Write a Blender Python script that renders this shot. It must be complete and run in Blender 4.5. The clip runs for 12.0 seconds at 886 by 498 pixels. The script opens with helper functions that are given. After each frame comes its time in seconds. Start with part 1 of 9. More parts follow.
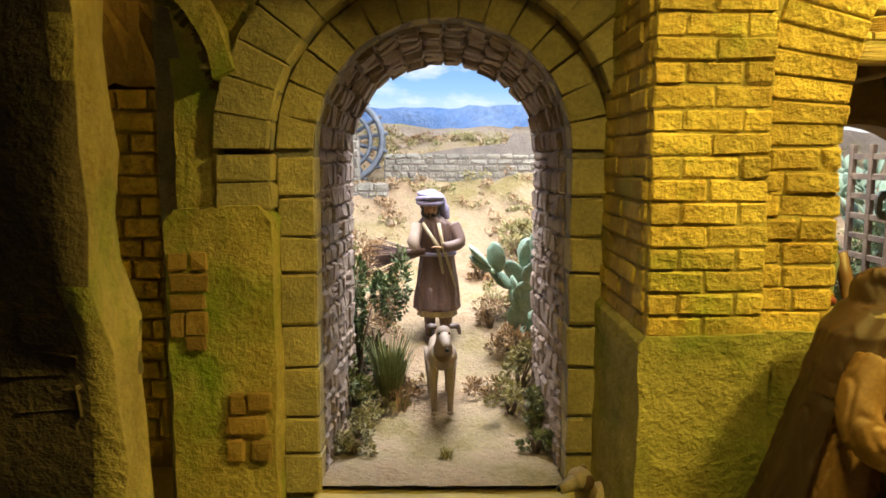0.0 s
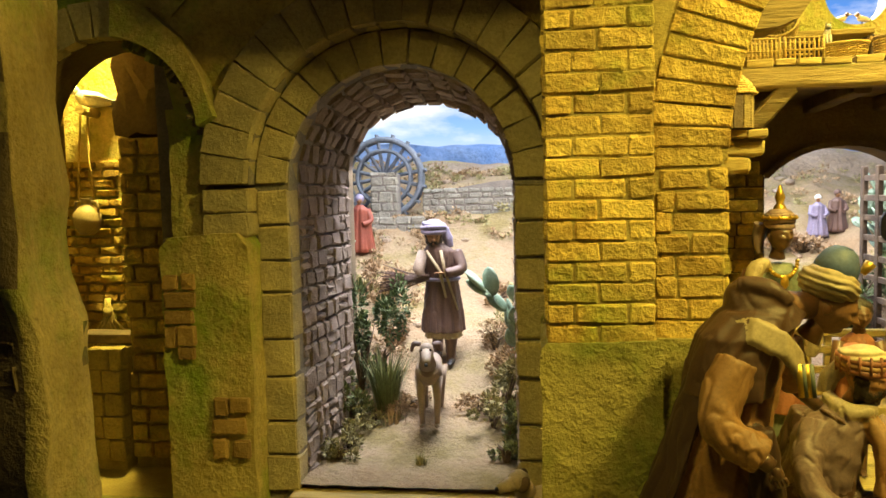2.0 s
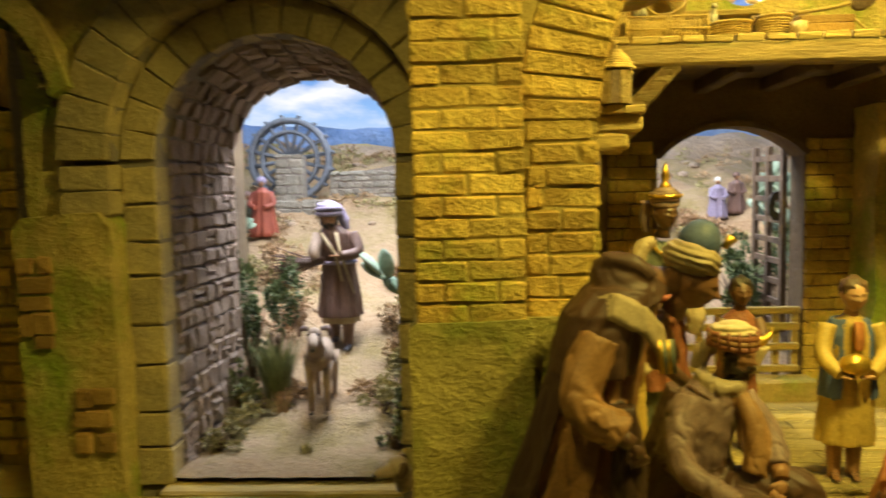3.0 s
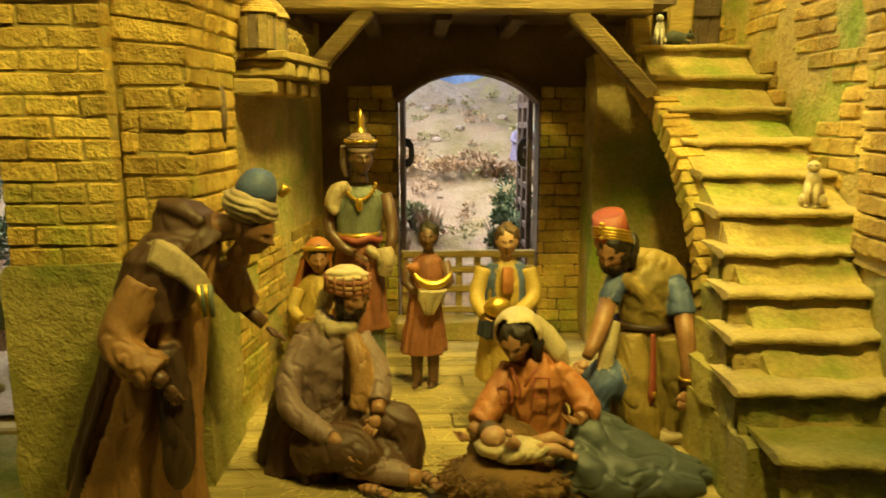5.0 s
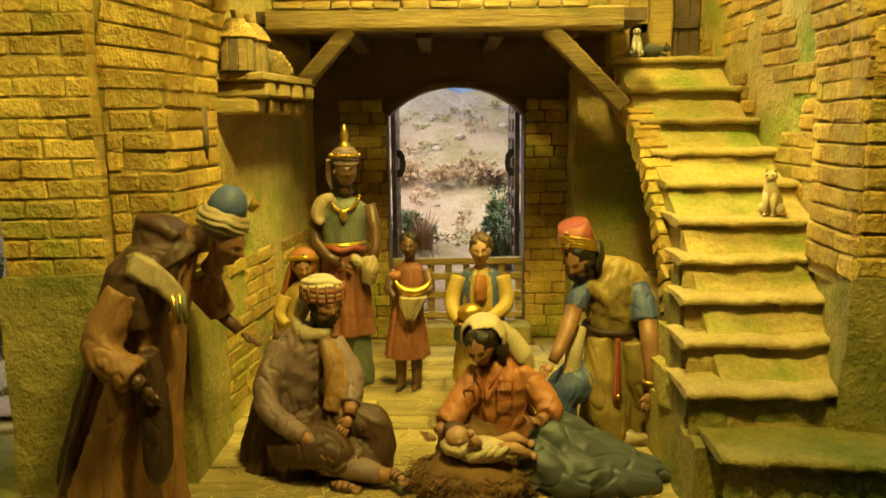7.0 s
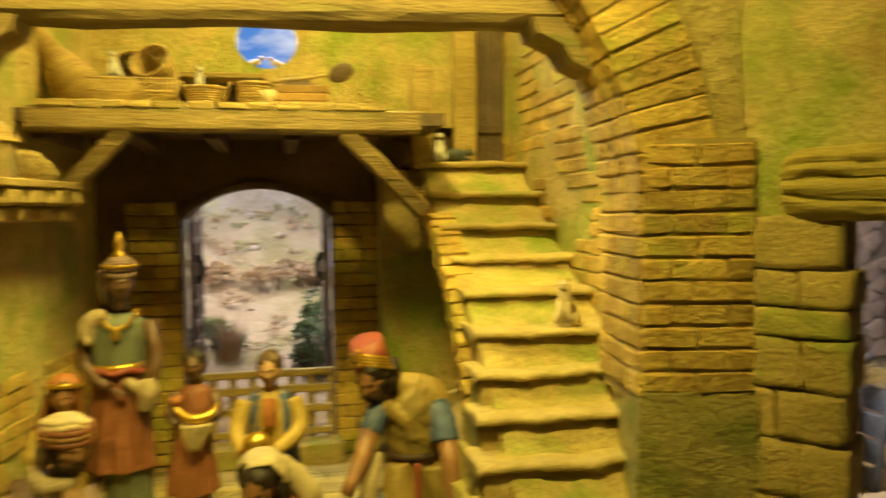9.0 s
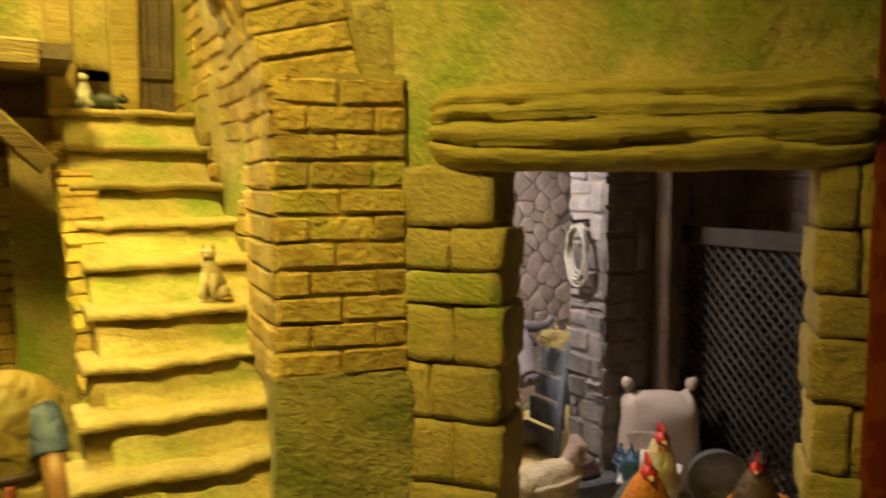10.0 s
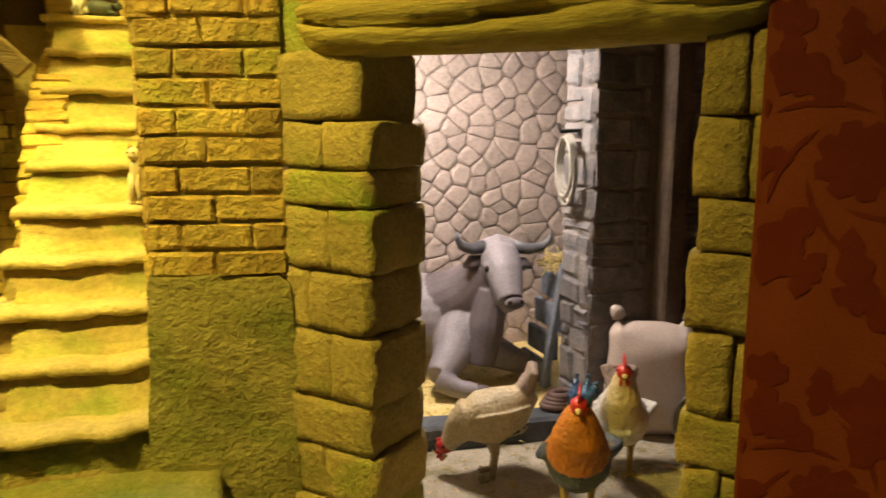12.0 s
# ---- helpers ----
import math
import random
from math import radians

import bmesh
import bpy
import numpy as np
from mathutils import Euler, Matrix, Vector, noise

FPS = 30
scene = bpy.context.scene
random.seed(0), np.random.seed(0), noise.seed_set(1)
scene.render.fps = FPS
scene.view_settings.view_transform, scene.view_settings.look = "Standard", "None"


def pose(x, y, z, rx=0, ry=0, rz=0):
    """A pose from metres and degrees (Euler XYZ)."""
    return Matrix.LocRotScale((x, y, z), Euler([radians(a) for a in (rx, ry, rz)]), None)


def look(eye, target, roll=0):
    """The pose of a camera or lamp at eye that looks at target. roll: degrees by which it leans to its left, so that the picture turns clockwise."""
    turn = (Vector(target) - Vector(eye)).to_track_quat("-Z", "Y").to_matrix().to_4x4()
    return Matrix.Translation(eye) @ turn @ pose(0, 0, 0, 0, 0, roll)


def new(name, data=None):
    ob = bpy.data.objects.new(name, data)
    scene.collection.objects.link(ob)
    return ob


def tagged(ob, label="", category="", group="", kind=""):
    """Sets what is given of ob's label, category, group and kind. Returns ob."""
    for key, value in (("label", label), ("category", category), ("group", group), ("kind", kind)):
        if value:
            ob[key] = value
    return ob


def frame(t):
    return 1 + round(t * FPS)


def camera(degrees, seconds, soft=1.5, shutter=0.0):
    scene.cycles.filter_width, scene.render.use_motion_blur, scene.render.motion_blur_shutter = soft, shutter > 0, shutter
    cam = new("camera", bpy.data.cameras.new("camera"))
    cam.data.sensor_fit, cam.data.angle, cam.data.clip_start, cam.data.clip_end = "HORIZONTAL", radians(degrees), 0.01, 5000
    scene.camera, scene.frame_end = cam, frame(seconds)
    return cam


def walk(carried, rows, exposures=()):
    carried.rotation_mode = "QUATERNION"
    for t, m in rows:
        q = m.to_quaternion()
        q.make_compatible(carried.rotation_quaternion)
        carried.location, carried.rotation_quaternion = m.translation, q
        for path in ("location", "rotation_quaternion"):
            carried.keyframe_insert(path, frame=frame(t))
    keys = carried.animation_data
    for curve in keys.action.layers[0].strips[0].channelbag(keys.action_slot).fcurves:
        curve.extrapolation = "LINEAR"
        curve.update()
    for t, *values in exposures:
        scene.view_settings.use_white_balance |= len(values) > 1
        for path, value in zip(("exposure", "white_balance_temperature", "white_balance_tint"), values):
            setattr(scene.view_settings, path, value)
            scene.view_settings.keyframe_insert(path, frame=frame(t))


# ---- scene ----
from mathutils.bvhtree import BVHTree

cam = camera(61.1, 12.0, shutter=0.5)
METRES, EYE, TILT, LEAN, TURN = 1.6, 0.52, -7.0, 0.0, 0.0
ROWS = [
    (0.0, 0.0, 0.0, 0.0, -0.0, 0.0, 0.0),
    (0.5, 0.0545, -0.0222, 0.0025, 2.58, 0.96, -0.13),
    (1.0, 0.1079, -0.048, 0.0019, 5.52, 2.02, -0.06),
    (1.5, 0.132, -0.0576, -0.01, 7.35, 2.68, 0.17),
    (2.0, 0.1499, -0.064, -0.0181, 7.93, 2.88, 0.47),
    (2.5, 0.1582, -0.0577, -0.0192, 6.56, 2.73, 0.81),
    (3.0, 0.1992, -0.0322, -0.0255, 2.83, 1.85, 1.07),
    (3.5, 0.2569, 0.0061, -0.0202, -1.22, 0.81, 1.03),
    (5.5, 0.5066, -0.0658, -0.023, -1.86, -4.15, 0.12),
    (6.0, 0.5129, -0.0775, -0.0256, -0.58, -4.72, 0.44),
    (6.5, 0.5163, -0.0805, -0.0227, -0.08, -4.24, 0.69),
    (8.5, 0.5356, -0.0657, 0.0066, -3.35, 3.21, 1.27),
    (9.0, 0.5803, -0.0331, 0.0087, -11.5, 3.76, 2.09),
    (9.5, 0.6468, -0.0024, 0.0063, -21.82, 2.71, 2.99),
    (10.0, 0.6969, 0.0355, -0.002, -29.98, 1.01, 3.7),
    (10.5, 0.761, 0.042, -0.0101, -32.5, -0.6, 3.7),
    (11.0, 0.8161, 0.0296, -0.0137, -30.66, -1.85, 3.3),
    (11.5, 0.8432, 0.0236, -0.0249, -26.11, -3.06, 2.88),
    (12.0, 0.8602, 0.0122, -0.0307, -19.37, -3.46, 2.33),
]
walk(cam, [(t, pose(0, 0, EYE, TILT, LEAN, TURN) @ pose(METRES * x, METRES * y, METRES * z, 90 + pitch, roll, yaw)) for t, x, y, z, yaw, pitch, roll in ROWS],
     [(0.0, 0.48), (2.5, 0.26), (3.5, 0.05), (6.5, 0.06), (8.5, -0.12), (9.5, 0.05), (10.5, 0.32), (11.5, 0.58), (12.0, 0.58)])

# ---- light: a dim hall, warm yellow stage lamps, white lamps over the landscape and in the stable, added fills ----
world = bpy.data.worlds.new("world")
scene.world = world
world.use_nodes = True
world.node_tree.nodes["Background"].inputs[0].default_value = (0.046, 0.036, 0.024, 1)
world.node_tree.nodes["Background"].inputs[1].default_value = 1.0


def lamp(name, eye, target, size, watts, colour, spread=180):
    data = bpy.data.lights.new(name, "AREA")
    data.shape, data.size, data.energy, data.color, data.spread = "DISK", size, watts, colour, radians(spread)
    ob = new(name, data)
    ob.matrix_world = look(eye, target)
    return tagged(ob, kind="structure")


YELLOW = (1.0, 0.80, 0.17)
lamp("stage_lamp", (0.92, 0.43, 1.17), (0.86, 1.25, 0.25), 0.11, 12.0, YELLOW, 150)
lamp("room_lamp", (1.00, 1.06, 1.38), (0.86, 1.2, 0.25), 0.12, 15.0, YELLOW)
# fill added out of view to brighten the plinth and the alley
lamp("alley_lamp", (0.16, 0.40, 1.02), (0.20, 0.92, 0.10), 0.12, 0.9, YELLOW, 88)
lamp("left_room_lamp", (-0.62, 1.355, 1.06), (-0.74, 1.45, 0.4), 0.06, 15.0, YELLOW)
lamp("landscape_lamp", (0.30, 2.30, 1.85), (0.28, 2.15, 0.0), 1.0, 43.0, (0.80, 0.89, 1.0))
# two fills added unseen behind the walls, to brighten figures and ground outside
lamp("gate_lamp", (0.0, 1.52, 1.05), (0.0, 1.55, 0.2), 0.42, 28.0, (0.88, 0.90, 1.0))
lamp("doorway_lamp", (0.87, 1.76, 1.05), (0.90, 2.05, 0.2), 0.22, 12.0, (0.98, 0.93, 0.98))
lamp("stable_lamp", (1.69, 1.04, 0.660), (1.84, 1.12, 0.05), 0.13, 3.5, (1.0, 0.86, 0.78))
lamp("hall_lamp", (1.5, -0.55, 2.1), (1.95, 0.2, 0.8), 0.5, 0.29, (1.0, 0.62, 0.34))

# ---- materials ----
def mat(name, c1, c2, big=8.0, fine=160.0, rough=0.8, bump=0.4, c3=None, spot=5.0, spread=(0.52, 0.66), vary=0.0, metal=0.0, island=False, depth=0.004, stretch=(1, 1, 1)):
    """Two colours mixed by a coarse and a fine grain, an optional third in patches, relief, and variation from piece to piece."""
    m = bpy.data.materials.new(name)
    m.use_nodes = True
    t = m.node_tree
    n, l = t.nodes, t.links
    bsdf = n["Principled BSDF"]
    bsdf.inputs["Roughness"].default_value, bsdf.inputs["Metallic"].default_value = rough, metal
    geo = n.new("ShaderNodeNewGeometry")
    mapping = n.new("ShaderNodeMapping")
    mapping.inputs["Scale"].default_value = stretch
    l.new(geo.outputs["Position"], mapping.inputs["Vector"])

    def grain(scale, detail, roughness=0.6):
        g = n.new("ShaderNodeTexNoise")
        g.inputs["Scale"].default_value, g.inputs["Detail"].default_value, g.inputs["Roughness"].default_value = scale, detail, roughness
        l.new(mapping.outputs[0], g.inputs["Vector"])
        return g.outputs["Fac"]

    def blend(fac, a, b, kind="MIX"):
        x = n.new("ShaderNodeMix")
        x.data_type, x.blend_type = "RGBA", kind
        for sock, v in ((x.inputs[0], fac), (x.inputs[6], a), (x.inputs[7], b)):
            if isinstance(v, bpy.types.NodeSocket):
                l.new(v, sock)
            elif isinstance(v, tuple):
                sock.default_value = (*v, 1)
            else:
                sock.default_value = v
        return x.outputs[2]

    def ramp(fac, lo, hi, a=0.0, b=1.0):
        x = n.new("ShaderNodeMapRange")
        for k, v in zip(range(1, 5), (lo, hi, a, b)):
            x.inputs[k].default_value = v
        l.new(fac, x.inputs[0])
        return x.outputs[0]

    coarse, small = grain(big, 6), grain(fine, 4, 0.7)
    col = blend(ramp(coarse, 0.35, 0.65), c1, c2)
    if c3:
        col = blend(ramp(grain(spot, 5, 0.65), *spread), col, c3)
    shade = ramp(small, 0.25, 0.75, 0.72, 1.18)
    if vary:
        if island:
            rnd = geo.outputs["Random Per Island"]
        else:
            rnd = n.new("ShaderNodeObjectInfo").outputs["Random"]
        x = n.new("ShaderNodeMath")
        x.operation = "MULTIPLY"
        l.new(ramp(rnd, 0, 1, 1 - vary, 1 + vary), x.inputs[0])
        l.new(shade, x.inputs[1])
        shade = x.outputs[0]
    gray = n.new("ShaderNodeCombineColor")
    for k in range(3):
        l.new(shade, gray.inputs[k])
    col = blend(1.0, col, gray.outputs[0], "MULTIPLY")
    l.new(col, bsdf.inputs["Base Color"])
    if bump:
        h = n.new("ShaderNodeMath")
        h.operation = "MULTIPLY_ADD"
        l.new(grain(fine * 0.28, 5, 0.65), h.inputs[0])
        h.inputs[1].default_value = 1.6
        l.new(small, h.inputs[2])
        b = n.new("ShaderNodeBump")
        b.inputs["Strength"].default_value, b.inputs["Distance"].default_value = bump, depth
        l.new(h.outputs[0], b.inputs["Height"])
        l.new(b.outputs[0], bsdf.inputs["Normal"])
    return m


BRICK = mat("ochre_brick", (0.42, 0.26, 0.05), (0.62, 0.44, 0.10), 18, 110, 0.78, 1.0, c3=(0.30, 0.33, 0.04), spot=6, spread=(0.52, 0.70), vary=0.24, depth=0.007)
BRICK_RED = mat("orange_brick", (0.33, 0.19, 0.055), (0.42, 0.26, 0.08), 18, 220, 0.8, 0.7, vary=0.2)
MORTAR = mat("mortar", (0.34, 0.25, 0.07), (0.44, 0.34, 0.10), 20, 260, 0.9, 0.6)
PLASTER = mat("ochre_plaster", (0.42, 0.31, 0.09), (0.64, 0.50, 0.18), 11, 120, 0.85, 1.0, c3=(0.26, 0.34, 0.04), spot=5, spread=(0.48, 0.66), depth=0.006)
PLINTH = mat("mossy_plaster", (0.30, 0.25, 0.06), (0.46, 0.37, 0.12), 9, 130, 0.88, 1.0, c3=(0.17, 0.205, 0.028), spot=6, spread=(0.45, 0.64), depth=0.007)
STEP = mat("step_stone", (0.42, 0.31, 0.10), (0.56, 0.43, 0.16), 14, 150, 0.85, 0.9, c3=(0.34, 0.34, 0.08), spot=8, spread=(0.55, 0.72))
QUOIN = mat("quoin_stone", (0.42, 0.32, 0.09), (0.56, 0.42, 0.13), 15, 180, 0.82, 0.9, c3=(0.28, 0.33, 0.04), spot=8, spread=(0.52, 0.70), vary=0.16, depth=0.006)
VOUSSOIR = mat("voussoir_stone", (0.36, 0.29, 0.16), (0.50, 0.40, 0.20), 14, 170, 0.85, 0.8, vary=0.12)
RUBBLE = mat("grey_rubble", (0.30, 0.22, 0.17), (0.41, 0.31, 0.245), 22, 190, 0.85, 0.8, vary=0.10)
FIELD = mat("pink_fieldstone", (0.40, 0.33, 0.28), (0.52, 0.42, 0.36), 16, 190, 0.8, 0.6, vary=0.14)
# grey pier stones, darkened further than the rubble to hold the pier's shade
PIERSTONE = mat("shaded_pierstone", (0.15, 0.145, 0.15), (0.28, 0.245, 0.225), 30, 190, 0.85, 0.8, vary=0.25)
JOINT = mat("grey_joint", (0.20, 0.17, 0.15), (0.28, 0.24, 0.20), 25, 200, 0.9, 0.5)
# darkened plaster for undersides and recesses: their shade is put into the colour
DARKWALL = mat("shaded_plaster", (0.13, 0.09, 0.05), (0.20, 0.14, 0.07), 8, 150, 0.9, 0.7)
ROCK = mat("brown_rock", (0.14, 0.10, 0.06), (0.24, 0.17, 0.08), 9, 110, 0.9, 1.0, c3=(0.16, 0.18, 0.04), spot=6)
WOOD = mat("ochre_timber", (0.34, 0.24, 0.07), (0.50, 0.37, 0.12), 16, 150, 0.75, 0.8, vary=0.12, stretch=(0.18, 1.4, 1.4))
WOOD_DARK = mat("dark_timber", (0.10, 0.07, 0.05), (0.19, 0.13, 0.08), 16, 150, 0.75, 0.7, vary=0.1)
HEWN = mat("hewn_brown_timber", (0.19, 0.13, 0.045), (0.34, 0.24, 0.085), 16, 150, 0.75, 0.9, c3=(0.20, 0.20, 0.05), spot=9, vary=0.12, stretch=(0.18, 1.4, 1.4))
PLANK = mat("floor_plank", (0.38, 0.29, 0.10), (0.54, 0.42, 0.17), 10, 130, 0.8, 0.9, c3=(0.22, 0.18, 0.06), spot=12, vary=0.24, stretch=(0.2, 1.5, 1))
LOG = mat("mossy_log", (0.34, 0.26, 0.05), (0.48, 0.38, 0.08), 14, 140, 0.8, 1.0, stretch=(0.3, 0.3, 2.0))
SAND = mat("sand", (0.33, 0.215, 0.115), (0.46, 0.345, 0.215), 5, 110, 0.9, 0.8, c3=(0.27, 0.20, 0.075), spot=5, spread=(0.46, 0.62), depth=0.012)
SAND_NEAR = mat("grit", (0.46, 0.40, 0.28), (0.60, 0.53, 0.40), 16, 220, 0.9, 0.8, c3=(0.30, 0.26, 0.14), spot=14)
HILL = mat("hillside", (0.36, 0.26, 0.17), (0.50, 0.38, 0.28), 5, 60, 0.9, 0.9, c3=(0.42, 0.36, 0.13), spot=7, depth=0.02)
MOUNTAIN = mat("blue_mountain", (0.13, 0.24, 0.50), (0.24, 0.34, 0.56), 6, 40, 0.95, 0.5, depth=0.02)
STRAW = mat("straw", (0.60, 0.46, 0.14), (0.74, 0.60, 0.26), 30, 200, 0.8, 0.4, vary=0.25, island=True)
WICKER = mat("wicker", (0.44, 0.29, 0.07), (0.58, 0.42, 0.13), 30, 260, 0.7, 0.6, vary=0.15, island=True)
IRON = mat("dark_iron", (0.03, 0.03, 0.03), (0.06, 0.055, 0.05), 30, 200, 0.55, 0.4, metal=0.6)
DAMASK = mat("red_damask", (0.33, 0.060, 0.009), (0.39, 0.076, 0.012), 12, 900, 0.6, 0.3, depth=0.001)
DAMASK_DARK = mat("red_damask_motif", (0.24, 0.032, 0.006), (0.28, 0.040, 0.007), 12, 900, 0.45, 0.3, depth=0.001)
HALL = mat("dark_hall_paint", (0.10, 0.08, 0.06), (0.13, 0.10, 0.08), 3, 60, 0.8, 0.2)


def sky_paint():
    """Painted sky cloth, lit from behind: white at the horizon, blue above, soft clouds."""
    m = bpy.data.materials.new("sky_cloth")
    m.use_nodes = True
    t = m.node_tree
    n, l = t.nodes, t.links
    n.remove(n["Principled BSDF"])
    geo, sep = n.new("ShaderNodeNewGeometry"), n.new("ShaderNodeSeparateXYZ")
    l.new(geo.outputs["Position"], sep.inputs[0])
    grad = n.new("ShaderNodeMapRange")
    grad.inputs[1].default_value, grad.inputs[2].default_value = 0.62, 1.10
    l.new(sep.outputs["Z"], grad.inputs[0])
    ramp = n.new("ShaderNodeValToRGB")
    ramp.color_ramp.elements[0].color, ramp.color_ramp.elements[1].color = (0.80, 0.87, 0.97, 1), (0.10, 0.27, 0.70, 1)
    mid = ramp.color_ramp.elements.new(0.45)
    mid.color = (0.30, 0.52, 0.90, 1)
    l.new(grad.outputs[0], ramp.inputs[0])
    mp = n.new("ShaderNodeMapping")
    mp.inputs["Scale"].default_value = (1, 1, 2.6)
    l.new(geo.outputs["Position"], mp.inputs[0])
    cloud = n.new("ShaderNodeTexNoise")
    cloud.inputs["Scale"].default_value, cloud.inputs["Detail"].default_value, cloud.inputs["Roughness"].default_value = 1.9, 7, 0.55
    l.new(mp.outputs[0], cloud.inputs["Vector"])
    mask = n.new("ShaderNodeMapRange")
    mask.inputs[1].default_value, mask.inputs[2].default_value = 0.50, 0.70
    l.new(cloud.outputs["Fac"], mask.inputs[0])
    mix = n.new("ShaderNodeMix")
    mix.data_type = "RGBA"
    l.new(mask.outputs[0], mix.inputs[0])
    l.new(ramp.outputs[0], mix.inputs[6])
    mix.inputs[7].default_value = (0.95, 0.95, 0.98, 1)
    em = n.new("ShaderNodeEmission")
    em.inputs[1].default_value = 1.0
    l.new(mix.outputs[2], em.inputs[0])
    l.new(em.outputs[0], n["Material Output"].inputs[0])
    return m


SKY = sky_paint()

# ---- building tools ----
def joined(bm, name, materials, parent=None, label="", smooth=False):
    """Links a bmesh as one mesh object."""
    me = bpy.data.meshes.new(name)
    bmesh.ops.recalc_face_normals(bm, faces=bm.faces)
    bm.to_mesh(me)
    bm.free()
    for m in materials if isinstance(materials, (list, tuple)) else [materials]:
        me.materials.append(m)
    if smooth:
        me.shade_smooth()
    ob = new(name, me)
    ob.parent = parent
    if label:
        ob["label"] = label
    return ob


def part(name, bm, material, parent, label="", smooth=False):
    return joined(bm, name, material, parent, label, smooth)


def thing(name, at, label, category, group="", turn=0, kind=""):
    ob = new(name)
    ob.matrix_world = pose(*at, 0, 0, turn)
    return tagged(ob, label, category, group, kind)


def structure(name, bm, material, label, smooth=False, category=""):
    return tagged(joined(bm, name, material, smooth=smooth), label, category, kind="structure")


def box(bm, x0, x1, y0, y1, z0, z1, bevel=0.0, wobble=0.0, seed=0, m=None, cuts=0, mi=0):
    """A box between those sides; bevelled, cut and roughened if asked."""
    b = bmesh.new()
    bmesh.ops.create_cube(b, size=1.0, matrix=Matrix.Translation(((x0 + x1) / 2, (y0 + y1) / 2, (z0 + z1) / 2)) @ Matrix.Diagonal((abs(x1 - x0), abs(y1 - y0), abs(z1 - z0), 1)))
    if bevel:
        bmesh.ops.bevel(b, geom=b.edges[:], offset=bevel, segments=1, affect="EDGES", profile=0.5)
    if cuts:
        longest = max(abs(x1 - x0), abs(y1 - y0), abs(z1 - z0))
        bmesh.ops.subdivide_edges(b, edges=[e for e in b.edges if e.calc_length() > longest * 0.5], cuts=cuts, use_grid_fill=True)
    if wobble:
        for v in b.verts:
            v.co += noise.noise_vector(v.co * 37 + Vector((seed * 3.1, seed, seed * 1.7))) * wobble
    add(bm, b, m, mi)


def add(bm, b, m=None, mi=0):
    """Moves the geometry of b into bm, through the matrix m."""
    if m is not None:
        b.transform(m)
    lookup = [bm.verts.new(v.co) for v in b.verts]
    b.verts.index_update()
    for f in b.faces:
        g = bm.faces.new([lookup[v.index] for v in f.verts])
        g.material_index, g.smooth = mi if mi else f.material_index, f.smooth
    b.free()


def slab(bm, outline, d0, d1, m=None, mi=0):
    """A plate with that outline in x and z, from y = d0 to y = d1."""
    b = bmesh.new()
    front = [b.verts.new((x, d0, z)) for x, z in outline]
    rear = [b.verts.new((x, d1, z)) for x, z in outline]
    b.faces.new(front)
    b.faces.new(rear[::-1])
    for i in range(len(outline)):
        j = (i + 1) % len(outline)
        b.faces.new((front[j], front[i], rear[i], rear[j]))
    b.normal_update()
    bmesh.ops.triangulate(b, faces=[f for f in b.faces if len(f.verts) > 4])
    add(bm, b, m, mi)


def arc(cx, cz, rx, rz, a0, a1, n):
    return [(cx + rx * math.cos(radians(a0 + (a1 - a0) * i / n)), cz + rz * math.sin(radians(a0 + (a1 - a0) * i / n))) for i in range(n + 1)]


def tube(bm, pts, radii, sides=10, caps=True, mi=0, flat=1.0, m=None):
    """A tapered limb along points; flat squeezes it across."""
    b = bmesh.new()
    rings = []
    pts = [Vector(p) for p in pts]
    side = None
    for i, p in enumerate(pts):
        d = (pts[min(i + 1, len(pts) - 1)] - pts[max(i - 1, 0)]).normalized()
        if side is None:
            side = d.orthogonal().normalized()
        side = (side - d * side.dot(d)).normalized()
        up = d.cross(side)
        r = radii[i] if isinstance(radii, (list, tuple)) else radii
        rings.append([b.verts.new(p + (side * math.cos(a) + up * math.sin(a) * flat) * r) for a in (2 * math.pi * k / sides for k in range(sides))])
    for r0, r1 in zip(rings, rings[1:]):
        for k in range(sides):
            f = b.faces.new((r0[k], r0[(k + 1) % sides], r1[(k + 1) % sides], r1[k]))
            f.smooth = True
    if caps:
        b.faces.new(rings[0][::-1])
        b.faces.new(rings[-1])
    add(bm, b, m, mi)


def lathe(bm, profile, sides=32, m=None):
    """A turned body round the y axis through (y, radius) pairs."""
    b = bmesh.new()
    rings = [[b.verts.new((r * math.cos(2 * math.pi * k / sides), y, r * math.sin(2 * math.pi * k / sides))) for k in range(sides)] for y, r in profile]
    for r0, r1 in zip(rings, rings[1:]):
        for k in range(sides):
            b.faces.new((r0[k], r0[(k + 1) % sides], r1[(k + 1) % sides], r1[k])).smooth = True
    add(bm, b, m)


def ball(bm, c, r, mi=0, m=None, sub=2, rough=0.0, turn=None):
    """An ellipsoid with half-axes r; rough makes it lumpy."""
    b = bmesh.new()
    bmesh.ops.create_icosphere(b, subdivisions=sub, radius=1.0)
    r = r if isinstance(r, (tuple, list)) else (r, r, r)
    for v in b.verts:
        if rough:
            v.co *= 1 + rough * noise.noise(v.co * 2.3 + Vector(c) * 31)
        v.co = Vector((v.co.x * r[0], v.co.y * r[1], v.co.z * r[2]))
    b.transform(Matrix.Translation(c) @ (Euler([radians(a) for a in turn]).to_matrix().to_4x4() if turn else Matrix()))
    for f in b.faces:
        f.smooth = True
    add(bm, b, m, mi)


BRICKS = {}


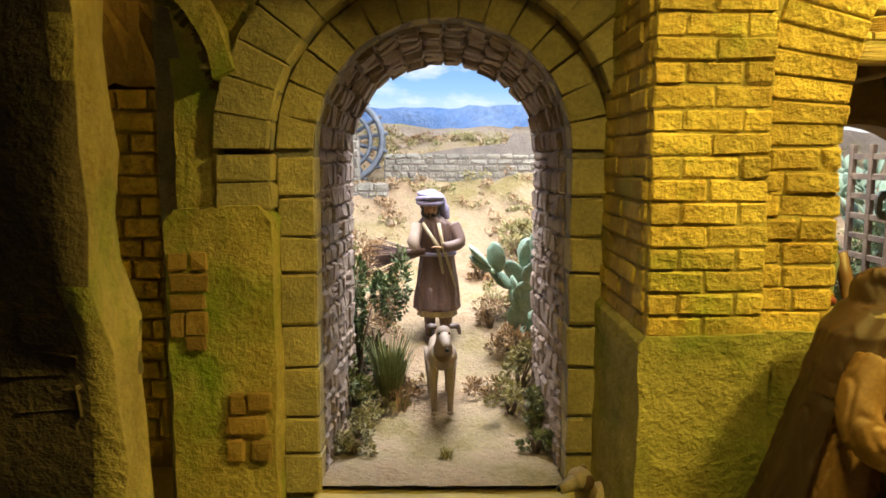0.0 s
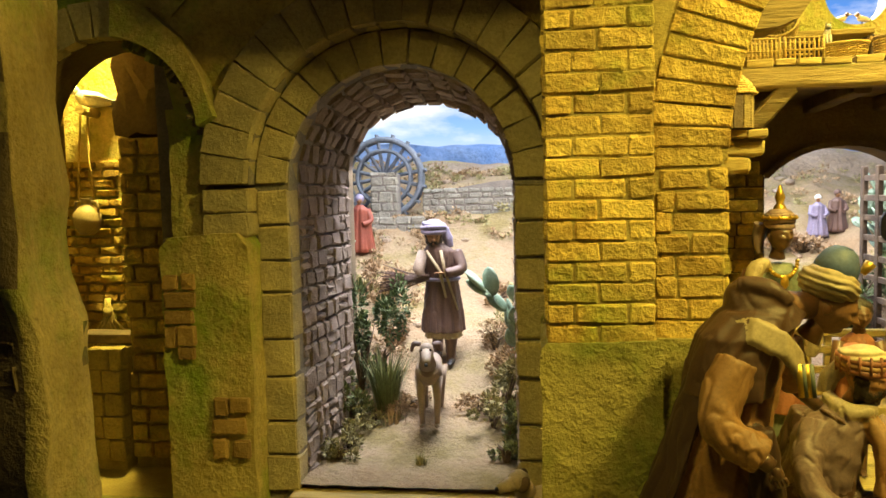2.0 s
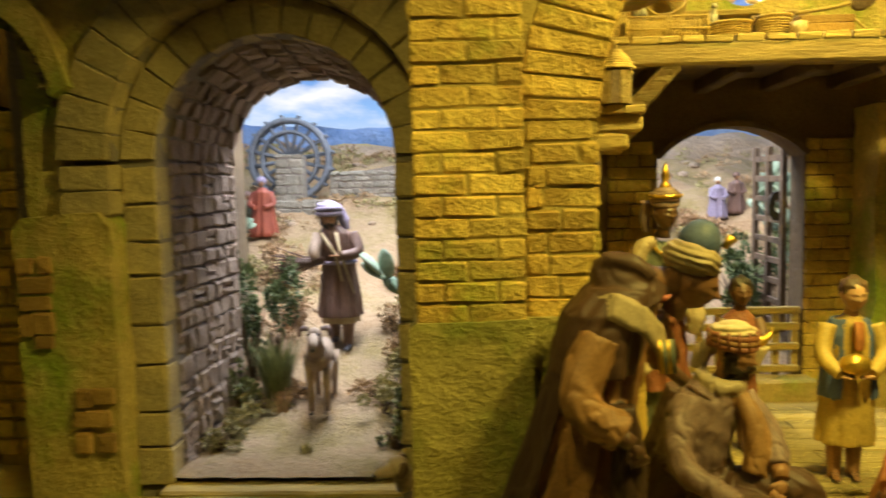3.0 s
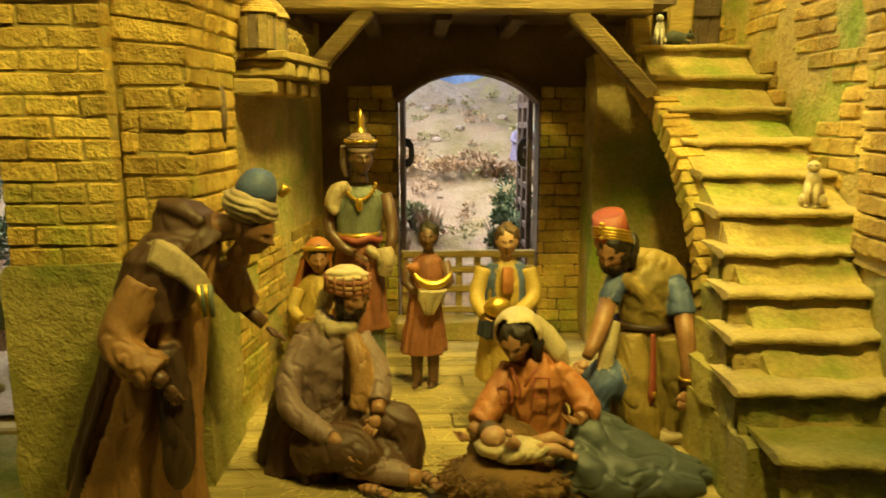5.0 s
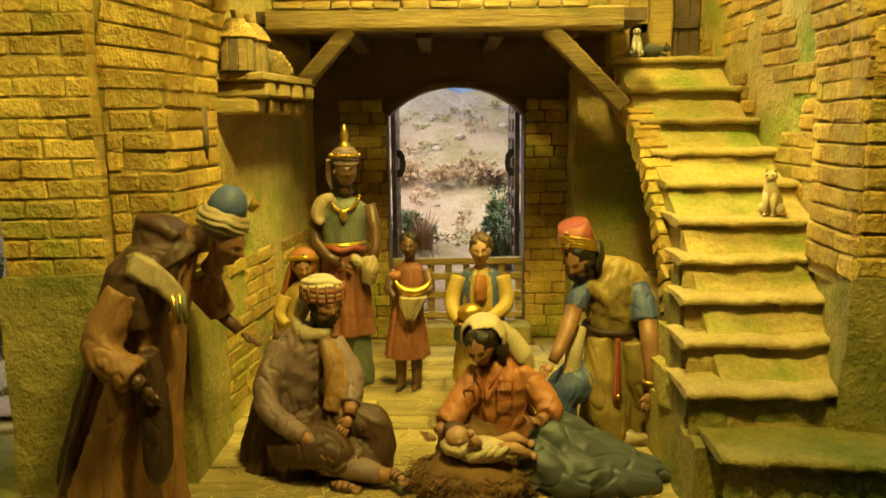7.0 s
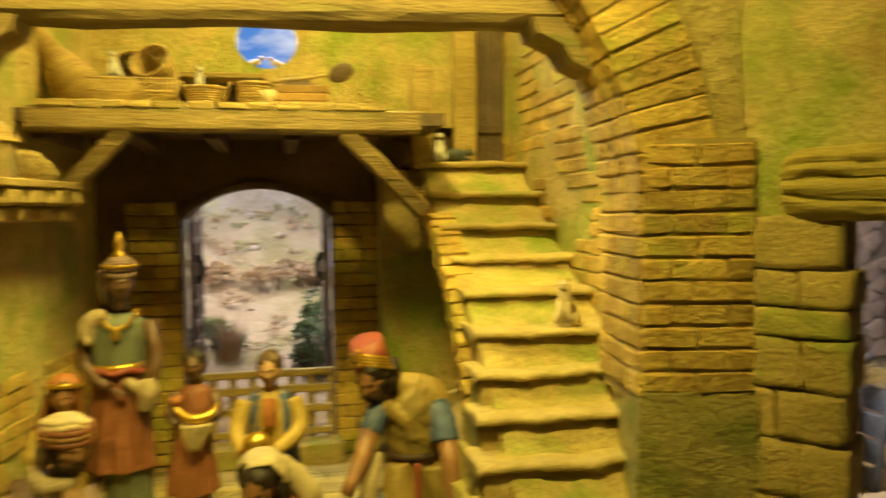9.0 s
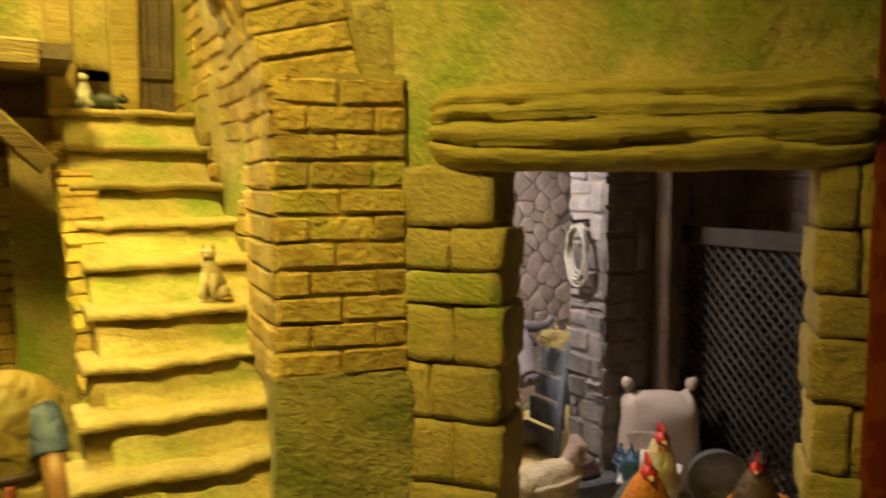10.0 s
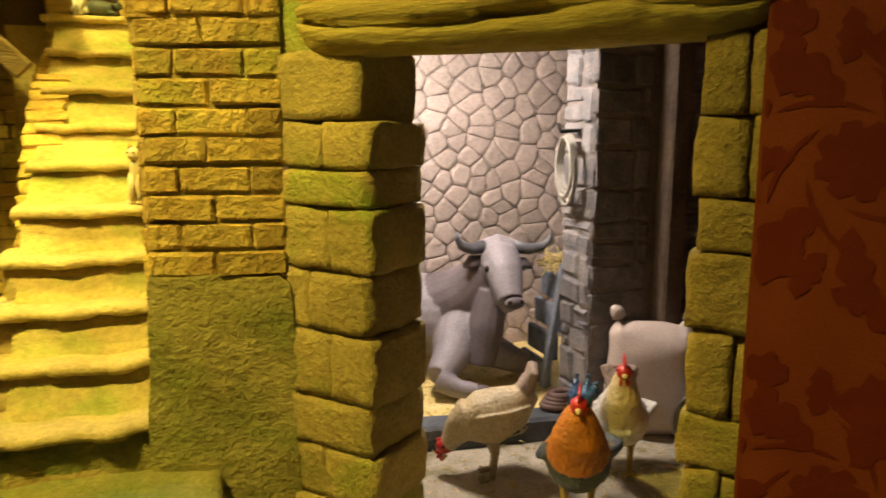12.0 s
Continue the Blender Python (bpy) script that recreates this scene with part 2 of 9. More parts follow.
def brick(size, parent, material, m, name="brick", rough=0.0014, bevel=0.0026):
    """One worn brick, centred at the pose m; alike ones share a mesh."""
    key = (name, material.name, *(round(s / 0.004) for s in size), random.randrange(4))
    if key not in BRICKS:
        b = bmesh.new()
        bmesh.ops.create_cube(b, size=1.0, matrix=Matrix.Diagonal((*size, 1)))
        bmesh.ops.bevel(b, geom=b.edges[:], offset=min(bevel, min(size) * 0.3), segments=1, affect="EDGES")
        for v in b.verts:
            v.co += Vector((random.uniform(-1, 1), random.uniform(-1, 1), random.uniform(-1, 1))) * rough
        me = bpy.data.meshes.new(name)
        b.to_mesh(me)
        b.free()
        me.materials.append(material)
        BRICKS[key] = me
    ob = new(name, BRICKS[key])
    ob.parent = parent
    ob.matrix_world = m
    return ob


def courses(parent, m, width, z0, z1, material, course=0.0268, length=0.076, thick=0.02, inside=None, joint=0.0018, proud=0.0036, alt=None, chance=0.0, bond=False):
    """Brick courses on the plane of m (x along the wall, -y out of it), from z0 to z1, where inside(x, z) allows."""
    n = max(1, round((z1 - z0) / course))
    h = (z1 - z0) / n
    for r in range(n):
        z = z0 + (r + 0.5) * h
        x = 0.0 if bond else -random.uniform(0.15, 0.85) * length
        fractions = iter((0.26, 0.49, 0.30) if r % 2 else (0.48 + random.uniform(-0.03, 0.03), 0.60))
        while x < width:
            w = width * next(fractions) if bond else length * random.uniform(0.75, 1.3)
            a, e = max(0, x), min(width, x + w)
            if e - a > 0.012 and (inside is None or inside((a + e) / 2, z)):
                use = alt if alt and random.random() < chance else material
                brick((e - a - joint, thick, h - joint * random.uniform(0.9, 1.5)), parent, use, m @ pose((a + e) / 2, thick / 2 - proud + random.uniform(-0.0015, 0.0015), z, 0, 0, 0))
            x += w


def voussoirs(parent, m, cx, cz, r0, r1, a0, a1, n, material, thick=0.03, proud=0.004, joint=0.0018, name="voussoir"):
    """Wedge stones of an arch on the plane of m, between two radii and angles."""
    for i in range(n):
        a = radians(a0 + (a1 - a0) * (i + 0.5) / n)
        rm = (r0 + r1) / 2
        w = abs(radians(a1 - a0)) * rm / n - joint
        key = (name, material.name, round(r0, 3), round(r1, 3), n, i % 4, round(a1 - a0))
        if key not in BRICKS:
            b = bmesh.new()
            bmesh.ops.create_cube(b, size=1.0, matrix=Matrix.Diagonal((r1 - r0 - joint, thick, w, 1)))
            for v in b.verts:
                v.co.z *= (rm + v.co.x) / rm
            bmesh.ops.bevel(b, geom=b.edges[:], offset=0.0018, segments=1, affect="EDGES")
            for v in b.verts:
                v.co += Vector((random.uniform(-1, 1), random.uniform(-1, 1), random.uniform(-1, 1))) * 0.0016
            me = bpy.data.meshes.new(name)
            b.to_mesh(me)
            b.free()
            me.materials.append(material)
            BRICKS[key] = me
        ob = new(name, BRICKS[key])
        ob.parent = parent
        ob.matrix_world = m @ Matrix.Translation((cx + rm * math.cos(a), thick / 2 - proud, cz + rm * math.sin(a))) @ Matrix.Rotation(-a, 4, "Y")


def rough_face(bm, amount, scale=14.0, step=0.0):
    """Uneven plaster: pushes the vertices of a bmesh about."""
    for v in bm.verts:
        v.co += noise.noise_vector(v.co * scale) * amount


def plaster(bm, outline, d0, d1, cell=0.03, amount=0.005, m=None, scale=16.0):
    """A slab with a finely cut, uneven surface."""
    b = bmesh.new()
    slab(b, outline, d0, d1)
    bmesh.ops.remove_doubles(b, verts=b.verts, dist=1e-5)
    for axis in (0, 2):
        lo, hi = min(v.co[axis] for v in b.verts), max(v.co[axis] for v in b.verts)
        for i in range(1, int((hi - lo) / cell)):
            p, q = Vector(), Vector()
            p[axis], q[axis] = lo + i * cell, 1
            bmesh.ops.bisect_plane(b, geom=b.verts[:] + b.edges[:] + b.faces[:], plane_co=p, plane_no=q)
    for v in b.verts:
        v.co += noise.noise_vector(v.co * scale) * amount
    add(bm, b, m)

# ---- structure: ground, backdrop, hall ----
bm = bmesh.new()
box(bm, -1.4, 2.6, 0.50, 1.75, -0.08, -0.020)
structure("stage_base", bm, MORTAR, "ochre stage base under the whole scene", category="base")
bm = bmesh.new()
box(bm, -1.4, 3.2, 0.47, 0.50, -0.95, -0.03)
structure("stage_front", bm, HALL, "dark painted front of the stage", category="wall")


def land(x, y):
    """Height of the landscape, which rises behind the houses."""
    t = max(0.0, y - 1.30)
    z = 0.014 + 0.20 * t + 0.10 * min(t, 1.2) ** 2 - 0.10 * max(0.0, t - 1.3)
    z += 0.12 * max(0.0, min(1.0, (y - 2.45) / 0.5)) * (1 if x < 0.45 else 0.6)
    z += 0.05 * max(0.0, abs(x) - 0.13) * (1 if y > 1.46 and x < 0.4 else 0)
    rough = min(1.0, max(0.0, (y - 1.2) / 0.7))
    path = 1 - 0.8 * math.exp(-((x - 0.02) / 0.10) ** 2)
    z += rough * path * (0.050 * noise.noise((x * 4, y * 4, 0.3)) + 0.030 * noise.noise((x * 10, y * 10, 7.7)) + 0.010 * noise.noise((x * 26, y * 26, 3.1)))
    z += 0.003 * noise.noise((x * 45, y * 45, 2.2))
    inside = (y < 1.68 and x > 0.30) or (y < 1.48 and abs(x) > 0.21) or (x > 1.45 and y < 1.6)
    return -0.05 if inside else z


bm = bmesh.new()
NX, NY = 170, 110
grid = [[bm.verts.new((-1.5 + 3.6 * i / NX, 1.11 + 2.35 * j / NY, land(-1.5 + 3.6 * i / NX, 1.11 + 2.35 * j / NY))) for i in range(NX + 1)] for j in range(NY + 1)]
for j in range(NY):
    for i in range(NX):
        bm.faces.new((grid[j][i], grid[j][i + 1], grid[j + 1][i + 1], grid[j + 1][i])).smooth = True
structure("ground", bm, SAND, "pale sandy ground rising to dry hills", True, "ground")

bm = bmesh.new()
rows = []
for i in range(41):
    a = radians(-8 + 196 * i / 40)
    rows.append((0.35 + 2.45 * math.cos(a), 1.55 + 2.15 * math.sin(a)))
for (x0, y0), (x1, y1) in zip(rows, rows[1:]):
    bm.faces.new([bm.verts.new(p) for p in ((x0, y0, -0.3), (x1, y1, -0.3), (x1, y1, 2.3), (x0, y0, 2.3))])
bmesh.ops.remove_doubles(bm, verts=bm.verts, dist=1e-4)
structure("backdrop", bm, SKY, "blue sky cloth with white clouds", category="backdrop")


def ridge(name, y, x0, x1, base, height, seed, material, label, thick=0.25):
    bm = bmesh.new()
    n = 90
    cols = []
    for i in range(n + 1):
        x = x0 + (x1 - x0) * i / n
        top = base + height * (0.55 + 0.45 * noise.noise((x * 1.7, seed, 0.5))) + 0.025 * noise.noise((x * 7, seed, 1.5)) + 0.008 * noise.noise((x * 25, seed, 3.5))
        col = []
        for k in range(9):
            f = k / 8
            z = -0.05 + (top + 0.05) * math.sin(f * math.pi / 2)
            col.append(bm.verts.new((x + 0.02 * noise.noise((x * 9, f * 5, seed)), y - thick * (1 - f) + 0.05 * noise.noise((x * 6, f * 4, seed + 9)), z)))
        cols.append(col)
    for a, b in zip(cols, cols[1:]):
        for k in range(8):
            bm.faces.new((a[k], b[k], b[k + 1], a[k + 1])).smooth = True
    return structure(name, bm, material, label, True, "hills")


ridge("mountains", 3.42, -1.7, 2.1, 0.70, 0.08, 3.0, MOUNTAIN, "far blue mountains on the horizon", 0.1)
ridge("hills", 3.30, -1.7, 2.1, 0.60, 0.08, 8.0, HILL, "dry ochre hills with scrub", 0.55)

bm = bmesh.new()
box(bm, -2.6, 3.4, -1.9, 4.0, 2.30, 2.34)
structure("ceiling", bm, HALL, "dark painted ceiling of the hall", category="ceiling")
for name, b in (("wall_south", (-2.6, 3.4, -1.94, -1.90, -1, 2.3)), ("wall_west", (-2.64, -2.6, -1.9, 4.0, -1, 2.3)), ("wall_east", (3.4, 3.44, -1.9, 4.0, -1, 2.3)), ("wall_north", (-2.6, 3.4, 4.0, 4.04, -1, 2.3)), ("hall_floor", (-2.6, 3.4, -1.9, 0.47, -1.0, -0.95))):
    bm = bmesh.new()
    box(bm, *b)
    structure(name, bm, HALL, "dark plain surface of the visitors' hall", category="floor" if "floor" in name else "wall")

# ---- structure: arched passage in the left wall ----
AX, AZ, AR = 0.0, 0.53, 0.190


def arch_notch(half, spring, cx=0.0, n=18, foot=-0.03):
    return [(cx + half, foot), *arc(cx, spring, half, half, 0, 180, n), (cx - half, foot)]


bm = bmesh.new()
slab(bm, [(0.30, -0.03), (0.30, 1.1), (-0.42, 1.1), (-0.42, -0.03), *arch_notch(AR, AZ)[::-1]], 1.116, 1.45)
gate_wall = structure("wall_gate", bm, JOINT, "thick wall with an arched stone passage to the fields", category="wall")
bm = bmesh.new()
plaster(bm, [(0.0, 0.87), *[(x, z) for x, z in arc(AX, AZ, 0.33, 0.33, 100, 165, 10)], (-0.36, 0.62), (-0.40, 0.80), (-0.40, 1.1), (0.30, 1.1), (0.30, 0.70), *arc(AX, AZ, 0.33, 0.33, 30, 90, 8)], 1.078, 1.114, 0.04)
structure("wall_over_gate", bm, PLASTER, "rough ochre plaster above the gate arch", category="wall")
bm = bmesh.new()
plaster(bm, [(-0.392, -0.02), (-0.244, -0.02), (-0.240, 0.43), (-0.26, 0.452), (-0.38, 0.447), (-0.395, 0.43)], 1.056, 1.13, 0.022, 0.006)
pier = structure("gate_pier", bm, PLASTER, "peeling ochre plaster pier with bared bricks", category="wall")
bm = bmesh.new()
plaster(bm, [(-0.382, 0.44), (-0.322, 0.44), (-0.322, 0.62), (-0.33, 0.66), (-0.385, 0.66)], 1.082, 1.2, 0.02, 0.005)
structure("gate_pier_top", bm, PLASTER, "narrow ochre plaster strip above the pier", category="wall")
WALLM = Matrix.Translation((0, 1.07, 0))
for x, z, w, h in ((-0.377, 0.372, 0.028, 0.026), (-0.346, 0.373, 0.026, 0.026), (-0.362, 0.343, 0.055, 0.026), (-0.364, 0.315, 0.050, 0.023), (-0.379, 0.281, 0.019, 0.036), (-0.352, 0.284, 0.029, 0.032), (-0.355, 0.254, 0.03, 0.02),
                   (-0.298, 0.165, 0.024, 0.028), (-0.266, 0.168, 0.036, 0.027), (-0.285, 0.132, 0.058, 0.026), (-0.302, 0.095, 0.026, 0.032), (-0.266, 0.094, 0.03, 0.03)):
    brick((w, 0.02, h), pier, BRICK_RED, pose(x, 1.0585, z), rough=0.002)
# outer ring of long wedge stones, with two upright starters
for z in (0.464, 0.505):
    brick((0.078, 0.05, 0.038), gate_wall, VOUSSOIR, pose(-0.284, 1.092, z), "voussoir", 0.0022)
voussoirs(gate_wall, WALLM, AX, AZ, 0.246, 0.325, 180, 0, 19, VOUSSOIR, 0.05, 0.004)
# inner ring: squared blocks up the jambs and round the arch
z = 0.0
while z < 0.52:
    hgt = min(random.uniform(0.055, 0.085), 0.53 - z)
    for sx in (-1, 1):
        brick((0.056, 0.05, hgt - 0.004), gate_wall, VOUSSOIR, pose(sx * 0.217, 1.133, z + hgt / 2), "jamb_block", 0.002)
    z += hgt
voussoirs(gate_wall, Matrix.Translation((0, 1.112, 0)), AX, AZ, 0.188, 0.245, 180, 0, 15, VOUSSOIR, 0.05, 0.004, name="arch_block")
bm = bmesh.new()
slab(bm, [*arc(AX, AZ, 0.328, 0.328, 180, 0, 20), *arc(AX, AZ, 0.248, 0.248, 0, 180, 20)], 1.085, 1.115)
structure("arch_backing", bm, JOINT, "recessed mortar behind the arch stones", category="wall")


def rubble(parent, m, length, z0, z1, material, course=0.036, run=0.042):
    """Uneven small stones on the plane of m."""
    z = z0
    while z < z1 - 0.01:
        h = min(course * random.uniform(0.7, 1.25), z1 - z)
        x = 0.0
        while x < length - 0.008:
            w = min(run * random.uniform(0.6, 1.4), length - x)
            if random.random() < 0.25 and h > 0.03:
                for k in (0.26, 0.76):
                    brick((w - 0.002, 0.03, h * 0.485), parent, material, m @ pose(x + w / 2, 0.015 - random.uniform(0.001, 0.0025), z + h * k, 0, random.uniform(-3, 3), 0), "stone", 0.003, 0.005)
            else:
                brick((w - 0.002, 0.03, h - 0.002), parent, material, m @ pose(x + w / 2, 0.015 - random.uniform(0.001, 0.003), z + h / 2, 0, random.uniform(-4, 4), 0), "stone", 0.0024, 0.0045)
            x += w
        z += h


rubble(gate_wall, pose(-AR + 0.001, 1.16, 0, 0, 0, 87), 0.29, 0.0, AZ, RUBBLE)
rubble(gate_wall, pose(AR - 0.016, 1.45, 0, 0, 0, -87), 0.29, 0.0, AZ, RUBBLE)
for i in range(16):
    a = radians(180 * (i + 0.5) / 16)
    x = 1.16
    while x < 1.445:
        w = min(random.uniform(0.028, 0.055), 1.45 - x)
        brick((0.037 * random.uniform(0.94, 1.04), w - 0.002, 0.03), gate_wall, RUBBLE, Matrix.Translation((AX + (AR + 0.011 - 0.055 * (x - 1.16)) * math.cos(a), x + w / 2, AZ + (AR + 0.009 - 0.085 * (x - 1.16)) * math.sin(a))) @ Matrix.Rotation(math.pi / 2 - a, 4, "Y"), "stone", 0.0035, 0.006)
        x += w
bm = bmesh.new()
slab(bm, [(0.178, 0.0), *arc(0, 0.525, 0.178, 0.180, 0, 180, 28), (-0.178, 0.0), (-0.215, 0.0), *arc(0, 0.525, 0.215, 0.215, 180, 0, 28), (0.215, 0.0)], 1.442, 1.458)
structure("passage_rim", bm, RUBBLE, "plain stone rim at the passage's far end", category="arch")
bm = bmesh.new()
box(bm, -0.20, 0.25, 1.075, 1.125, -0.02, 0.004, 0.004, 0.003, cuts=6)
structure("door_sill", bm, WOOD, "worn grey timber sill of the gate", category="sill")
bm = bmesh.new()
NXS, NYS = 60, 50
g = [[bm.verts.new((-0.20 + 0.40 * i / NXS, 1.12 + 0.36 * j / NYS, 0.006 + 0.03 * max(0, j / NYS - 0.75) + 0.005 * noise.noise((i * 0.3, j * 0.3, 1)) + 0.003 * noise.noise((i * 0.9, j * 0.9, 4)))) for i in range(NXS + 1)] for j in range(NYS + 1)]
for j in range(NYS):
    for i in range(NXS):
        bm.faces.new((g[j][i], g[j][i + 1], g[j + 1][i + 1], g[j + 1][i])).smooth = True
structure("passage_floor", bm, SAND_NEAR, "gritty sand floor of the passage", True, "ground")
bm = bmesh.new()
box(bm, -1.2, 0.47, 0.50, 1.08, -0.02, -0.004, cuts=8, wobble=0.004)
structure("alley_floor", bm, PLINTH, "mossy alley ground before the gate", category="ground")
# vault added over the alley to shade the wall above the gate
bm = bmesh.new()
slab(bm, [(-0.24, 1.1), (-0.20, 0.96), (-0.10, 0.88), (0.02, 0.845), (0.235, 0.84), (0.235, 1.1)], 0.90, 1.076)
structure("alley_vault", bm, DARKWALL, "vault added over the alley, plaster darkened as shade", category="ceiling")

# ---- structure: brick pillar between alley and room ----
bm = bmesh.new()
box(bm, 0.240, 0.374, 0.8675, 1.114, 0.30, 1.1)
pillar = structure("brick_pillar", bm, MORTAR, "tall ochre brick pillar on a mossy plaster plinth", category="pillar")
courses(pillar, pose(0.238, 0.868, 0), 0.138, 0.308, 1.0, BRICK, thick=0.03, bond=True)
courses(pillar, pose(0.240, 1.114, 0, 0, 0, -90), 0.235, 0.308, 1.0, BRICK, thick=0.02)
bm = bmesh.new()
plaster(bm, [(0.228, -0.02), (0.386, -0.02), (0.385, 0.300), (0.375, 0.312), (0.236, 0.312), (0.229, 0.302)], 0.858, 1.114, 0.022, 0.005)
structure("pillar_plinth", bm, PLINTH, "green mossy plaster plinth of the brick pillar", category="plinth")

# ---- structure: the room's front arch ----
RM = pose(0.465, 0.885, 0, 0, 0, -6.5)
RW, RCX, RCZ, RR, RO = 0.886, 0.443, 0.54, 0.440, 0.545
bm = bmesh.new()
slab(bm, [(-0.09, 0.29), (-0.003, 0.29), (-0.003, RCZ), *arc(RCX, RCZ, RR + 0.002, RR + 0.002, 180, 0, 36), (RW + 0.003, RCZ), (RW + 0.003, 0.29), (RW + 0.12, 0.29), (RW + 0.12, 1.1), (-0.09, 1.1)], -0.0005, 0.165, RM)
front_arch = structure("room_arch", bm, MORTAR, "wide brick arch that opens into the room", category="arch")
courses(front_arch, RM @ Matrix.Translation((-0.088, 0, 0)), 0.088, 0.308, 0.56, BRICK, thick=0.03)
courses(front_arch, RM @ pose(0.0, 0.0, 0, 0, 0, 90), 0.165, 0.308, 0.56, BRICK, thick=0.02)
courses(front_arch, RM @ pose(RW, 0.165, 0, 0, 0, -90), 0.165, 0.308, 0.56, BRICK, thick=0.02)
voussoirs(front_arch, RM, RCX, RCZ, RR - 0.002, RR + 0.098, 178, 2, 56, BRICK, 0.05, 0.004)
for i in range(56):
    a = radians(178 - 176 * (i + 0.5) / 56)
    for y0, y1 in ((0.052, 0.11), (0.112, 0.165)) if i % 2 else ((0.052, 0.085), (0.087, 0.165)):
        brick((0.03, y1 - y0 - 0.003, 0.0215), front_arch, BRICK, RM @ Matrix.Translation((RCX + (RR + 0.013) * math.cos(a), (y0 + y1) / 2, RCZ + (RR + 0.013) * math.sin(a))) @ Matrix.Rotation(-a, 4, "Y"))
bm = bmesh.new()
plaster(bm, [(-0.088, 0.56), *arc(RCX, RCZ, RO, RO, 177, 90, 20), (RCX, 1.12), (-0.095, 1.12)], 0.0, 0.05, 0.04, 0.004, RM)
structure("arch_plaster_left", bm, PLASTER, "ochre plaster beside the arch", category="wall")
bm = bmesh.new()
plaster(bm, [(RCX + 0.01, 1.12), *arc(RCX, RCZ, RO, RO, 89, 3, 20), (RW + 0.14, 0.57), (RW + 0.14, 1.12)], -0.002, 0.05, 0.04, 0.004, RM)
structure("arch_plaster_right", bm, PLASTER, "ochre plaster with green streaks beside the arch", category="wall")
bm = bmesh.new()
plaster(bm, [(0.376, -0.02), (0.476, -0.02), (0.473, 0.303), (0.46, 0.312), (0.376, 0.312)], 0.880, 1.062, 0.022, 0.005)
structure("arch_plinth_left", bm, PLINTH, "mossy plaster plinth under the arch", category="plinth")

# ---- structure: right pillar ----
PM = pose(1.345, 0.786, 0, 0, 0, -14)
bm = bmesh.new()
slab(bm, [(0.004, 0.29), (0.134, 0.29), (0.134, 0.62), (0.004, 0.62)], -0.0005, 0.15, PM)
right_pillar = structure("right_pillar", bm, MORTAR, "ochre brick pillar carrying the arch", category="pillar")
courses(right_pillar, PM, 0.135, 0.312, 0.615, BRICK, 0.0274, 0.062, 0.03, bond=True, joint=0.0026, proud=0.005)
courses(right_pillar, PM @ pose(0.0, 0.15, 0, 0, 0, -90), 0.148, 0.312, 0.615, BRICK, 0.0274, 0.062, 0.02)
bm = bmesh.new()
plaster(bm, [(-0.006, -0.02), (0.140, -0.02), (0.138, 0.306), (0.128, 0.315), (0.0, 0.316), (-0.006, 0.30)], -0.006, 0.17, 0.02, 0.006, PM)
structure("right_plinth", bm, PLINTH, "mossy worn plaster plinth of the right pillar", category="plinth")

# ---- structure: stable wall with its doorway ----
SM = pose(1.475, 0.757, 0, 0, 0, math.degrees(math.atan2(-0.325, 0.27)))
bm = bmesh.new()
slab(bm, [(0.0, -0.02), (0.098, -0.02), (0.098, 0.60), (0.0, 0.60)], 0.006, 0.080, SM)
left_jamb = structure("stable_jamb_left", bm, MORTAR, "mortar core of the stable's stone jamb", category="wall")
bm = bmesh.new()
slab(bm, [(0.398, -0.02), (0.44, -0.02), (0.44, 0.60), (0.398, 0.60)], 0.006, 0.080, SM)
right_jamb = structure("stable_jamb_right", bm, MORTAR, "mortar core of the stable's other stone jamb", category="wall")


def worn_block(parent, m, size, seed, material=QUOIN, name="quoin", swell=0.0035):
    """A hewn block with rounded, bruised edges."""
    b = bmesh.new()
    bmesh.ops.create_cube(b, size=1.0)
    bmesh.ops.subdivide_edges(b, edges=b.edges[:], cuts=5, use_grid_fill=True)
    for v in b.verts:
        p = v.co * 2
        q = Vector([math.copysign(abs(c) ** 0.9, c) for c in p])
        far = sorted(abs(c) for c in p)
        q *= 1 - 0.055 * max(0.0, far[1] - 0.55) - 0.05 * max(0.0, far[0] - 0.55)
        v.co = Vector((q.x * size[0] / 2, q.y * size[1] / 2, q.z * size[2] / 2))
        v.co += noise.noise_vector(v.co * 34 + Vector((seed, 2 * seed, 0))) * swell + noise.noise_vector(v.co * 90 + Vector((seed, 0, seed))) * swell * 0.35
    for f in b.faces:
        f.smooth = True
    ob = part(name, b, material, parent)
    ob.matrix_world = m
    return ob


LEFT_ROWS = ((0.528, 0.464, ()), (0.464, 0.420, (0.052,)), (0.420, 0.384, ()), (0.384, 0.322, (0.058,)), (0.322, 0.262, (0.028,)), (0.262, 0.192, (0.056,)), (0.192, 0.142, ()), (0.142, 0.085, (0.045,)), (0.085, 0.035, ()), (0.035, -0.015, (0.06,)))
for k, (z1, z0, cutsx) in enumerate(LEFT_ROWS):
    xs = (0.0, *cutsx, 0.106 - 0.006 * (k == 0) + 0.004 * (k % 2))
    for a, e in zip(xs, xs[1:]):
        worn_block(left_jamb, SM @ pose((a + e) / 2, 0.040 if e > 0.09 else 0.026, (z0 + z1) / 2), (e - a - 0.0008, 0.094 if e > 0.09 else 0.060, z1 - z0 - 0.0008), k * 3.7 + a * 50)
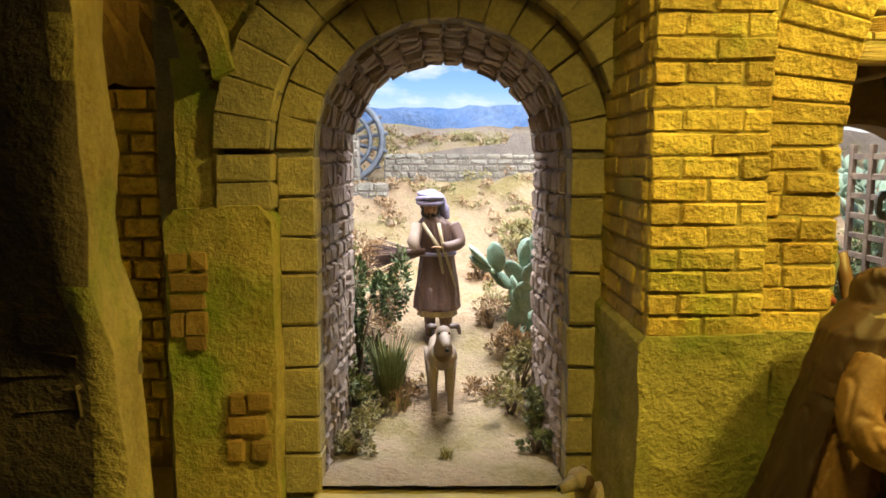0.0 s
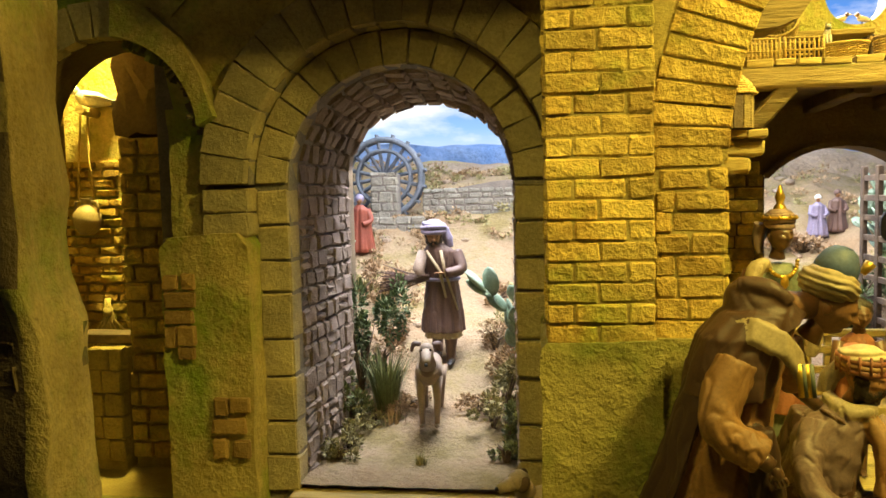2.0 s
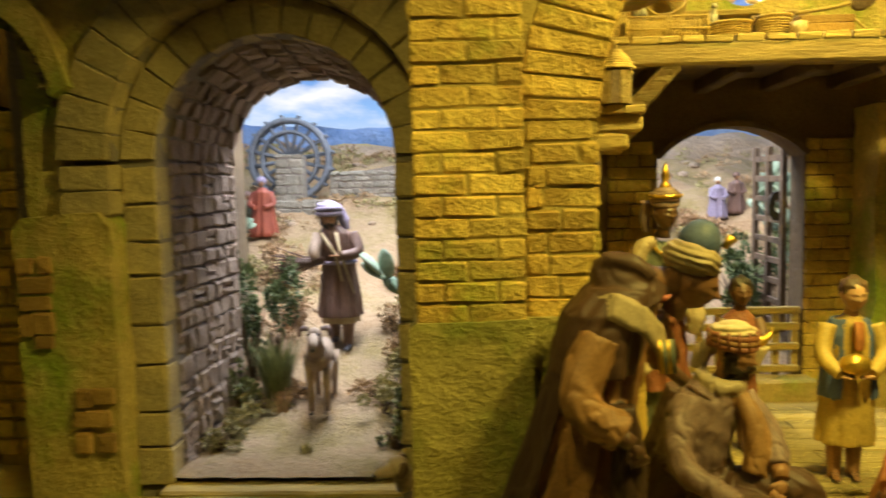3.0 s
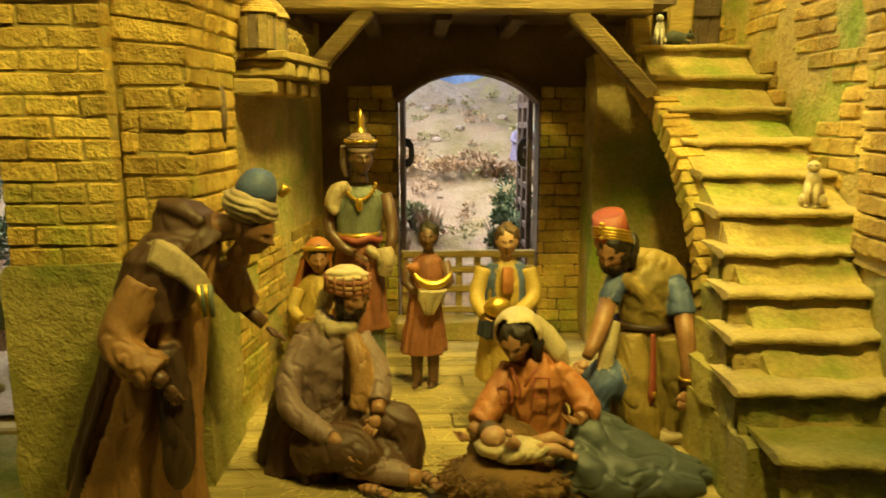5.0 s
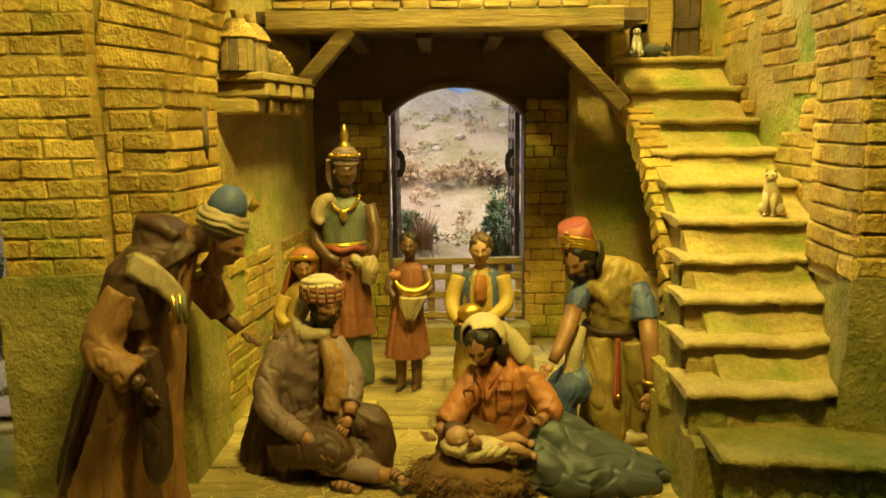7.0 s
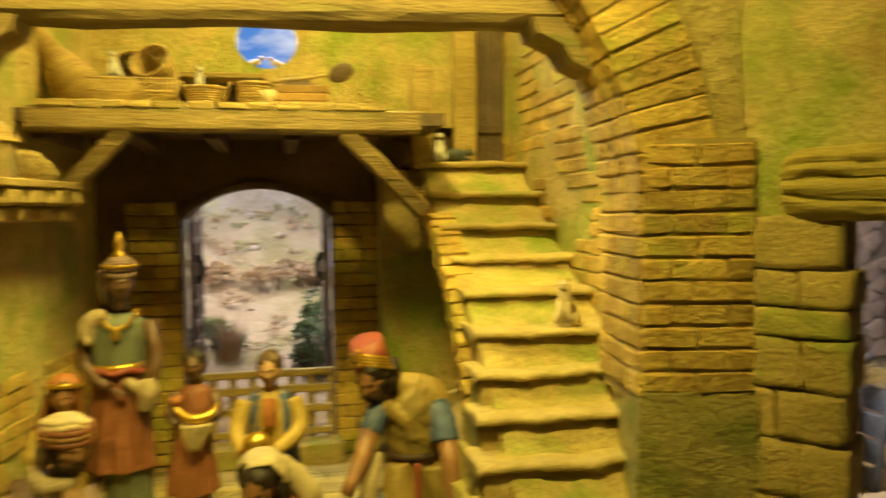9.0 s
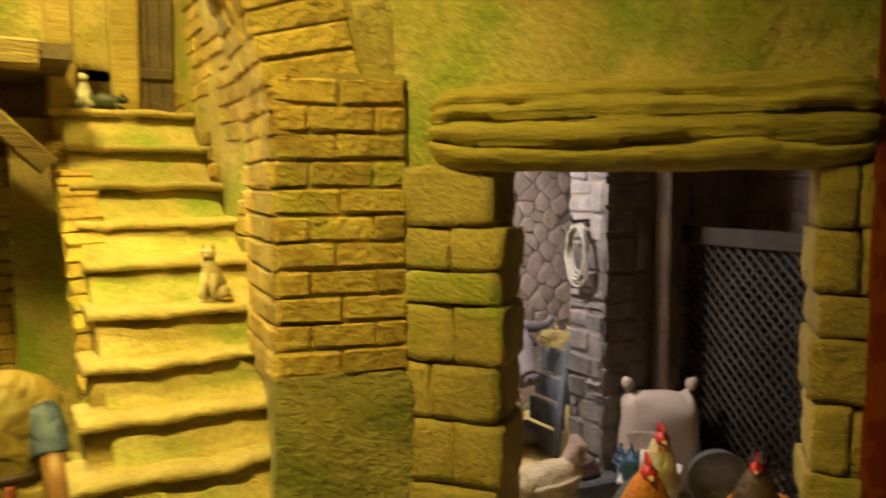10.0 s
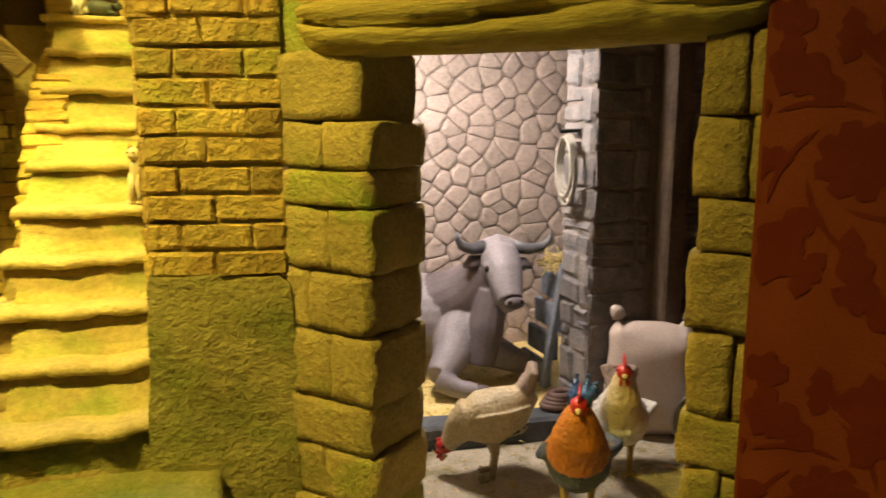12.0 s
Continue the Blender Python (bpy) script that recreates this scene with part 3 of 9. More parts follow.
RIGHT_ROWS = ((0.528, 0.469, (0.422,)), (0.469, 0.412, (0.425,)), (0.412, 0.374, ()), (0.374, 0.315, ()), (0.315, 0.250, (0.424,)), (0.250, 0.210, ()), (0.210, 0.150, (0.420,)), (0.150, 0.095, ()), (0.095, 0.040, (0.43,)), (0.040, -0.015, ()))
for k, (z1, z0, cutsx) in enumerate(RIGHT_ROWS):
    xs = (0.392 - 0.004 * (k % 2), *cutsx, 0.441)
    for a, e in zip(xs, xs[1:]):
        worn_block(right_jamb, SM @ pose((a + e) / 2, 0.040 if a < 0.40 else 0.026, (z0 + z1) / 2), (e - a - 0.0008, 0.094 if a < 0.40 else 0.060, z1 - z0 - 0.0008), k * 5.1 + a * 50)
bm = bmesh.new()
plaster(bm, [(-0.02, 0.527), (0.44, 0.527), (0.44, 1.12), (-0.02, 1.12)], 0.004, 0.085, 0.035, 0.005, SM)
structure("stable_wall", bm, PLASTER, "ochre plaster wall with green stains over the stable door", category="wall")

# ---- structure: room walls ----
bm = bmesh.new()
slab(bm, [(-0.02, -0.03), (0.72, -0.03), (0.72, 1.15), (-0.02, 1.15)], 0.0, -0.03, pose(0.462, 1.05, 0, 0, 0, 82) @ Matrix.Translation((0, 0.03, 0)))
left_wall = structure("wall_room_left", bm, PLASTER, "stained ochre plaster wall with low brick courses", category="wall")
courses(left_wall, pose(0.466, 1.08, 0, 0, 0, 82), 0.50, 0.03, 0.28, BRICK, 0.026, 0.06, 0.012, proud=0.0035, inside=lambda x, z: noise.noise((x * 9, z * 9, 4)) > -0.12)
bm = bmesh.new()
DX, DZ = 0.866, 0.0
door_arc = [(0.708, -0.03), (0.708, 0.535), *arc(0.866, 0.42, 0.195, 0.168, 142, 38, 12), (1.022, 0.535), (1.022, -0.03)]
# back wall in the darkened plaster, shade below the gallery as colour
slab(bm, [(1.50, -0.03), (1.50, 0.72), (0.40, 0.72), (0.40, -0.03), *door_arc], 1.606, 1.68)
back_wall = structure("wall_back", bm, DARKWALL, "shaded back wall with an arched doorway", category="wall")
for x0, w in ((0.60, 0.106), (1.024, 0.106)):
    courses(back_wall, pose(x0, 1.604, 0), w, 0.0, 0.56, BRICK, 0.0262, 0.062, 0.02)
bm = bmesh.new()
slab(bm, [*arc(0.866, 0.42, 0.207, 0.180, 142, 38, 12), *arc(0.866, 0.42, 0.195, 0.168, 38, 142, 12)], 1.59, 1.62)
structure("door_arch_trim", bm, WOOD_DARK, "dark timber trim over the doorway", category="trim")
# upper back wall with a round hole
bm = bmesh.new()
hx, hz, hr = 0.892, 0.905, 0.064
b = bmesh.new()
slab(b, [(0.40, 0.70), (0.40, 1.15), (hx, 1.15), *arc(hx, hz, hr, hr, 90, 270, 16), (hx, 0.70)], 1.606, 1.66)
slab(b, [(hx, 0.70), *arc(hx, hz, hr, hr, -90, 90, 16), (hx, 1.15), (1.50, 1.15), (1.50, 0.70)], 1.606, 1.66)
add(bm, b)
structure("wall_gallery", bm, PLASTER, "bright ochre gallery wall with a round opening", category="wall")
# right wall behind the stairs
bm = bmesh.new()
plaster(bm, [(-0.02, -0.03), (0.74, -0.03), (0.74, 1.15), (-0.02, 1.15)], -0.05, 0.0, 0.045, 0.005, pose(1.41, 1.63, 0, 0, 0, -90) @ Matrix.Translation((0, 0.05, 0)))
stair_wall = structure("wall_stairs", bm, PLASTER, "ochre plaster wall beside the stairs, bricks showing", category="wall")
courses(stair_wall, pose(1.408, 1.60, 0, 0, 0, -90), 0.68, 0.38, 0.98, BRICK, 0.0268, 0.066, 0.012, proud=0.0016, inside=lambda x, z: noise.noise((x * 7, z * 7, 8)) > -0.02)
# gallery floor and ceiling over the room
# slab in dark timber: the shade under the gallery put into colour
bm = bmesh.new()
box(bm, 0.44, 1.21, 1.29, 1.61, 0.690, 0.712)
gallery = structure("gallery_floor", bm, WOOD_DARK, "underside of the plank gallery, timber darkened as shade", category="floor")
x = 0.53
while x < 1.08:
    w = random.uniform(0.035, 0.06)
    brick((w - 0.003, 0.30, 0.012), gallery, WOOD, pose(x + w / 2, 1.425, 0.719, 0, random.uniform(-1, 1), 0), "plank", 0.0015, 0.002)
    x += w

# ---- structure: stairs ----
STEPS = ((0.056, 0.640, 1.235, 1.420, 9), (0.112, 0.700, 1.165, 1.40, 8), (0.166, 0.790, 1.146, 1.36, 2), (0.213, 0.852, 1.160, 1.372, 1), (0.262, 0.902, 1.172, 1.385, 1), (0.310, 0.950, 1.182, 1.40, 2), (0.360, 1.000, 1.194, 1.412, 2),
         (0.410, 1.088, 1.199, 1.412, 3), (0.458, 1.180, 1.200, 1.412, 4), (0.511, 1.265, 1.200, 1.412, 4), (0.572, 1.348, 1.200, 1.412, 4), (0.635, 1.440, 1.185, 1.412, 2))


def under_stair(y):
    """Height of the arch's crown under the stairs at the depth y."""
    return 0.56 * math.sqrt(max(0.0, 1 - ((1.62 - min(y, 1.62)) / 0.615) ** 2)) if y > 1.005 else 0.0


bm = bmesh.new()
stairs = structure("stairs", bm, STEP, "worn ochre stone stairs climbing to the gallery", category="stairs")
for k, (z, y, x0, x1, skew) in enumerate(STEPS):
    bm = bmesh.new()
    yn = STEPS[k + 1][1] if k + 1 < len(STEPS) else 1.607
    zl = STEPS[k - 1][0] if k else -0.02
    drop = math.tan(radians(skew)) * (x1 - x0)
    # tread: uneven slab with a rounded, overhanging nose
    nx, prof = 22, ((0.075, 0.0), (0.03, 0.001), (0.002, 0.0), (-0.005, -0.002), (-0.008, -0.006), (-0.006, -0.011), (0.005, -0.013))
    deep = yn - y + 0.03
    rows = []
    for i in range(nx + 1):
        f = i / nx
        x = x0 - 0.004 + (x1 - x0 + 0.004) * f
        yo = y - drop * (f - 0.5) + 0.009 * noise.noise((x * 26, k * 3.1, 0)) + 0.006 * noise.noise((x * 80, k * 5.3, 1))
        zo = z + 0.004 * noise.noise((x * 22, k * 2.7, 3))
        rows.append([bm.verts.new((x, yo + (deep if j == 0 else a), zo + b * (1 + 0.4 * noise.noise((x * 50, k, j))))) for j, (a, b) in enumerate(prof)])
    for a, b in zip(rows, rows[1:]):
        for j in range(len(prof) - 1):
            bm.faces.new((a[j], b[j], b[j + 1], a[j + 1])).smooth = True
    bm.faces.new(rows[0])
    bm.faces.new(rows[-1][::-1])
    # two lowest treads in the darker olive plinth material, shade put into colour
    part("tread", bm, STEP if k > 1 else PLINTH, stairs)
    bm = bmesh.new()
    rr = []
    for i in range(13):
        f = i / 12
        x = x0 + 0.004 + (x1 - x0 - 0.004) * f
        yo = y + 0.004 - drop * (f - 0.5)
        rr.append([bm.verts.new((x, yo + 0.006 * noise.noise((x * 25, q * 2.2, k * 4)) + (0.03 if q == 3 else 0), z - 0.012 + (zl - z - 0.004) * q / 2 if q < 3 else z - 0.012)) for q in (3, 0, 1, 2)])
    for a, b in zip(rr, rr[1:]):
        for j in range(3):
            bm.faces.new((a[j], b[j], b[j + 1], a[j + 1])).smooth = True
    # lowest risers likewise darkened by material to hold the shade at the foot
    part("riser", bm, PLINTH if k in (0, 1, 2) else STEP, stairs)

# stair body: solid below the lower steps, an arch under the upper ones
bm = bmesh.new()
side = [(0.70, -0.02), (0.70, 0.045), (0.79, 0.10), (0.80, 0.145), (0.86, 0.195), (0.91, 0.245), (0.96, 0.29), (1.01, 0.345), (1.10, 0.395), (1.19, 0.440), (1.275, 0.495), (1.36, 0.555), (1.45, 0.617), (1.605, 0.617)]
under = [(y, under_stair(y)) for y in (1.605, 1.5, 1.4, 1.3, 1.22, 1.15, 1.09, 1.05, 1.025, 1.012)] + [(1.006, 0.0), (1.006, -0.02)]
slab(bm, side + under, 0.0, 0.205, Matrix.Translation((1.405, 0, 0)) @ Matrix.Rotation(math.pi / 2, 4, "Z"))
body = structure("stair_body", bm, PLASTER, "ochre masonry under the stairs with a brick-edged arch", category="stairs")
# the flank that flares out below
bm = bmesh.new()
for z0, z1, xa, ya in ((-0.02, 0.10, 1.150, 0.745), (0.10, 0.15, 1.152, 0.800), (0.15, 0.20, 1.165, 0.86), (0.20, 0.25, 1.176, 0.91), (0.25, 0.30, 1.186, 0.955)):
    box(bm, xa, 1.40, ya + 0.018, 1.004, z0, z1, cuts=12, wobble=0.007, seed=z0 * 30)
structure("stair_flank", bm, PLINTH, "rough mossy flank of the lower stairs", category="stairs")
# brick edge of the arch under the stairs
ang = 178.0
while ang > 96:
    a = radians(ang)
    yy, zz = 1.62 + 0.622 * math.cos(a), 0.565 * math.sin(a)
    t = math.degrees(math.atan2(0.565 * math.cos(a), -0.622 * math.sin(a)))
    brick((0.05, 0.022, 0.040), body, BRICK, Matrix.Translation((1.206, yy - 0.012 * -math.cos(a), zz + 0.012 * math.sin(a))) @ Matrix.Rotation(radians(t - 90 + 90), 4, "X"), "brick", 0.003)
    ang -= 2.5
# recess behind the arch
bm = bmesh.new()
plaster(bm, [(1.12, -0.02), (1.42, -0.02), (1.42, 0.62), (1.12, 0.62)], 1.50, 1.60, 0.04, 0.006)
structure("recess_wall", bm, PLASTER, "dim plaster wall under the stairs", category="wall")

# ---- structure: floor boards of the room ----
bm = bmesh.new()
box(bm, 0.40, 1.42, 0.50, 1.66, -0.02, -0.009)
boards = structure("floor", bm, MORTAR, "dusty plank floor strewn with straw", category="floor")
y = 0.52
while y < 1.60:
    w = random.uniform(0.045, 0.075)
    x = 0.44 - random.uniform(0, 0.3)
    while x < 1.40:
        ln = random.uniform(0.35, 0.75)
        a, e = max(x, 0.40), min(x + ln, 1.40)
        if e - a > 0.03:
            brick((e - a - 0.003, w - 0.003, 0.012), boards, PLANK, pose((a + e) / 2, y + w / 2, -0.006 + random.uniform(-0.0012, 0.0012), random.uniform(-0.6, 0.6), 0, 0), "plank", 0.001, 0.002)
        x += ln
    y += w


# ---- timber ----
def timber(name, a, b, w, h, material, label, cat="beam", bow=0.0, n=14, parent=None, seed=0.0):
    """A hewn beam from a to b with uneven faces and bruised edges."""
    bm = bmesh.new()
    a, b = Vector(a), Vector(b)
    d = (b - a).normalized()
    up = Vector((0, 0, 1)) if abs(d.z) < 0.9 else Vector((0, 1, 0))
    sd = d.cross(up).normalized()
    up = sd.cross(d)
    rings = []
    for i in range(n + 1):
        f = i / n
        p = a + (b - a) * f + up * bow * math.sin(f * math.pi)
        ring = []
        for q, (u, v) in enumerate(((-0.5, -0.38), (-0.38, -0.5), (0, -0.5), (0.38, -0.5), (0.5, -0.38), (0.5, 0), (0.5, 0.38), (0.38, 0.5), (0, 0.5), (-0.38, 0.5), (-0.5, 0.38), (-0.5, 0))):
            k = 1 + 0.10 * noise.noise((f * 6 + seed, q * 1.3, 2.0)) + 0.05 * noise.noise((f * 22 + seed, q * 3.3, 5.0))
            ring.append(bm.verts.new(p + sd * u * w * k + up * v * h * k))
        rings.append(ring)
    for r0, r1 in zip(rings, rings[1:]):
        for q in range(12):
            bm.faces.new((r0[q], r0[(q + 1) % 12], r1[(q + 1) % 12], r1[q]))
    bm.faces.new(rings[0])
    bm.faces.new(rings[-1])
    ob = joined(bm, name, material, parent)
    return tagged(ob, label, cat, kind="" if parent else "structure")


timber("arch_beam", (0.49, 0.99, 0.813), (1.39, 0.885, 0.813), 0.07, 0.075, HEWN, "heavy hewn timber beam across the arch", n=24, seed=3)
for x0, x1, y in ((0.485, 0.615, 0.98), (1.375, 1.235, 0.895)):
    s = 1 if x1 > x0 else -1
    bm = bmesh.new()
    slab(bm, [(x0, 0.779), (x0, 0.709), (x0 + s * 0.06, 0.714), (x0 + s * 0.085, 0.724), (x0 + s * 0.10, 0.746), (x1 - s * 0.008, 0.760), (x1, 0.779)], y - 0.035, y + 0.035)
    structure("corbel", bm, HEWN, "carved timber corbel under the arch beam", category="corbel")
timber("gallery_beam", (0.515, 1.30, 0.695), (1.165, 1.30, 0.695), 0.045, 0.040, HEWN, "hewn beam along the gallery's edge", n=20, seed=8)
timber("gallery_brace", (0.555, 1.30, 0.560), (0.665, 1.30, 0.680), 0.030, 0.030, HEWN, "slanting timber brace under the gallery beam", "brace", seed=1)
timber("gallery_brace", (1.172, 1.30, 0.535), (1.030, 1.30, 0.678), 0.030, 0.032, HEWN, "slanting timber brace under the gallery beam", "brace", seed=5)
timber("gallery_post", (1.205, 1.50, 0.62), (1.205, 1.50, 0.835), 0.045, 0.04, WOOD, "upright gnarled timber post on the landing", "post", seed=6)
timber("gallery_post", (1.318, 1.585, 0.63), (1.318, 1.585, 1.12), 0.05, 0.03, WOOD, "grey weathered door post", "post", seed=9)
# joists in the same dark timber, which stands for shade beneath the planks
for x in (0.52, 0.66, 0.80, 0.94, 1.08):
    timber("joist", (x, 1.335, 0.682), (x, 1.606, 0.675), 0.03, 0.03, WOOD_DARK, "joist under the gallery, timber darkened as shade", "joist", seed=x)
# landing door
door = thing("plank_door", (1.372, 1.590, 0.636), "grey weathered plank door at the stair head", "door")
for k in range(3):
    bm = bmesh.new()
    box(bm, -0.036 + k * 0.024, -0.013 + k * 0.024, -0.006, 0.006, 0, 0.40, 0.002, 0.001, k)
    part("board", bm, WOOD_DARK, door)
for z in (0.07, 0.30):
    bm = bmesh.new()
    box(bm, -0.03, 0.03, -0.012, -0.006, z, z + 0.02, 0.002)
    part("batten", bm, WOOD_DARK, door)

# lintel of the stable: a split, gnarled log
bm = bmesh.new()
rings = []
NL, NQ = 96, 60
for i in range(NL + 1):
    f = i / NL
    ring = []
    for q in range(NQ):
        a = 2 * math.pi * q / NQ
        c, s = math.cos(a), math.sin(a)
        h = (abs(s) ** 0.75) * (1 if s > 0 else -1)
        split = 0.0
        if c < 0.3:
            for at_h, depth, wide, ph in ((0.14, 0.66, 0.085, 0.0), (-0.40, 0.55, 0.075, 1.7), (0.58, 0.42, 0.06, 3.9)):
                here = at_h + 0.10 * noise.noise((f * 6, ph, 0)) + 0.05 * math.sin(f * 9 + ph)
                split += depth * (0.55 + 0.45 * noise.noise((f * 5 + ph, 2, 0))) * math.exp(-((h - here) / wide) ** 2)
        k = 1 + 0.16 * noise.noise((f * 7, h * 2.2, c + 1)) + 0.07 * noise.noise((f * 34, h * 5, c + 6))
        e = 1 - 0.30 * (abs(f - 0.5) * 2) ** 16
        ring.append(bm.verts.new((0.034 + f * 0.400, 0.010 + 0.036 * (abs(c) ** 0.75) * (1 if c > 0 else -1) * k * e * (1 - split * 1.3), 0.563 + 0.043 * h * (1 + 0.08 * noise.noise((f * 6, h, 3))) * e)))
    rings.append(ring)
for r0, r1 in zip(rings, rings[1:]):
    for q in range(NQ):
        bm.faces.new((r0[q], r0[(q + 1) % NQ], r1[(q + 1) % NQ], r1[q])).smooth = True
bm.faces.new(rings[0])
bm.faces.new(rings[-1])
bm.transform(SM)
structure("stable_lintel", bm, LOG, "split mossy log lintel over the stable door", category="lintel")

# ---- structure: left corner with its small arch ----
bm = bmesh.new()
b = bmesh.new()
bmesh.ops.create_cube(b, size=1.0, matrix=Matrix.Translation((-0.582, 0.61, 0.5)) @ Matrix.Diagonal((0.64, 0.12, 1.3, 1)))
bmesh.ops.subdivide_edges(b, edges=b.edges[:], cuts=26, use_grid_fill=True)
for v in b.verts:
    if v.co.x > -0.30:
        v.co.x -= 0.225 * (v.co.y - 0.55)
        v.co.x += 0.016 * (0.5 - v.co.z) + (0.012 if v.co.z < 0.40 else 0)
    v.co += noise.noise_vector(v.co * 9) * 0.010 + noise.noise_vector(v.co * 27) * 0.006
add(bm, b)
# front faces in rough brown rock, also dark to hold the face's shade
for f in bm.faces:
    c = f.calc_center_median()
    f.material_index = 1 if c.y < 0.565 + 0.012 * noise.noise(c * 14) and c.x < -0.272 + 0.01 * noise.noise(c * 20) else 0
column = structure("rough_column", bm, [PLASTER, ROCK], "rough plaster corner column, its rock-brown face darkened as shade", True, "column")
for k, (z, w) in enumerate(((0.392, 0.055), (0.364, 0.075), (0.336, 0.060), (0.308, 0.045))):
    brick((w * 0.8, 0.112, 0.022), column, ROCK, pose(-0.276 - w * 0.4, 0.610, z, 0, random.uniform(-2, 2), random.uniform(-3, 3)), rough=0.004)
bm = bmesh.new()
ball(bm, (-0.335, 0.68, 0.02), (0.085, 0.06, 0.10), sub=3, rough=0.35)
structure("boulder", bm, PLINTH, "mossy boulder at the column's foot", True, "boulder")
bm = bmesh.new()
ball(bm, (-0.46, 0.64, -0.01), (0.13, 0.08, 0.10), sub=3, rough=0.4)
structure("boulder", bm, PLINTH, "low mossy boulder beside the column", True, "boulder")
bm = bmesh.new()
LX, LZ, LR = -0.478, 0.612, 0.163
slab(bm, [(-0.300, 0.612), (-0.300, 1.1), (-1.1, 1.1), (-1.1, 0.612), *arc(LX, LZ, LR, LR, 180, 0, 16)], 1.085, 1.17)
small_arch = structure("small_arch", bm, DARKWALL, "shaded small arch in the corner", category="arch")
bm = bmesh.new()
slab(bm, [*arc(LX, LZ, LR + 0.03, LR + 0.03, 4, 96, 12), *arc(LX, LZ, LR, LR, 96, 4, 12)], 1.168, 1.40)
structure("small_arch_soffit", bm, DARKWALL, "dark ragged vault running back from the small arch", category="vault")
voussoirs(small_arch, Matrix.Translation((0, 1.060, 0)), LX, LZ, LR, LR + 0.062, 178, 84, 9, VOUSSOIR, 0.045, 0.004)
bm = bmesh.new()
plaster(bm, [*arc(LX, LZ, LR, LR, 83, 4, 14), (-0.288, 0.640), (-0.305, 0.70), (-0.342, 0.77), (-0.40, 0.822), (-0.45, 0.838)], 1.045, 1.09, 0.02, 0.004)
structure("small_arch_flank", bm, PLASTER, "smooth ochre plaster flank of the small arch", category="arch")
rng = random.Random(12)
for i in range(26):
    a = radians(78 - 76 * i / 25)
    ln = rng.uniform(0.012, 0.030)
    brick((ln, rng.uniform(0.07, 0.12), 0.009), small_arch, ROCK, Matrix.Translation((LX + (LR - 0.004) * math.cos(a), 1.115 + rng.uniform(-0.01, 0.01), LZ + (LR - 0.004) * math.sin(a))) @ Matrix.Rotation(-a + rng.uniform(-0.15, 0.15), 4, "Y"), "slat", 0.003)
bm = bmesh.new()
plaster(bm, [*arc(LX, LZ, LR + 0.064, LR + 0.064, 184, 60, 14), (-0.33, 0.84), (-0.33, 1.1), (-1.1, 1.1), (-1.1, 0.62)], 1.072, 1.09, 0.04, 0.004)
structure("wall_over_small_arch", bm, PLASTER, "ochre plaster over the small arch", category="wall")
bm = bmesh.new()
plaster(bm, [(-1.1, -0.02), (-0.76, -0.02), (-0.75, 0.64), (-1.1, 0.64)], 1.075, 1.30, 0.04, 0.005)
structure("wall_left_corner", bm, PLASTER, "rough plaster wall of the corner", category="wall")
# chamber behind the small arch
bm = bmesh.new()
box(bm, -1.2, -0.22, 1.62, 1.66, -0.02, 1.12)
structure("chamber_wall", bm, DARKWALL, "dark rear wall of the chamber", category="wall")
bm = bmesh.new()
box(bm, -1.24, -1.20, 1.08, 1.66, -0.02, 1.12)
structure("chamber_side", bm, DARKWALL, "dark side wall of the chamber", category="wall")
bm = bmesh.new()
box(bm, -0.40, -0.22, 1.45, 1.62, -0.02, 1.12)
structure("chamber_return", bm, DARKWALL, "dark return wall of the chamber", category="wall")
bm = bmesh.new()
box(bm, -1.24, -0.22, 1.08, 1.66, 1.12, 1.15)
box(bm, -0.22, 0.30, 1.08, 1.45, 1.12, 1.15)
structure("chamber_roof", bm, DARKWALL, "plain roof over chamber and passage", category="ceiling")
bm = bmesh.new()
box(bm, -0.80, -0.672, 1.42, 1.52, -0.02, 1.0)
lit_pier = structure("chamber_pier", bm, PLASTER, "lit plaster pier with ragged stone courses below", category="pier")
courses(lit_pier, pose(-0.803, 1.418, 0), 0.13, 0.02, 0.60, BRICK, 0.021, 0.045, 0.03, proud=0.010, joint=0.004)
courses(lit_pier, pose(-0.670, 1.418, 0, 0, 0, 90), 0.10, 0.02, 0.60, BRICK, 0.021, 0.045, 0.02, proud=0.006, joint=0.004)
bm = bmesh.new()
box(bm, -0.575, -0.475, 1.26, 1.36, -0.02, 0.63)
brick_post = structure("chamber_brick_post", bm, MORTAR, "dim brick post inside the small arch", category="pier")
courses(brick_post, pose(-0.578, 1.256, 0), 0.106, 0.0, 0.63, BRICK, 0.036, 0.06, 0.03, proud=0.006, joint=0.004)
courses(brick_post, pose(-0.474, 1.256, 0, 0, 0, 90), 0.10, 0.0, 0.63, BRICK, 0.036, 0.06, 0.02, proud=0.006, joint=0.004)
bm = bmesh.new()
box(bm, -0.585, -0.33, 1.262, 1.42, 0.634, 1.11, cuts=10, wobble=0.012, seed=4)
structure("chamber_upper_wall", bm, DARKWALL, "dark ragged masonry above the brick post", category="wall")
bm = bmesh.new()
box(bm, -0.65, -0.585, 1.24, 1.36, -0.02, 0.22)
low_wall = structure("chamber_low_wall", bm, MORTAR, "low block wall under a dark beam", category="wall")
courses(low_wall, pose(-0.652, 1.236, 0), 0.07, 0.0, 0.225, QUOIN, 0.045, 0.05, 0.03, proud=0.006)
timber("chamber_beam", (-0.80, 1.30, 0.235), (-0.57, 1.30, 0.235), 0.05, 0.022, WOOD_DARK, "dark beam in the chamber", n=8)
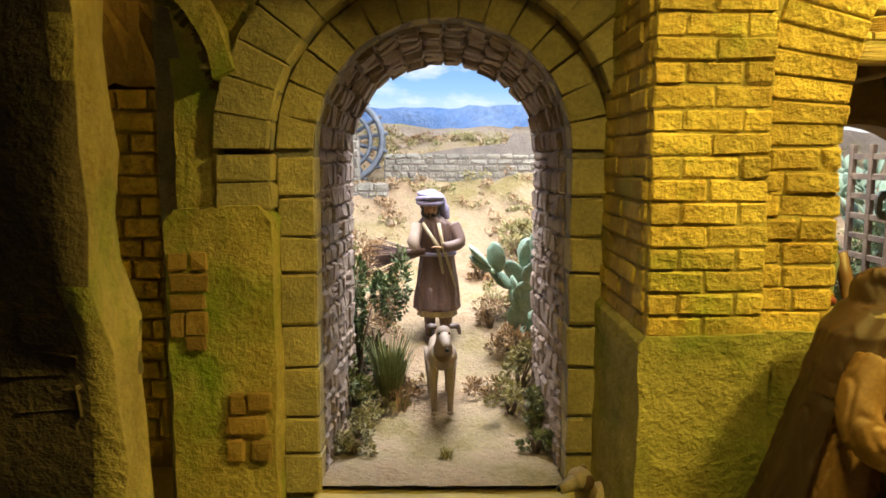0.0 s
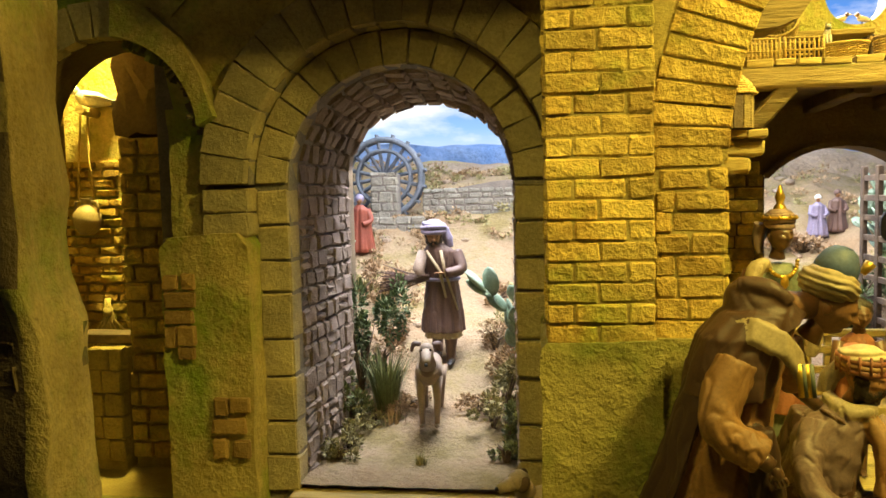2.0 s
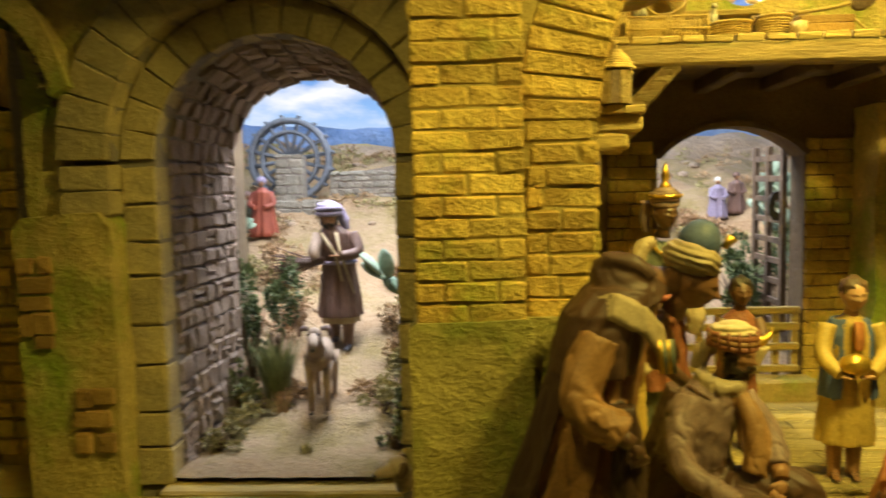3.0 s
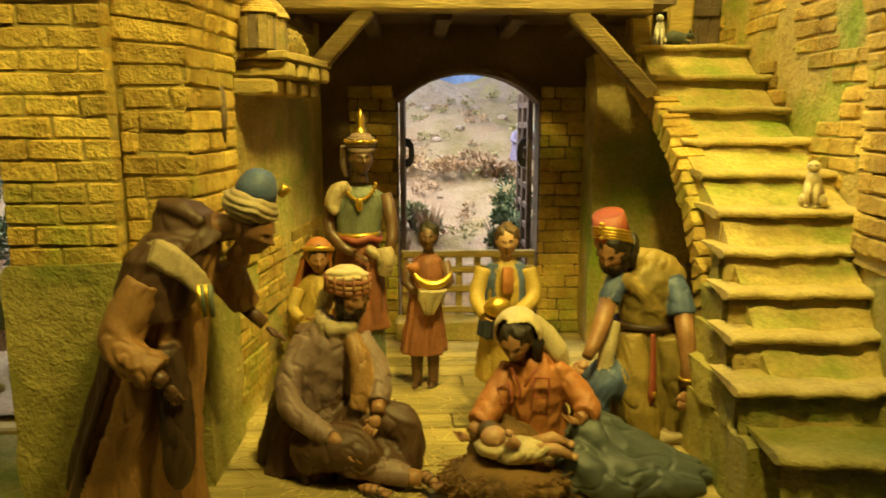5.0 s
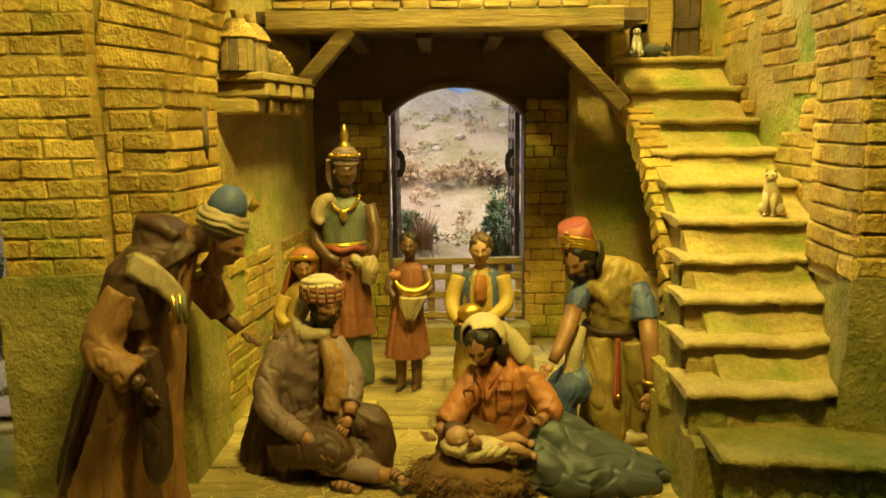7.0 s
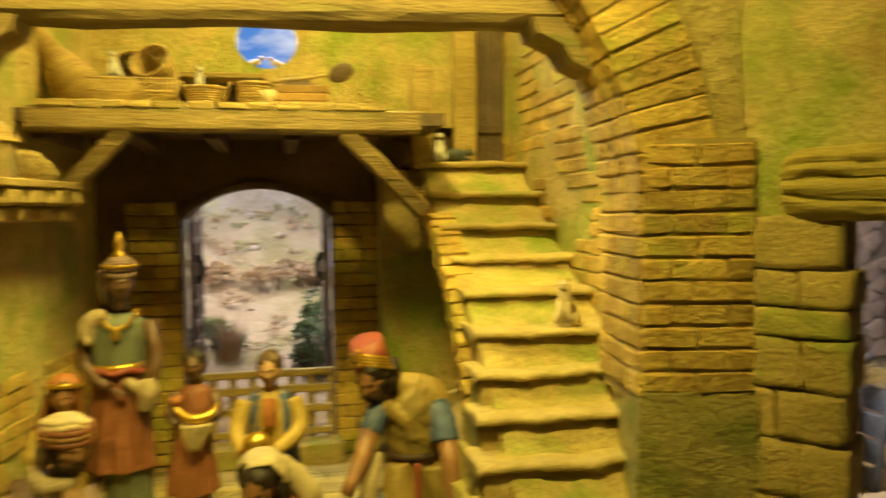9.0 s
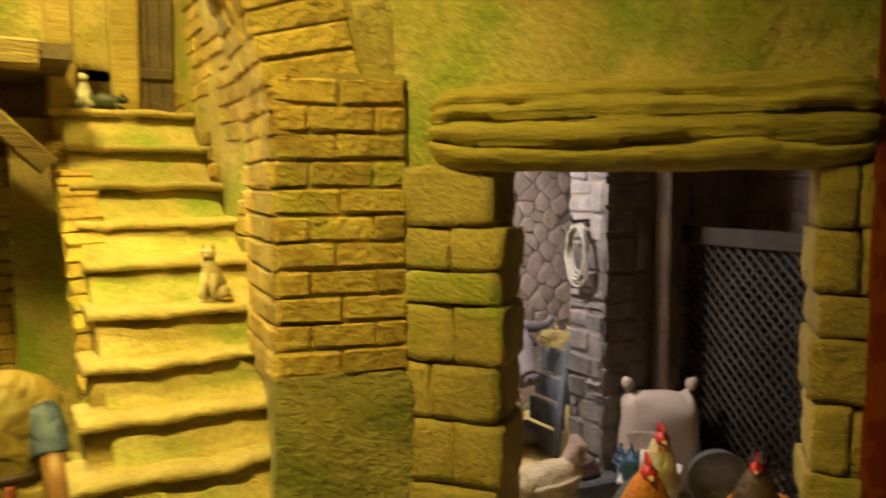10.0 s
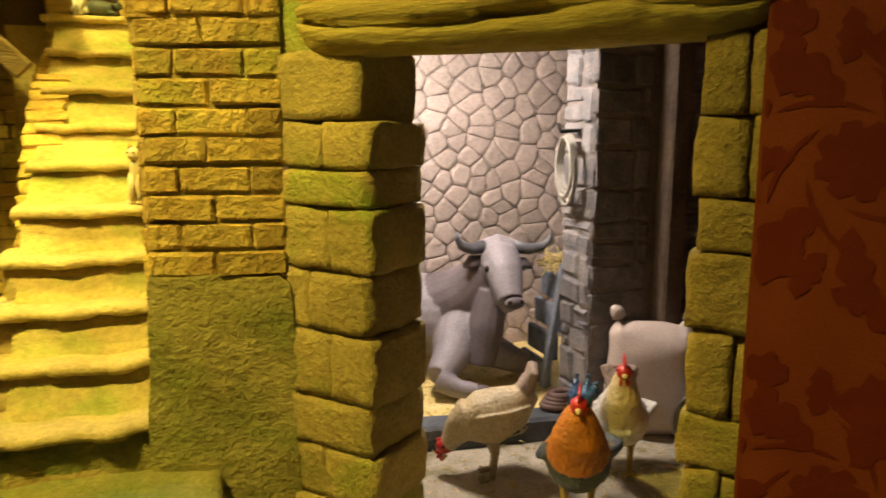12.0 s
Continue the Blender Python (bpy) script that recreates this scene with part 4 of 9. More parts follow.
timber("chamber_rail", (-0.95, 1.45, 0.695), (-0.70, 1.45, 0.695), 0.03, 0.03, WOOD, "short lit beam in the chamber", n=8)


# ---- structure: stable ----
def cells(x0, x1, z0, z1, nx, nz, jitter=0.38):
    """Polygons of a random stone pattern: the nearest-point cells of a jittered, staggered grid."""
    rng = random.Random(5)
    dx, dz = (x1 - x0) / nx, (z1 - z0) / nz
    pts = {}
    for j in range(-1, nz + 1):
        for i in range(-1, nx + 1):
            pts[i, j] = (x0 + (i + 0.5 + 0.5 * (j % 2) - 0.25 + rng.uniform(-jitter, jitter)) * dx, z0 + (j + 0.5 + rng.uniform(-jitter, jitter) * 0.8) * dz)
    for (i, j), (px, pz) in pts.items():
        if not (0 <= i < nx and 0 <= j < nz):
            continue
        poly = [(px - 2 * dx, pz - 2 * dz), (px + 2 * dx, pz - 2 * dz), (px + 2 * dx, pz + 2 * dz), (px - 2 * dx, pz + 2 * dz)]
        for di in (-2, -1, 0, 1, 2):
            for dj in (-2, -1, 0, 1, 2):
                q = pts.get((i + di, j + dj))
                if q is None or (di, dj) == (0, 0):
                    continue
                mx, mz, nxx, nzz = (px + q[0]) / 2, (pz + q[1]) / 2, q[0] - px, q[1] - pz
                out = []
                for a, b in zip(poly, poly[1:] + poly[:1]):
                    fa, fb = (a[0] - mx) * nxx + (a[1] - mz) * nzz, (b[0] - mx) * nxx + (b[1] - mz) * nzz
                    if fa <= 0:
                        out.append(a)
                    if fa * fb < 0:
                        t = fa / (fa - fb)
                        out.append((a[0] + (b[0] - a[0]) * t, a[1] + (b[1] - a[1]) * t))
                poly = out or poly
        yield (px, pz), poly


def field_stones(parent, m, x0, x1, z0, z1, nx, nz, material, gap=0.0022, proud=0.007):
    for (px, pz), poly in cells(x0, x1, z0, z1, nx, nz):
        bm = bmesh.new()
        rings = []
        for shrink, out in ((0.0, 0.0), (0.0, 0.45), (0.10, 0.85), (0.34, 1.0)):
            ring = []
            for x, z in poly:
                d = Vector((px - x, pz - z))
                s = min(1.0, gap / max(d.length, 1e-4)) + shrink
                ring.append(bm.verts.new((x + d.x * s, -proud * out * (1 + 0.3 * noise.noise((px * 40, pz * 40, 0))), z + d.y * s)))
            rings.append(ring)
        n = len(poly)
        for r0, r1 in zip(rings, rings[1:]):
            for k in range(n):
                bm.faces.new((r0[k], r0[(k + 1) % n], r1[(k + 1) % n], r1[k])).smooth = True
        bm.faces.new(rings[-1])
        ob = part("stone", bm, material, parent)
        ob.matrix_world = m


bm = bmesh.new()
box(bm, 1.50, 2.5, 1.312, 1.36, -0.02, 0.70)
stable_back = structure("stable_back_wall", bm, JOINT, "fieldstone rear wall of the stable", category="wall")
field_stones(stable_back, Matrix.Translation((0, 1.312, 0)), 1.66, 2.16, 0.0, 0.62, 9, 26, FIELD, 0.0013, 0.0045)
bm = bmesh.new()
box(bm, 1.945, 2.0, 0.965, 1.05, -0.02, 0.70)
stable_pier = structure("stable_pier", bm, JOINT, "stone corner pier inside the stable", category="pier")
rubble(stable_pier, pose(1.942, 1.05, 0, 0, 0, -90), 0.085, 0.0, 0.66, PIERSTONE, 0.045, 0.05)
bm = bmesh.new()
box(bm, 2.0, 2.5, 0.968, 1.05, -0.02, 0.70)
dark_wall = structure("stable_inner_wall", bm, JOINT, "shaded inner stone wall", category="wall")
rubble(dark_wall, pose(1.942, 0.965, 0), 0.10, 0.0, 0.66, PIERSTONE, 0.05, 0.06)
rubble(dark_wall, pose(2.09, 0.965, 0), 0.06, 0.0, 0.66, PIERSTONE, 0.05, 0.06)
timber("stable_post", (2.066, 0.945, 0.0), (2.066, 0.945, 0.69), 0.035, 0.035, WOOD_DARK, "dark upright stable post", "post", n=8)
bm = bmesh.new()
box(bm, 1.42, 1.50, 0.92, 1.36, -0.02, 0.70)
structure("stable_side_wall", bm, JOINT, "side wall of the stable", category="wall")
bm = bmesh.new()
box(bm, 2.30, 2.36, 0.30, 1.05, -0.02, 0.70)
stable_east = structure("stable_far_wall", bm, JOINT, "dim stone side wall of the stable", category="wall")
rubble(stable_east, pose(2.298, 1.0, 0, 0, 0, -90), 0.5, 0.36, 0.66, RUBBLE, 0.05, 0.06)
bm = bmesh.new()
slab(bm, [(1.475, 0.85), (1.56, 0.74), (1.82, 0.43), (2.36, 0.30), (2.36, 1.36), (1.42, 1.36), (1.42, 0.93)], 0.70, 0.73, Matrix(((1, 0, 0, 0), (0, 0, 1, 0), (0, 1, 0, 0), (0, 0, 0, 1))))
structure("stable_roof", bm, WOOD_DARK, "dark timber roof of the stable", category="ceiling")
bm = bmesh.new()
box(bm, 1.45, 2.40, 0.40, 1.36, -0.018, -0.002, cuts=10, wobble=0.003)
structure("stable_floor", bm, SAND_NEAR, "dusty grey stable floor with chaff", category="floor")
bm = bmesh.new()
slab(bm, [(1.50, 1.03), (1.70, 0.995), (1.84, 0.985), (1.95, 0.96), (1.95, 1.06), (2.35, 1.06), (2.35, 1.312), (1.50, 1.312)], -0.02, 0.030, Matrix(((1, 0, 0, 0), (0, 0, 1, 0), (0, 1, 0, 0), (0, 0, 0, 1))))
structure("straw_platform", bm, STRAW, "raised bed of straw in the stable", category="platform")
timber("platform_kerb", (1.56, 1.005, 0.014), (1.96, 0.952, 0.014), 0.05, 0.040, mat("dark_kerb", (0.07, 0.08, 0.09), (0.13, 0.14, 0.15), 20, 180, 0.8, 0.7), "dark grey stone kerb of the straw bed", "kerb", n=16, seed=2)

# ---- red damask hanging at the end ----
CM = pose(1.743, 0.418, 0, 0, 0, -41)


def sway(x, z):
    """How far the cloth stands out of its plane."""
    return 0.004 * math.sin(x * 23) + 0.003 * noise.noise((x * 6, 0.0, z * 6))


bm = bmesh.new()
for off in (0.0, 0.005):
    gg = [[bm.verts.new((0.84 * i / 40, sway(0.84 * i / 40, -0.8 + 2.6 * j / 40) + off, -0.8 + 2.6 * j / 40)) for i in range(41)] for j in range(41)]
    for j in range(40):
        for i in range(40):
            bm.faces.new((gg[j][i], gg[j][i + 1], gg[j + 1][i + 1], gg[j + 1][i]))
bm.transform(CM)
curtain = structure("red_hanging", bm, DAMASK, "rust-red damask cloth hanging with darker leaf motifs", True, "curtain")


def motif(bm, cx, cz, s, flip=1):
    """A damask figure of scrolling leaves round a flower."""
    def leaf(x, z, ang, ln, wd):
        n = 16
        left, right = [], []
        for i in range(n + 1):
            f = i / n
            w = 1.7 * wd * math.sin(math.pi * f) ** 0.8 * (0.6 + 0.55 * abs(math.sin(f * 9.5)))
            bend = ang + flip * 50 * f
            px, pz = x + ln * f * math.cos(radians(ang + flip * 25 * f)), z + ln * f * math.sin(radians(ang + flip * 25 * f))
            nx, nz = -math.sin(radians(bend)), math.cos(radians(bend))
            left.append((px + nx * w, pz + nz * w))
            right.append((px - nx * w, pz - nz * w))
        vl = [bm.verts.new((max(a, 0.002), sway(max(a, 0.002), c) - 0.0005, c)) for a, c in left]
        vr = [bm.verts.new((max(a, 0.002), sway(max(a, 0.002), c) - 0.0005, c)) for a, c in right]
        for i in range(n):
            bm.faces.new((vl[i], vl[i + 1], vr[i + 1], vr[i]))
    for k in range(8):
        leaf(cx, cz, 90 + flip * k * 45, 0.026 * s, 0.0062 * s)
    for k, (dx, dz, a, ln, wd) in enumerate(((0.012, 0.03, 60, 0.062, 0.008), (-0.012, 0.034, 125, 0.055, 0.0075), (0.02, -0.026, -40, 0.066, 0.009), (-0.02, -0.03, 215, 0.06, 0.0085), (0.0, -0.04, -95, 0.055, 0.006), (0.036, 0.006, 15, 0.045, 0.006), (-0.036, 0.0, 170, 0.045, 0.0065), (0.045, 0.05, 100, 0.04, 0.006), (-0.048, 0.04, 60, 0.04, 0.006), (0.05, -0.05, -90, 0.04, 0.006), (-0.05, -0.05, -60, 0.04, 0.006), (0.03, 0.075, 40, 0.03, 0.007), (-0.03, 0.08, 140, 0.03, 0.007))):
        leaf(cx + dx * s * flip, cz + dz * s, a if flip > 0 else 180 - a, ln * s, wd * s)

    for k in range(0, 14, 2):
        a = k * 360 / 14
        r = (0.060 + 0.018 * (k % 2)) * s
        leaf(cx + r * math.cos(radians(a)), cz + r * math.sin(radians(a)), a + flip * (70 if k % 2 else -40), 0.034 * s, 0.0052 * s)
    for k in range(6):
        a = k * 60 + 20
        leaf(cx + 0.03 * s * math.cos(radians(a)), cz + 0.03 * s * math.sin(radians(a)), a + flip * 75, 0.055 * s, 0.0014 * s)


row = 0
z = -0.15
while z < 1.3:
    x = 0.06 if row % 2 else 0.142
    while x < 0.8:
        bm = bmesh.new()
        motif(bm, x, z, 1.05, 1 if row % 2 else -1)
        bm.transform(CM)
        part("leaf_motif", bm, DAMASK_DARK, curtain)
        x += 0.140
    z += 0.118
    row += 1

# ---- painted statues ----
def paint(name, c, rough=0.55, metal=0.0, worn=0.75, bump=0.25):
    return mat(name, tuple(v * worn for v in c), c, 24, 260, rough, bump, metal=metal, depth=0.0015)


PALETTE = {
    "bronze": paint("bronze_skin", (0.26, 0.125, 0.055), 0.42), "dark": paint("dark_skin", (0.135, 0.068, 0.036), 0.38), "mid": paint("tan_skin", (0.34, 0.17, 0.075), 0.45), "light": paint("fair_skin", (0.52, 0.30, 0.16), 0.45),
    "brown": paint("brown_cloth", (0.088, 0.042, 0.022)), "deep": paint("deep_brown_cloth", (0.055, 0.026, 0.014)), "straw": paint("straw_paint", (0.24, 0.125, 0.035), 0.8, 0, 0.5, 1.0), "tan": paint("tan_cloth", (0.36, 0.19, 0.07)), "beige": paint("beige_cloth", (0.42, 0.32, 0.18)),
    "robe": paint("russet_robe", (0.31, 0.155, 0.055)), "green": paint("green_cloth", (0.16, 0.18, 0.125)), "gold": paint("gold_paint", (0.75, 0.48, 0.08), 0.3, 0.8), "orange": paint("orange_cloth", (0.44, 0.165, 0.05)), "slate": paint("slate_cloth", (0.078, 0.090, 0.088), 0.5),
    "blue": paint("blue_cloth", (0.085, 0.125, 0.25)), "cream": paint("cream_cloth", (0.60, 0.48, 0.27)), "hair": paint("dark_hair", (0.028, 0.017, 0.010), 0.5, 0, 0.6, 0.8), "brownhair": paint("brown_hair", (0.12, 0.065, 0.03), 0.5, 0, 0.6, 0.8),
    "rust": paint("rust_cloth", (0.30, 0.11, 0.05)), "red": paint("red_cloth", (0.30, 0.065, 0.032)), "mauve": paint("mauve_cloth", (0.24, 0.155, 0.13)), "yellow": paint("yellow_cloth", (0.50, 0.34, 0.075)), "wheat": paint("wheat_cloth", (0.35, 0.235, 0.055)), "ochre": paint("ochre_cloth", (0.25, 0.175, 0.042)), "eye": paint("eye_paint", (0.02, 0.012, 0.008), 0.2),
    "white": paint("white_paint", (0.74, 0.70, 0.62)), "violet": paint("violet_cloth", (0.30, 0.26, 0.38)), "umber": paint("umber_cloth", (0.15, 0.085, 0.065)), "grey": paint("grey_hide", (0.29, 0.26, 0.275), 0.6), "black": paint("black_paint", (0.02, 0.02, 0.022), 0.4),
    "fawn": paint("fawn_hide", (0.42, 0.31, 0.23), 0.6), "comb": paint("comb_red", (0.62, 0.03, 0.02), 0.4), "plume": paint("orange_plume", (0.66, 0.22, 0.02), 0.5, 0, 0.5, 0.8), "bluetail": paint("blue_plume", (0.05, 0.12, 0.22), 0.35), "dewlap": paint("dewlap_hide", (0.16, 0.13, 0.135), 0.6), "hide": paint("pale_hide", (0.31, 0.275, 0.29), 0.6), "horn": paint("horn", (0.12, 0.12, 0.13), 0.35),
}
NAMES = list(PALETTE)
C = {k: i for i, k in enumerate(NAMES)}


def statue(name, bm, at, label, category="statue", group=""):
    """Links a statue built in place as ONE plain mesh that stands at `at`."""
    used = sorted({f.material_index for f in bm.faces})
    for f in bm.faces:
        f.material_index = used.index(f.material_index)
    bm.transform(Matrix.Translation(-Vector(at)))
    ob = joined(bm, name, [PALETTE[NAMES[i]] for i in used])
    ob.location = at
    return tagged(ob, label, category, group)


def drape(bm, secs, c, folds=9, amp=0.07, a0=0.0, a1=360.0, seed=0.0, sides=72, twist=0.0, thick=0.0):
    """Cloth lofted through rings (x, y, z, rx, ry), with folds that deepen towards its first ring. Open arcs get thickness."""
    rings, n = [], len(secs)
    whole = a1 - a0 >= 360
    fine = []
    folds += folds % 2
    for i in range(n - 1):
        for k in range(4):
            f = k / 4
            fine.append(tuple(a + (b - a) * f for a, b in zip(secs[i], secs[i + 1])))
    fine.append(secs[-1])
    m = len(fine)
    count = sides if whole else sides + 1

    def ring(i, shrink):
        x, y, z, rx, ry = fine[i]
        f = 1 - i / (m - 1)
        out = []
        for k in range(count):
            a = radians(a0 + (a1 - a0) * k / sides)
            w = 2.2 * (abs(math.sin(folds * 0.5 * a + seed * 2.1 + 0.5 * math.sin(f * 4 + a) + twist * (1 - f) * 6)) - 0.6) + 0.5 * math.sin(round(folds * 1.7) * a + seed * 5.3 + 2 * f)
            s = 1 + amp * (0.25 + 0.75 * f) * w + 0.04 * noise.noise((math.cos(a) * 2.4 + seed, math.sin(a) * 2.4, z * 24)) + 0.03 * (0.35 - abs(noise.noise((math.cos(a) * 4 + seed, math.sin(a) * 4, z * 52 + 3 * a))))
            out.append(bm.verts.new((x + (rx - shrink) * s * math.cos(a), y + (ry - shrink) * s * math.sin(a), z + 0.003 * noise.noise((a * 3, seed, i)) * (i == 0))))
        return out

    def wall(layers, flip):
        for r0, r1 in zip(layers, layers[1:]):
            for k in range(count if whole else count - 1):
                q = (r0[k], r0[(k + 1) % count], r1[(k + 1) % count], r1[k])
                g = bm.faces.new(q[::-1] if flip else q)
                g.material_index, g.smooth = C[c], True

    outer = [ring(i, 0.0) for i in range(m)]
    wall(outer, False)
    if whole:
        for r in (outer[0][::-1], outer[-1]):
            bm.faces.new(r).material_index = C[c]
    else:
        inner = [ring(i, thick or 0.004) for i in range(m)]
        wall(inner, True)
        for o, q in ((outer[0], inner[0]), (outer[-1], inner[-1])):
            for k in range(count - 1):
                bm.faces.new((o[k], o[k + 1], q[k + 1], q[k])).material_index = C[c]
        for k in (0, count - 1):
            for i in range(m - 1):
                bm.faces.new((outer[i][k], outer[i + 1][k], inner[i + 1][k], inner[i][k])).material_index = C[c]


def blob(bm, c, r, colour, sub=2, rough=0.0, turn=None, m=None):
    ball(bm, c, r, C[colour], m, sub, rough, turn)


SKINS = ("dewlap", "hide", "bronze", "dark", "mid", "light", "gold", "eye", "comb", "horn", "hair", "brownhair", "white", "grey", "fawn", "black", "plume", "bluetail", "cream")


def limb(bm, pts, radii, colour, sides=12, flat=1.0, m=None):
    """A limb or sleeve; cloth ones are smoothed along their way and get creases."""
    if colour in SKINS or len(pts) < 3 or max(radii if isinstance(radii, (list, tuple)) else [radii]) < 0.010:
        tube(bm, pts, radii, sides, True, C[colour], flat, m)
        return
    p = [Vector(q) for q in pts]
    r = list(radii)
    way, wide = [], []
    for i in range(len(p) - 1):
        p0, p1, p2, p3 = p[max(i - 1, 0)], p[i], p[i + 1], p[min(i + 2, len(p) - 1)]
        for k in range(6):
            t = k / 6
            way.append(0.5 * (2 * p1 + (p2 - p0) * t + (2 * p0 - 5 * p1 + 4 * p2 - p3) * t * t + (3 * p1 - p0 - 3 * p2 + p3) * t ** 3))
            wide.append(r[i] + (r[i + 1] - r[i]) * t)
    way.append(p[-1])
    wide.append(r[-1])
    first = len(bm.verts)
    tube(bm, way, wide, 22, True, C[colour], flat, m)
    bm.verts.ensure_lookup_table()
    n = len(way)
    for k in range(first, first + n * 22):
        j, q = divmod(k - first, 22)
        c = (m @ way[j]) if m is not None else way[j]
        a = 2 * math.pi * q / 22
        crease = 0.16 * (0.6 - abs(math.sin(1.5 * a + j * 0.75 + p[0].x * 90))) + 0.12 * (0.6 - abs(math.sin(2.5 * a - j * 0.55))) + 0.12 * noise.noise((math.cos(a) * 1.6 + p[0].x * 31, math.sin(a) * 1.6, j * 0.45))
        v = bm.verts[k]
        v.co = c + (v.co - c) * (1 + crease * 0.32)


def loop_band(bm, c, rx, ry, r, colour, tilt=0.0, yaw=0.0, flat=1.0, n=28, rough=0.0, m=None):
    """A ring round c: a band, a roll of a turban, a belt or a crown."""
    base = Matrix.Translation(c) @ Matrix.Rotation(radians(yaw), 4, "Z") @ Matrix.Rotation(radians(tilt), 4, "X")
    pts = [base @ Vector((rx * math.cos(a), ry * math.sin(a), rough * math.sin(a * 5))) for a in (2 * math.pi * k / n for k in range(n + 1))]
    tube(bm, pts, r, 8, False, C[colour], flat, m)


HEAD = bmesh.new()
bmesh.ops.create_icosphere(HEAD, subdivisions=5, radius=1.0)
HEAD_V = [v.co.copy() for v in HEAD.verts]
HEAD_F = [[v.index for v in f.verts] for f in HEAD.faces]


def bell(x, z, x0, z0, sx, sz):
    return math.exp(-((x - x0) / sx) ** 2 - ((z - z0) / sz) ** 2)


def sculpt_head(bm, c, s, yaw, pitch, skin, hair=None, beard=None, long=False, lean=0.0):
    """A carved head: brow, eyes, nose, lips, chin and ears on one surface; a beard swells out of it."""
    m = Matrix.Translation(c) @ Matrix.Rotation(radians(yaw), 4, "Z") @ Matrix.Rotation(radians(pitch), 4, "X") @ Matrix.Rotation(radians(lean), 4, "Y") @ Matrix.Diagonal((s, s, s, 1))
    verts, marks = [], []
    for v in HEAD_V:
        x, y, z = v.x * 0.74, v.y * 0.90 + 0.02, v.z * 1.06 - 0.04
        low = max(0.0, -v.z)
        x *= 1 - 0.36 * low ** 1.4
        y *= 1 - (0.55 * low ** 1.2 if v.y > 0 else 0.10 * low)
        front = max(0.0, -v.y) ** 1.5
        ax = abs(x)
        out = 0.06 * bell(ax, z, 0.24, 0.21, 0.24, 0.07) - 0.13 * bell(ax, z, 0.27, 0.07, 0.15, 0.10) + 0.07 * bell(ax, z, 0.27, 0.05, 0.09, 0.055)
        out += 0.12 * bell(ax, z, 0, 0.0, 0.075, 0.20) + 0.24 * bell(ax, z, 0, -0.17, 0.085, 0.10) + 0.09 * bell(ax, z, 0.12, -0.20, 0.06, 0.06)
        out += 0.09 * bell(ax, z, 0, -0.405, 0.17, 0.038) + 0.09 * bell(ax, z, 0, -0.50, 0.13, 0.045) - 0.05 * bell(ax, z, 0, -0.455, 0.2, 0.018) - 0.05 * bell(ax, z, 0, -0.60, 0.16, 0.05)
        out += 0.12 * bell(ax, z, 0, -0.76, 0.17, 0.13) + 0.06 * bell(ax, z, 0.38, -0.15, 0.15, 0.16) - 0.05 * bell(ax, z, 0.42, -0.45, 0.13, 0.15)
        y -= out * front
        mark = "skin"
        if v.y < -0.2 and bell(ax, z, 0.27, 0.05, 0.085, 0.032) > 0.5:
            mark = "eye"
        if v.y < -0.2 and 0.20 < z - 0.05 * ax < 0.235 and 0.13 < ax < 0.40:
            mark = "eye"
        if beard:
            mouth = ax < 0.19 and -0.57 < z < -0.42
            chin = z < -0.40 and v.y < -0.05 and not mouth
            lip = v.y < 0 and ax < 0.22 and -0.38 < z < -0.28
            side = z < 0.15 and z > -0.6 and 0.46 < ax and -0.62 < v.y < 0.05
            if chin or lip or side:
                mark = "beard"
                w = (0.10 + 0.14 * noise.noise((x * 7, y * 7, z * 7)) + (0.10 if chin else -0.03))
                x, y, z = x + v.x * w, y + v.y * w, z + min(0, v.z) * w * 1.6
        marks.append(mark)
        verts.append(bm.verts.new(m @ Vector((x, y, z))))
    tone = {"skin": C[skin], "eye": C["eye"], "beard": C[beard or "hair"]}
    for f in HEAD_F:
        g = bm.faces.new([verts[k] for k in f])
        kinds = [marks[k] for k in f]
        g.material_index, g.smooth = tone[max(set(kinds), key=kinds.count)], True
    for sx in (-1, 1):
        blob(bm, (sx * 0.74, 0.10, -0.02), (0.07, 0.17, 0.24), skin, 2, m=m)
    limb(bm, [(0, 0.12, -0.45), (0, 0.20, -1.0), (0, 0.28, -1.5)], [0.42, 0.40, 0.52], skin, 12, m=m)
    if hair:
        blob(bm, (0, 0.19, 0.34), (0.83, 0.90, 0.86), hair, 4, 0.22, m=m)
        if long:
            limb(bm, [(0, 0.62, 0.2), (0, 0.80, -0.5), (0, 0.70, -1.15)], [0.66, 0.60, 0.36], hair, 14, 0.5, m=m)
    return m


def sculpt_palm(bm, p, d, s, skin, up=(0, 0, 1), curl=0.5):
    """A palm at p with four fingers along d and a thumb."""
    d, up = Vector(d).normalized(), Vector(up)
    side = d.cross(up).normalized()
    up = side.cross(d)
    p = Vector(p)
    m = Matrix((side, d, up)).transposed().to_4x4()
    m.translation = p
    blob(bm, (0, 0, 0), (0.42 * s, 0.5 * s, 0.2 * s), skin, 2, m=m)
    for k in range(4):
        x = (-0.33 + 0.22 * k) * s
        limb(bm, [(x, 0.35 * s, 0), (x * 1.1, 0.8 * s, -0.06 * s * curl), (x * 1.1, 1.15 * s, -0.35 * s * curl)], [0.12 * s, 0.11 * s, 0.07 * s], skin, 6, m=m)
    limb(bm, [(0.32 * s, -0.1 * s, 0), (0.55 * s, 0.25 * s, -0.08 * s), (0.5 * s, 0.55 * s, -0.15 * s)], [0.13 * s, 0.11 * s, 0.07 * s], skin, 6, m=m)


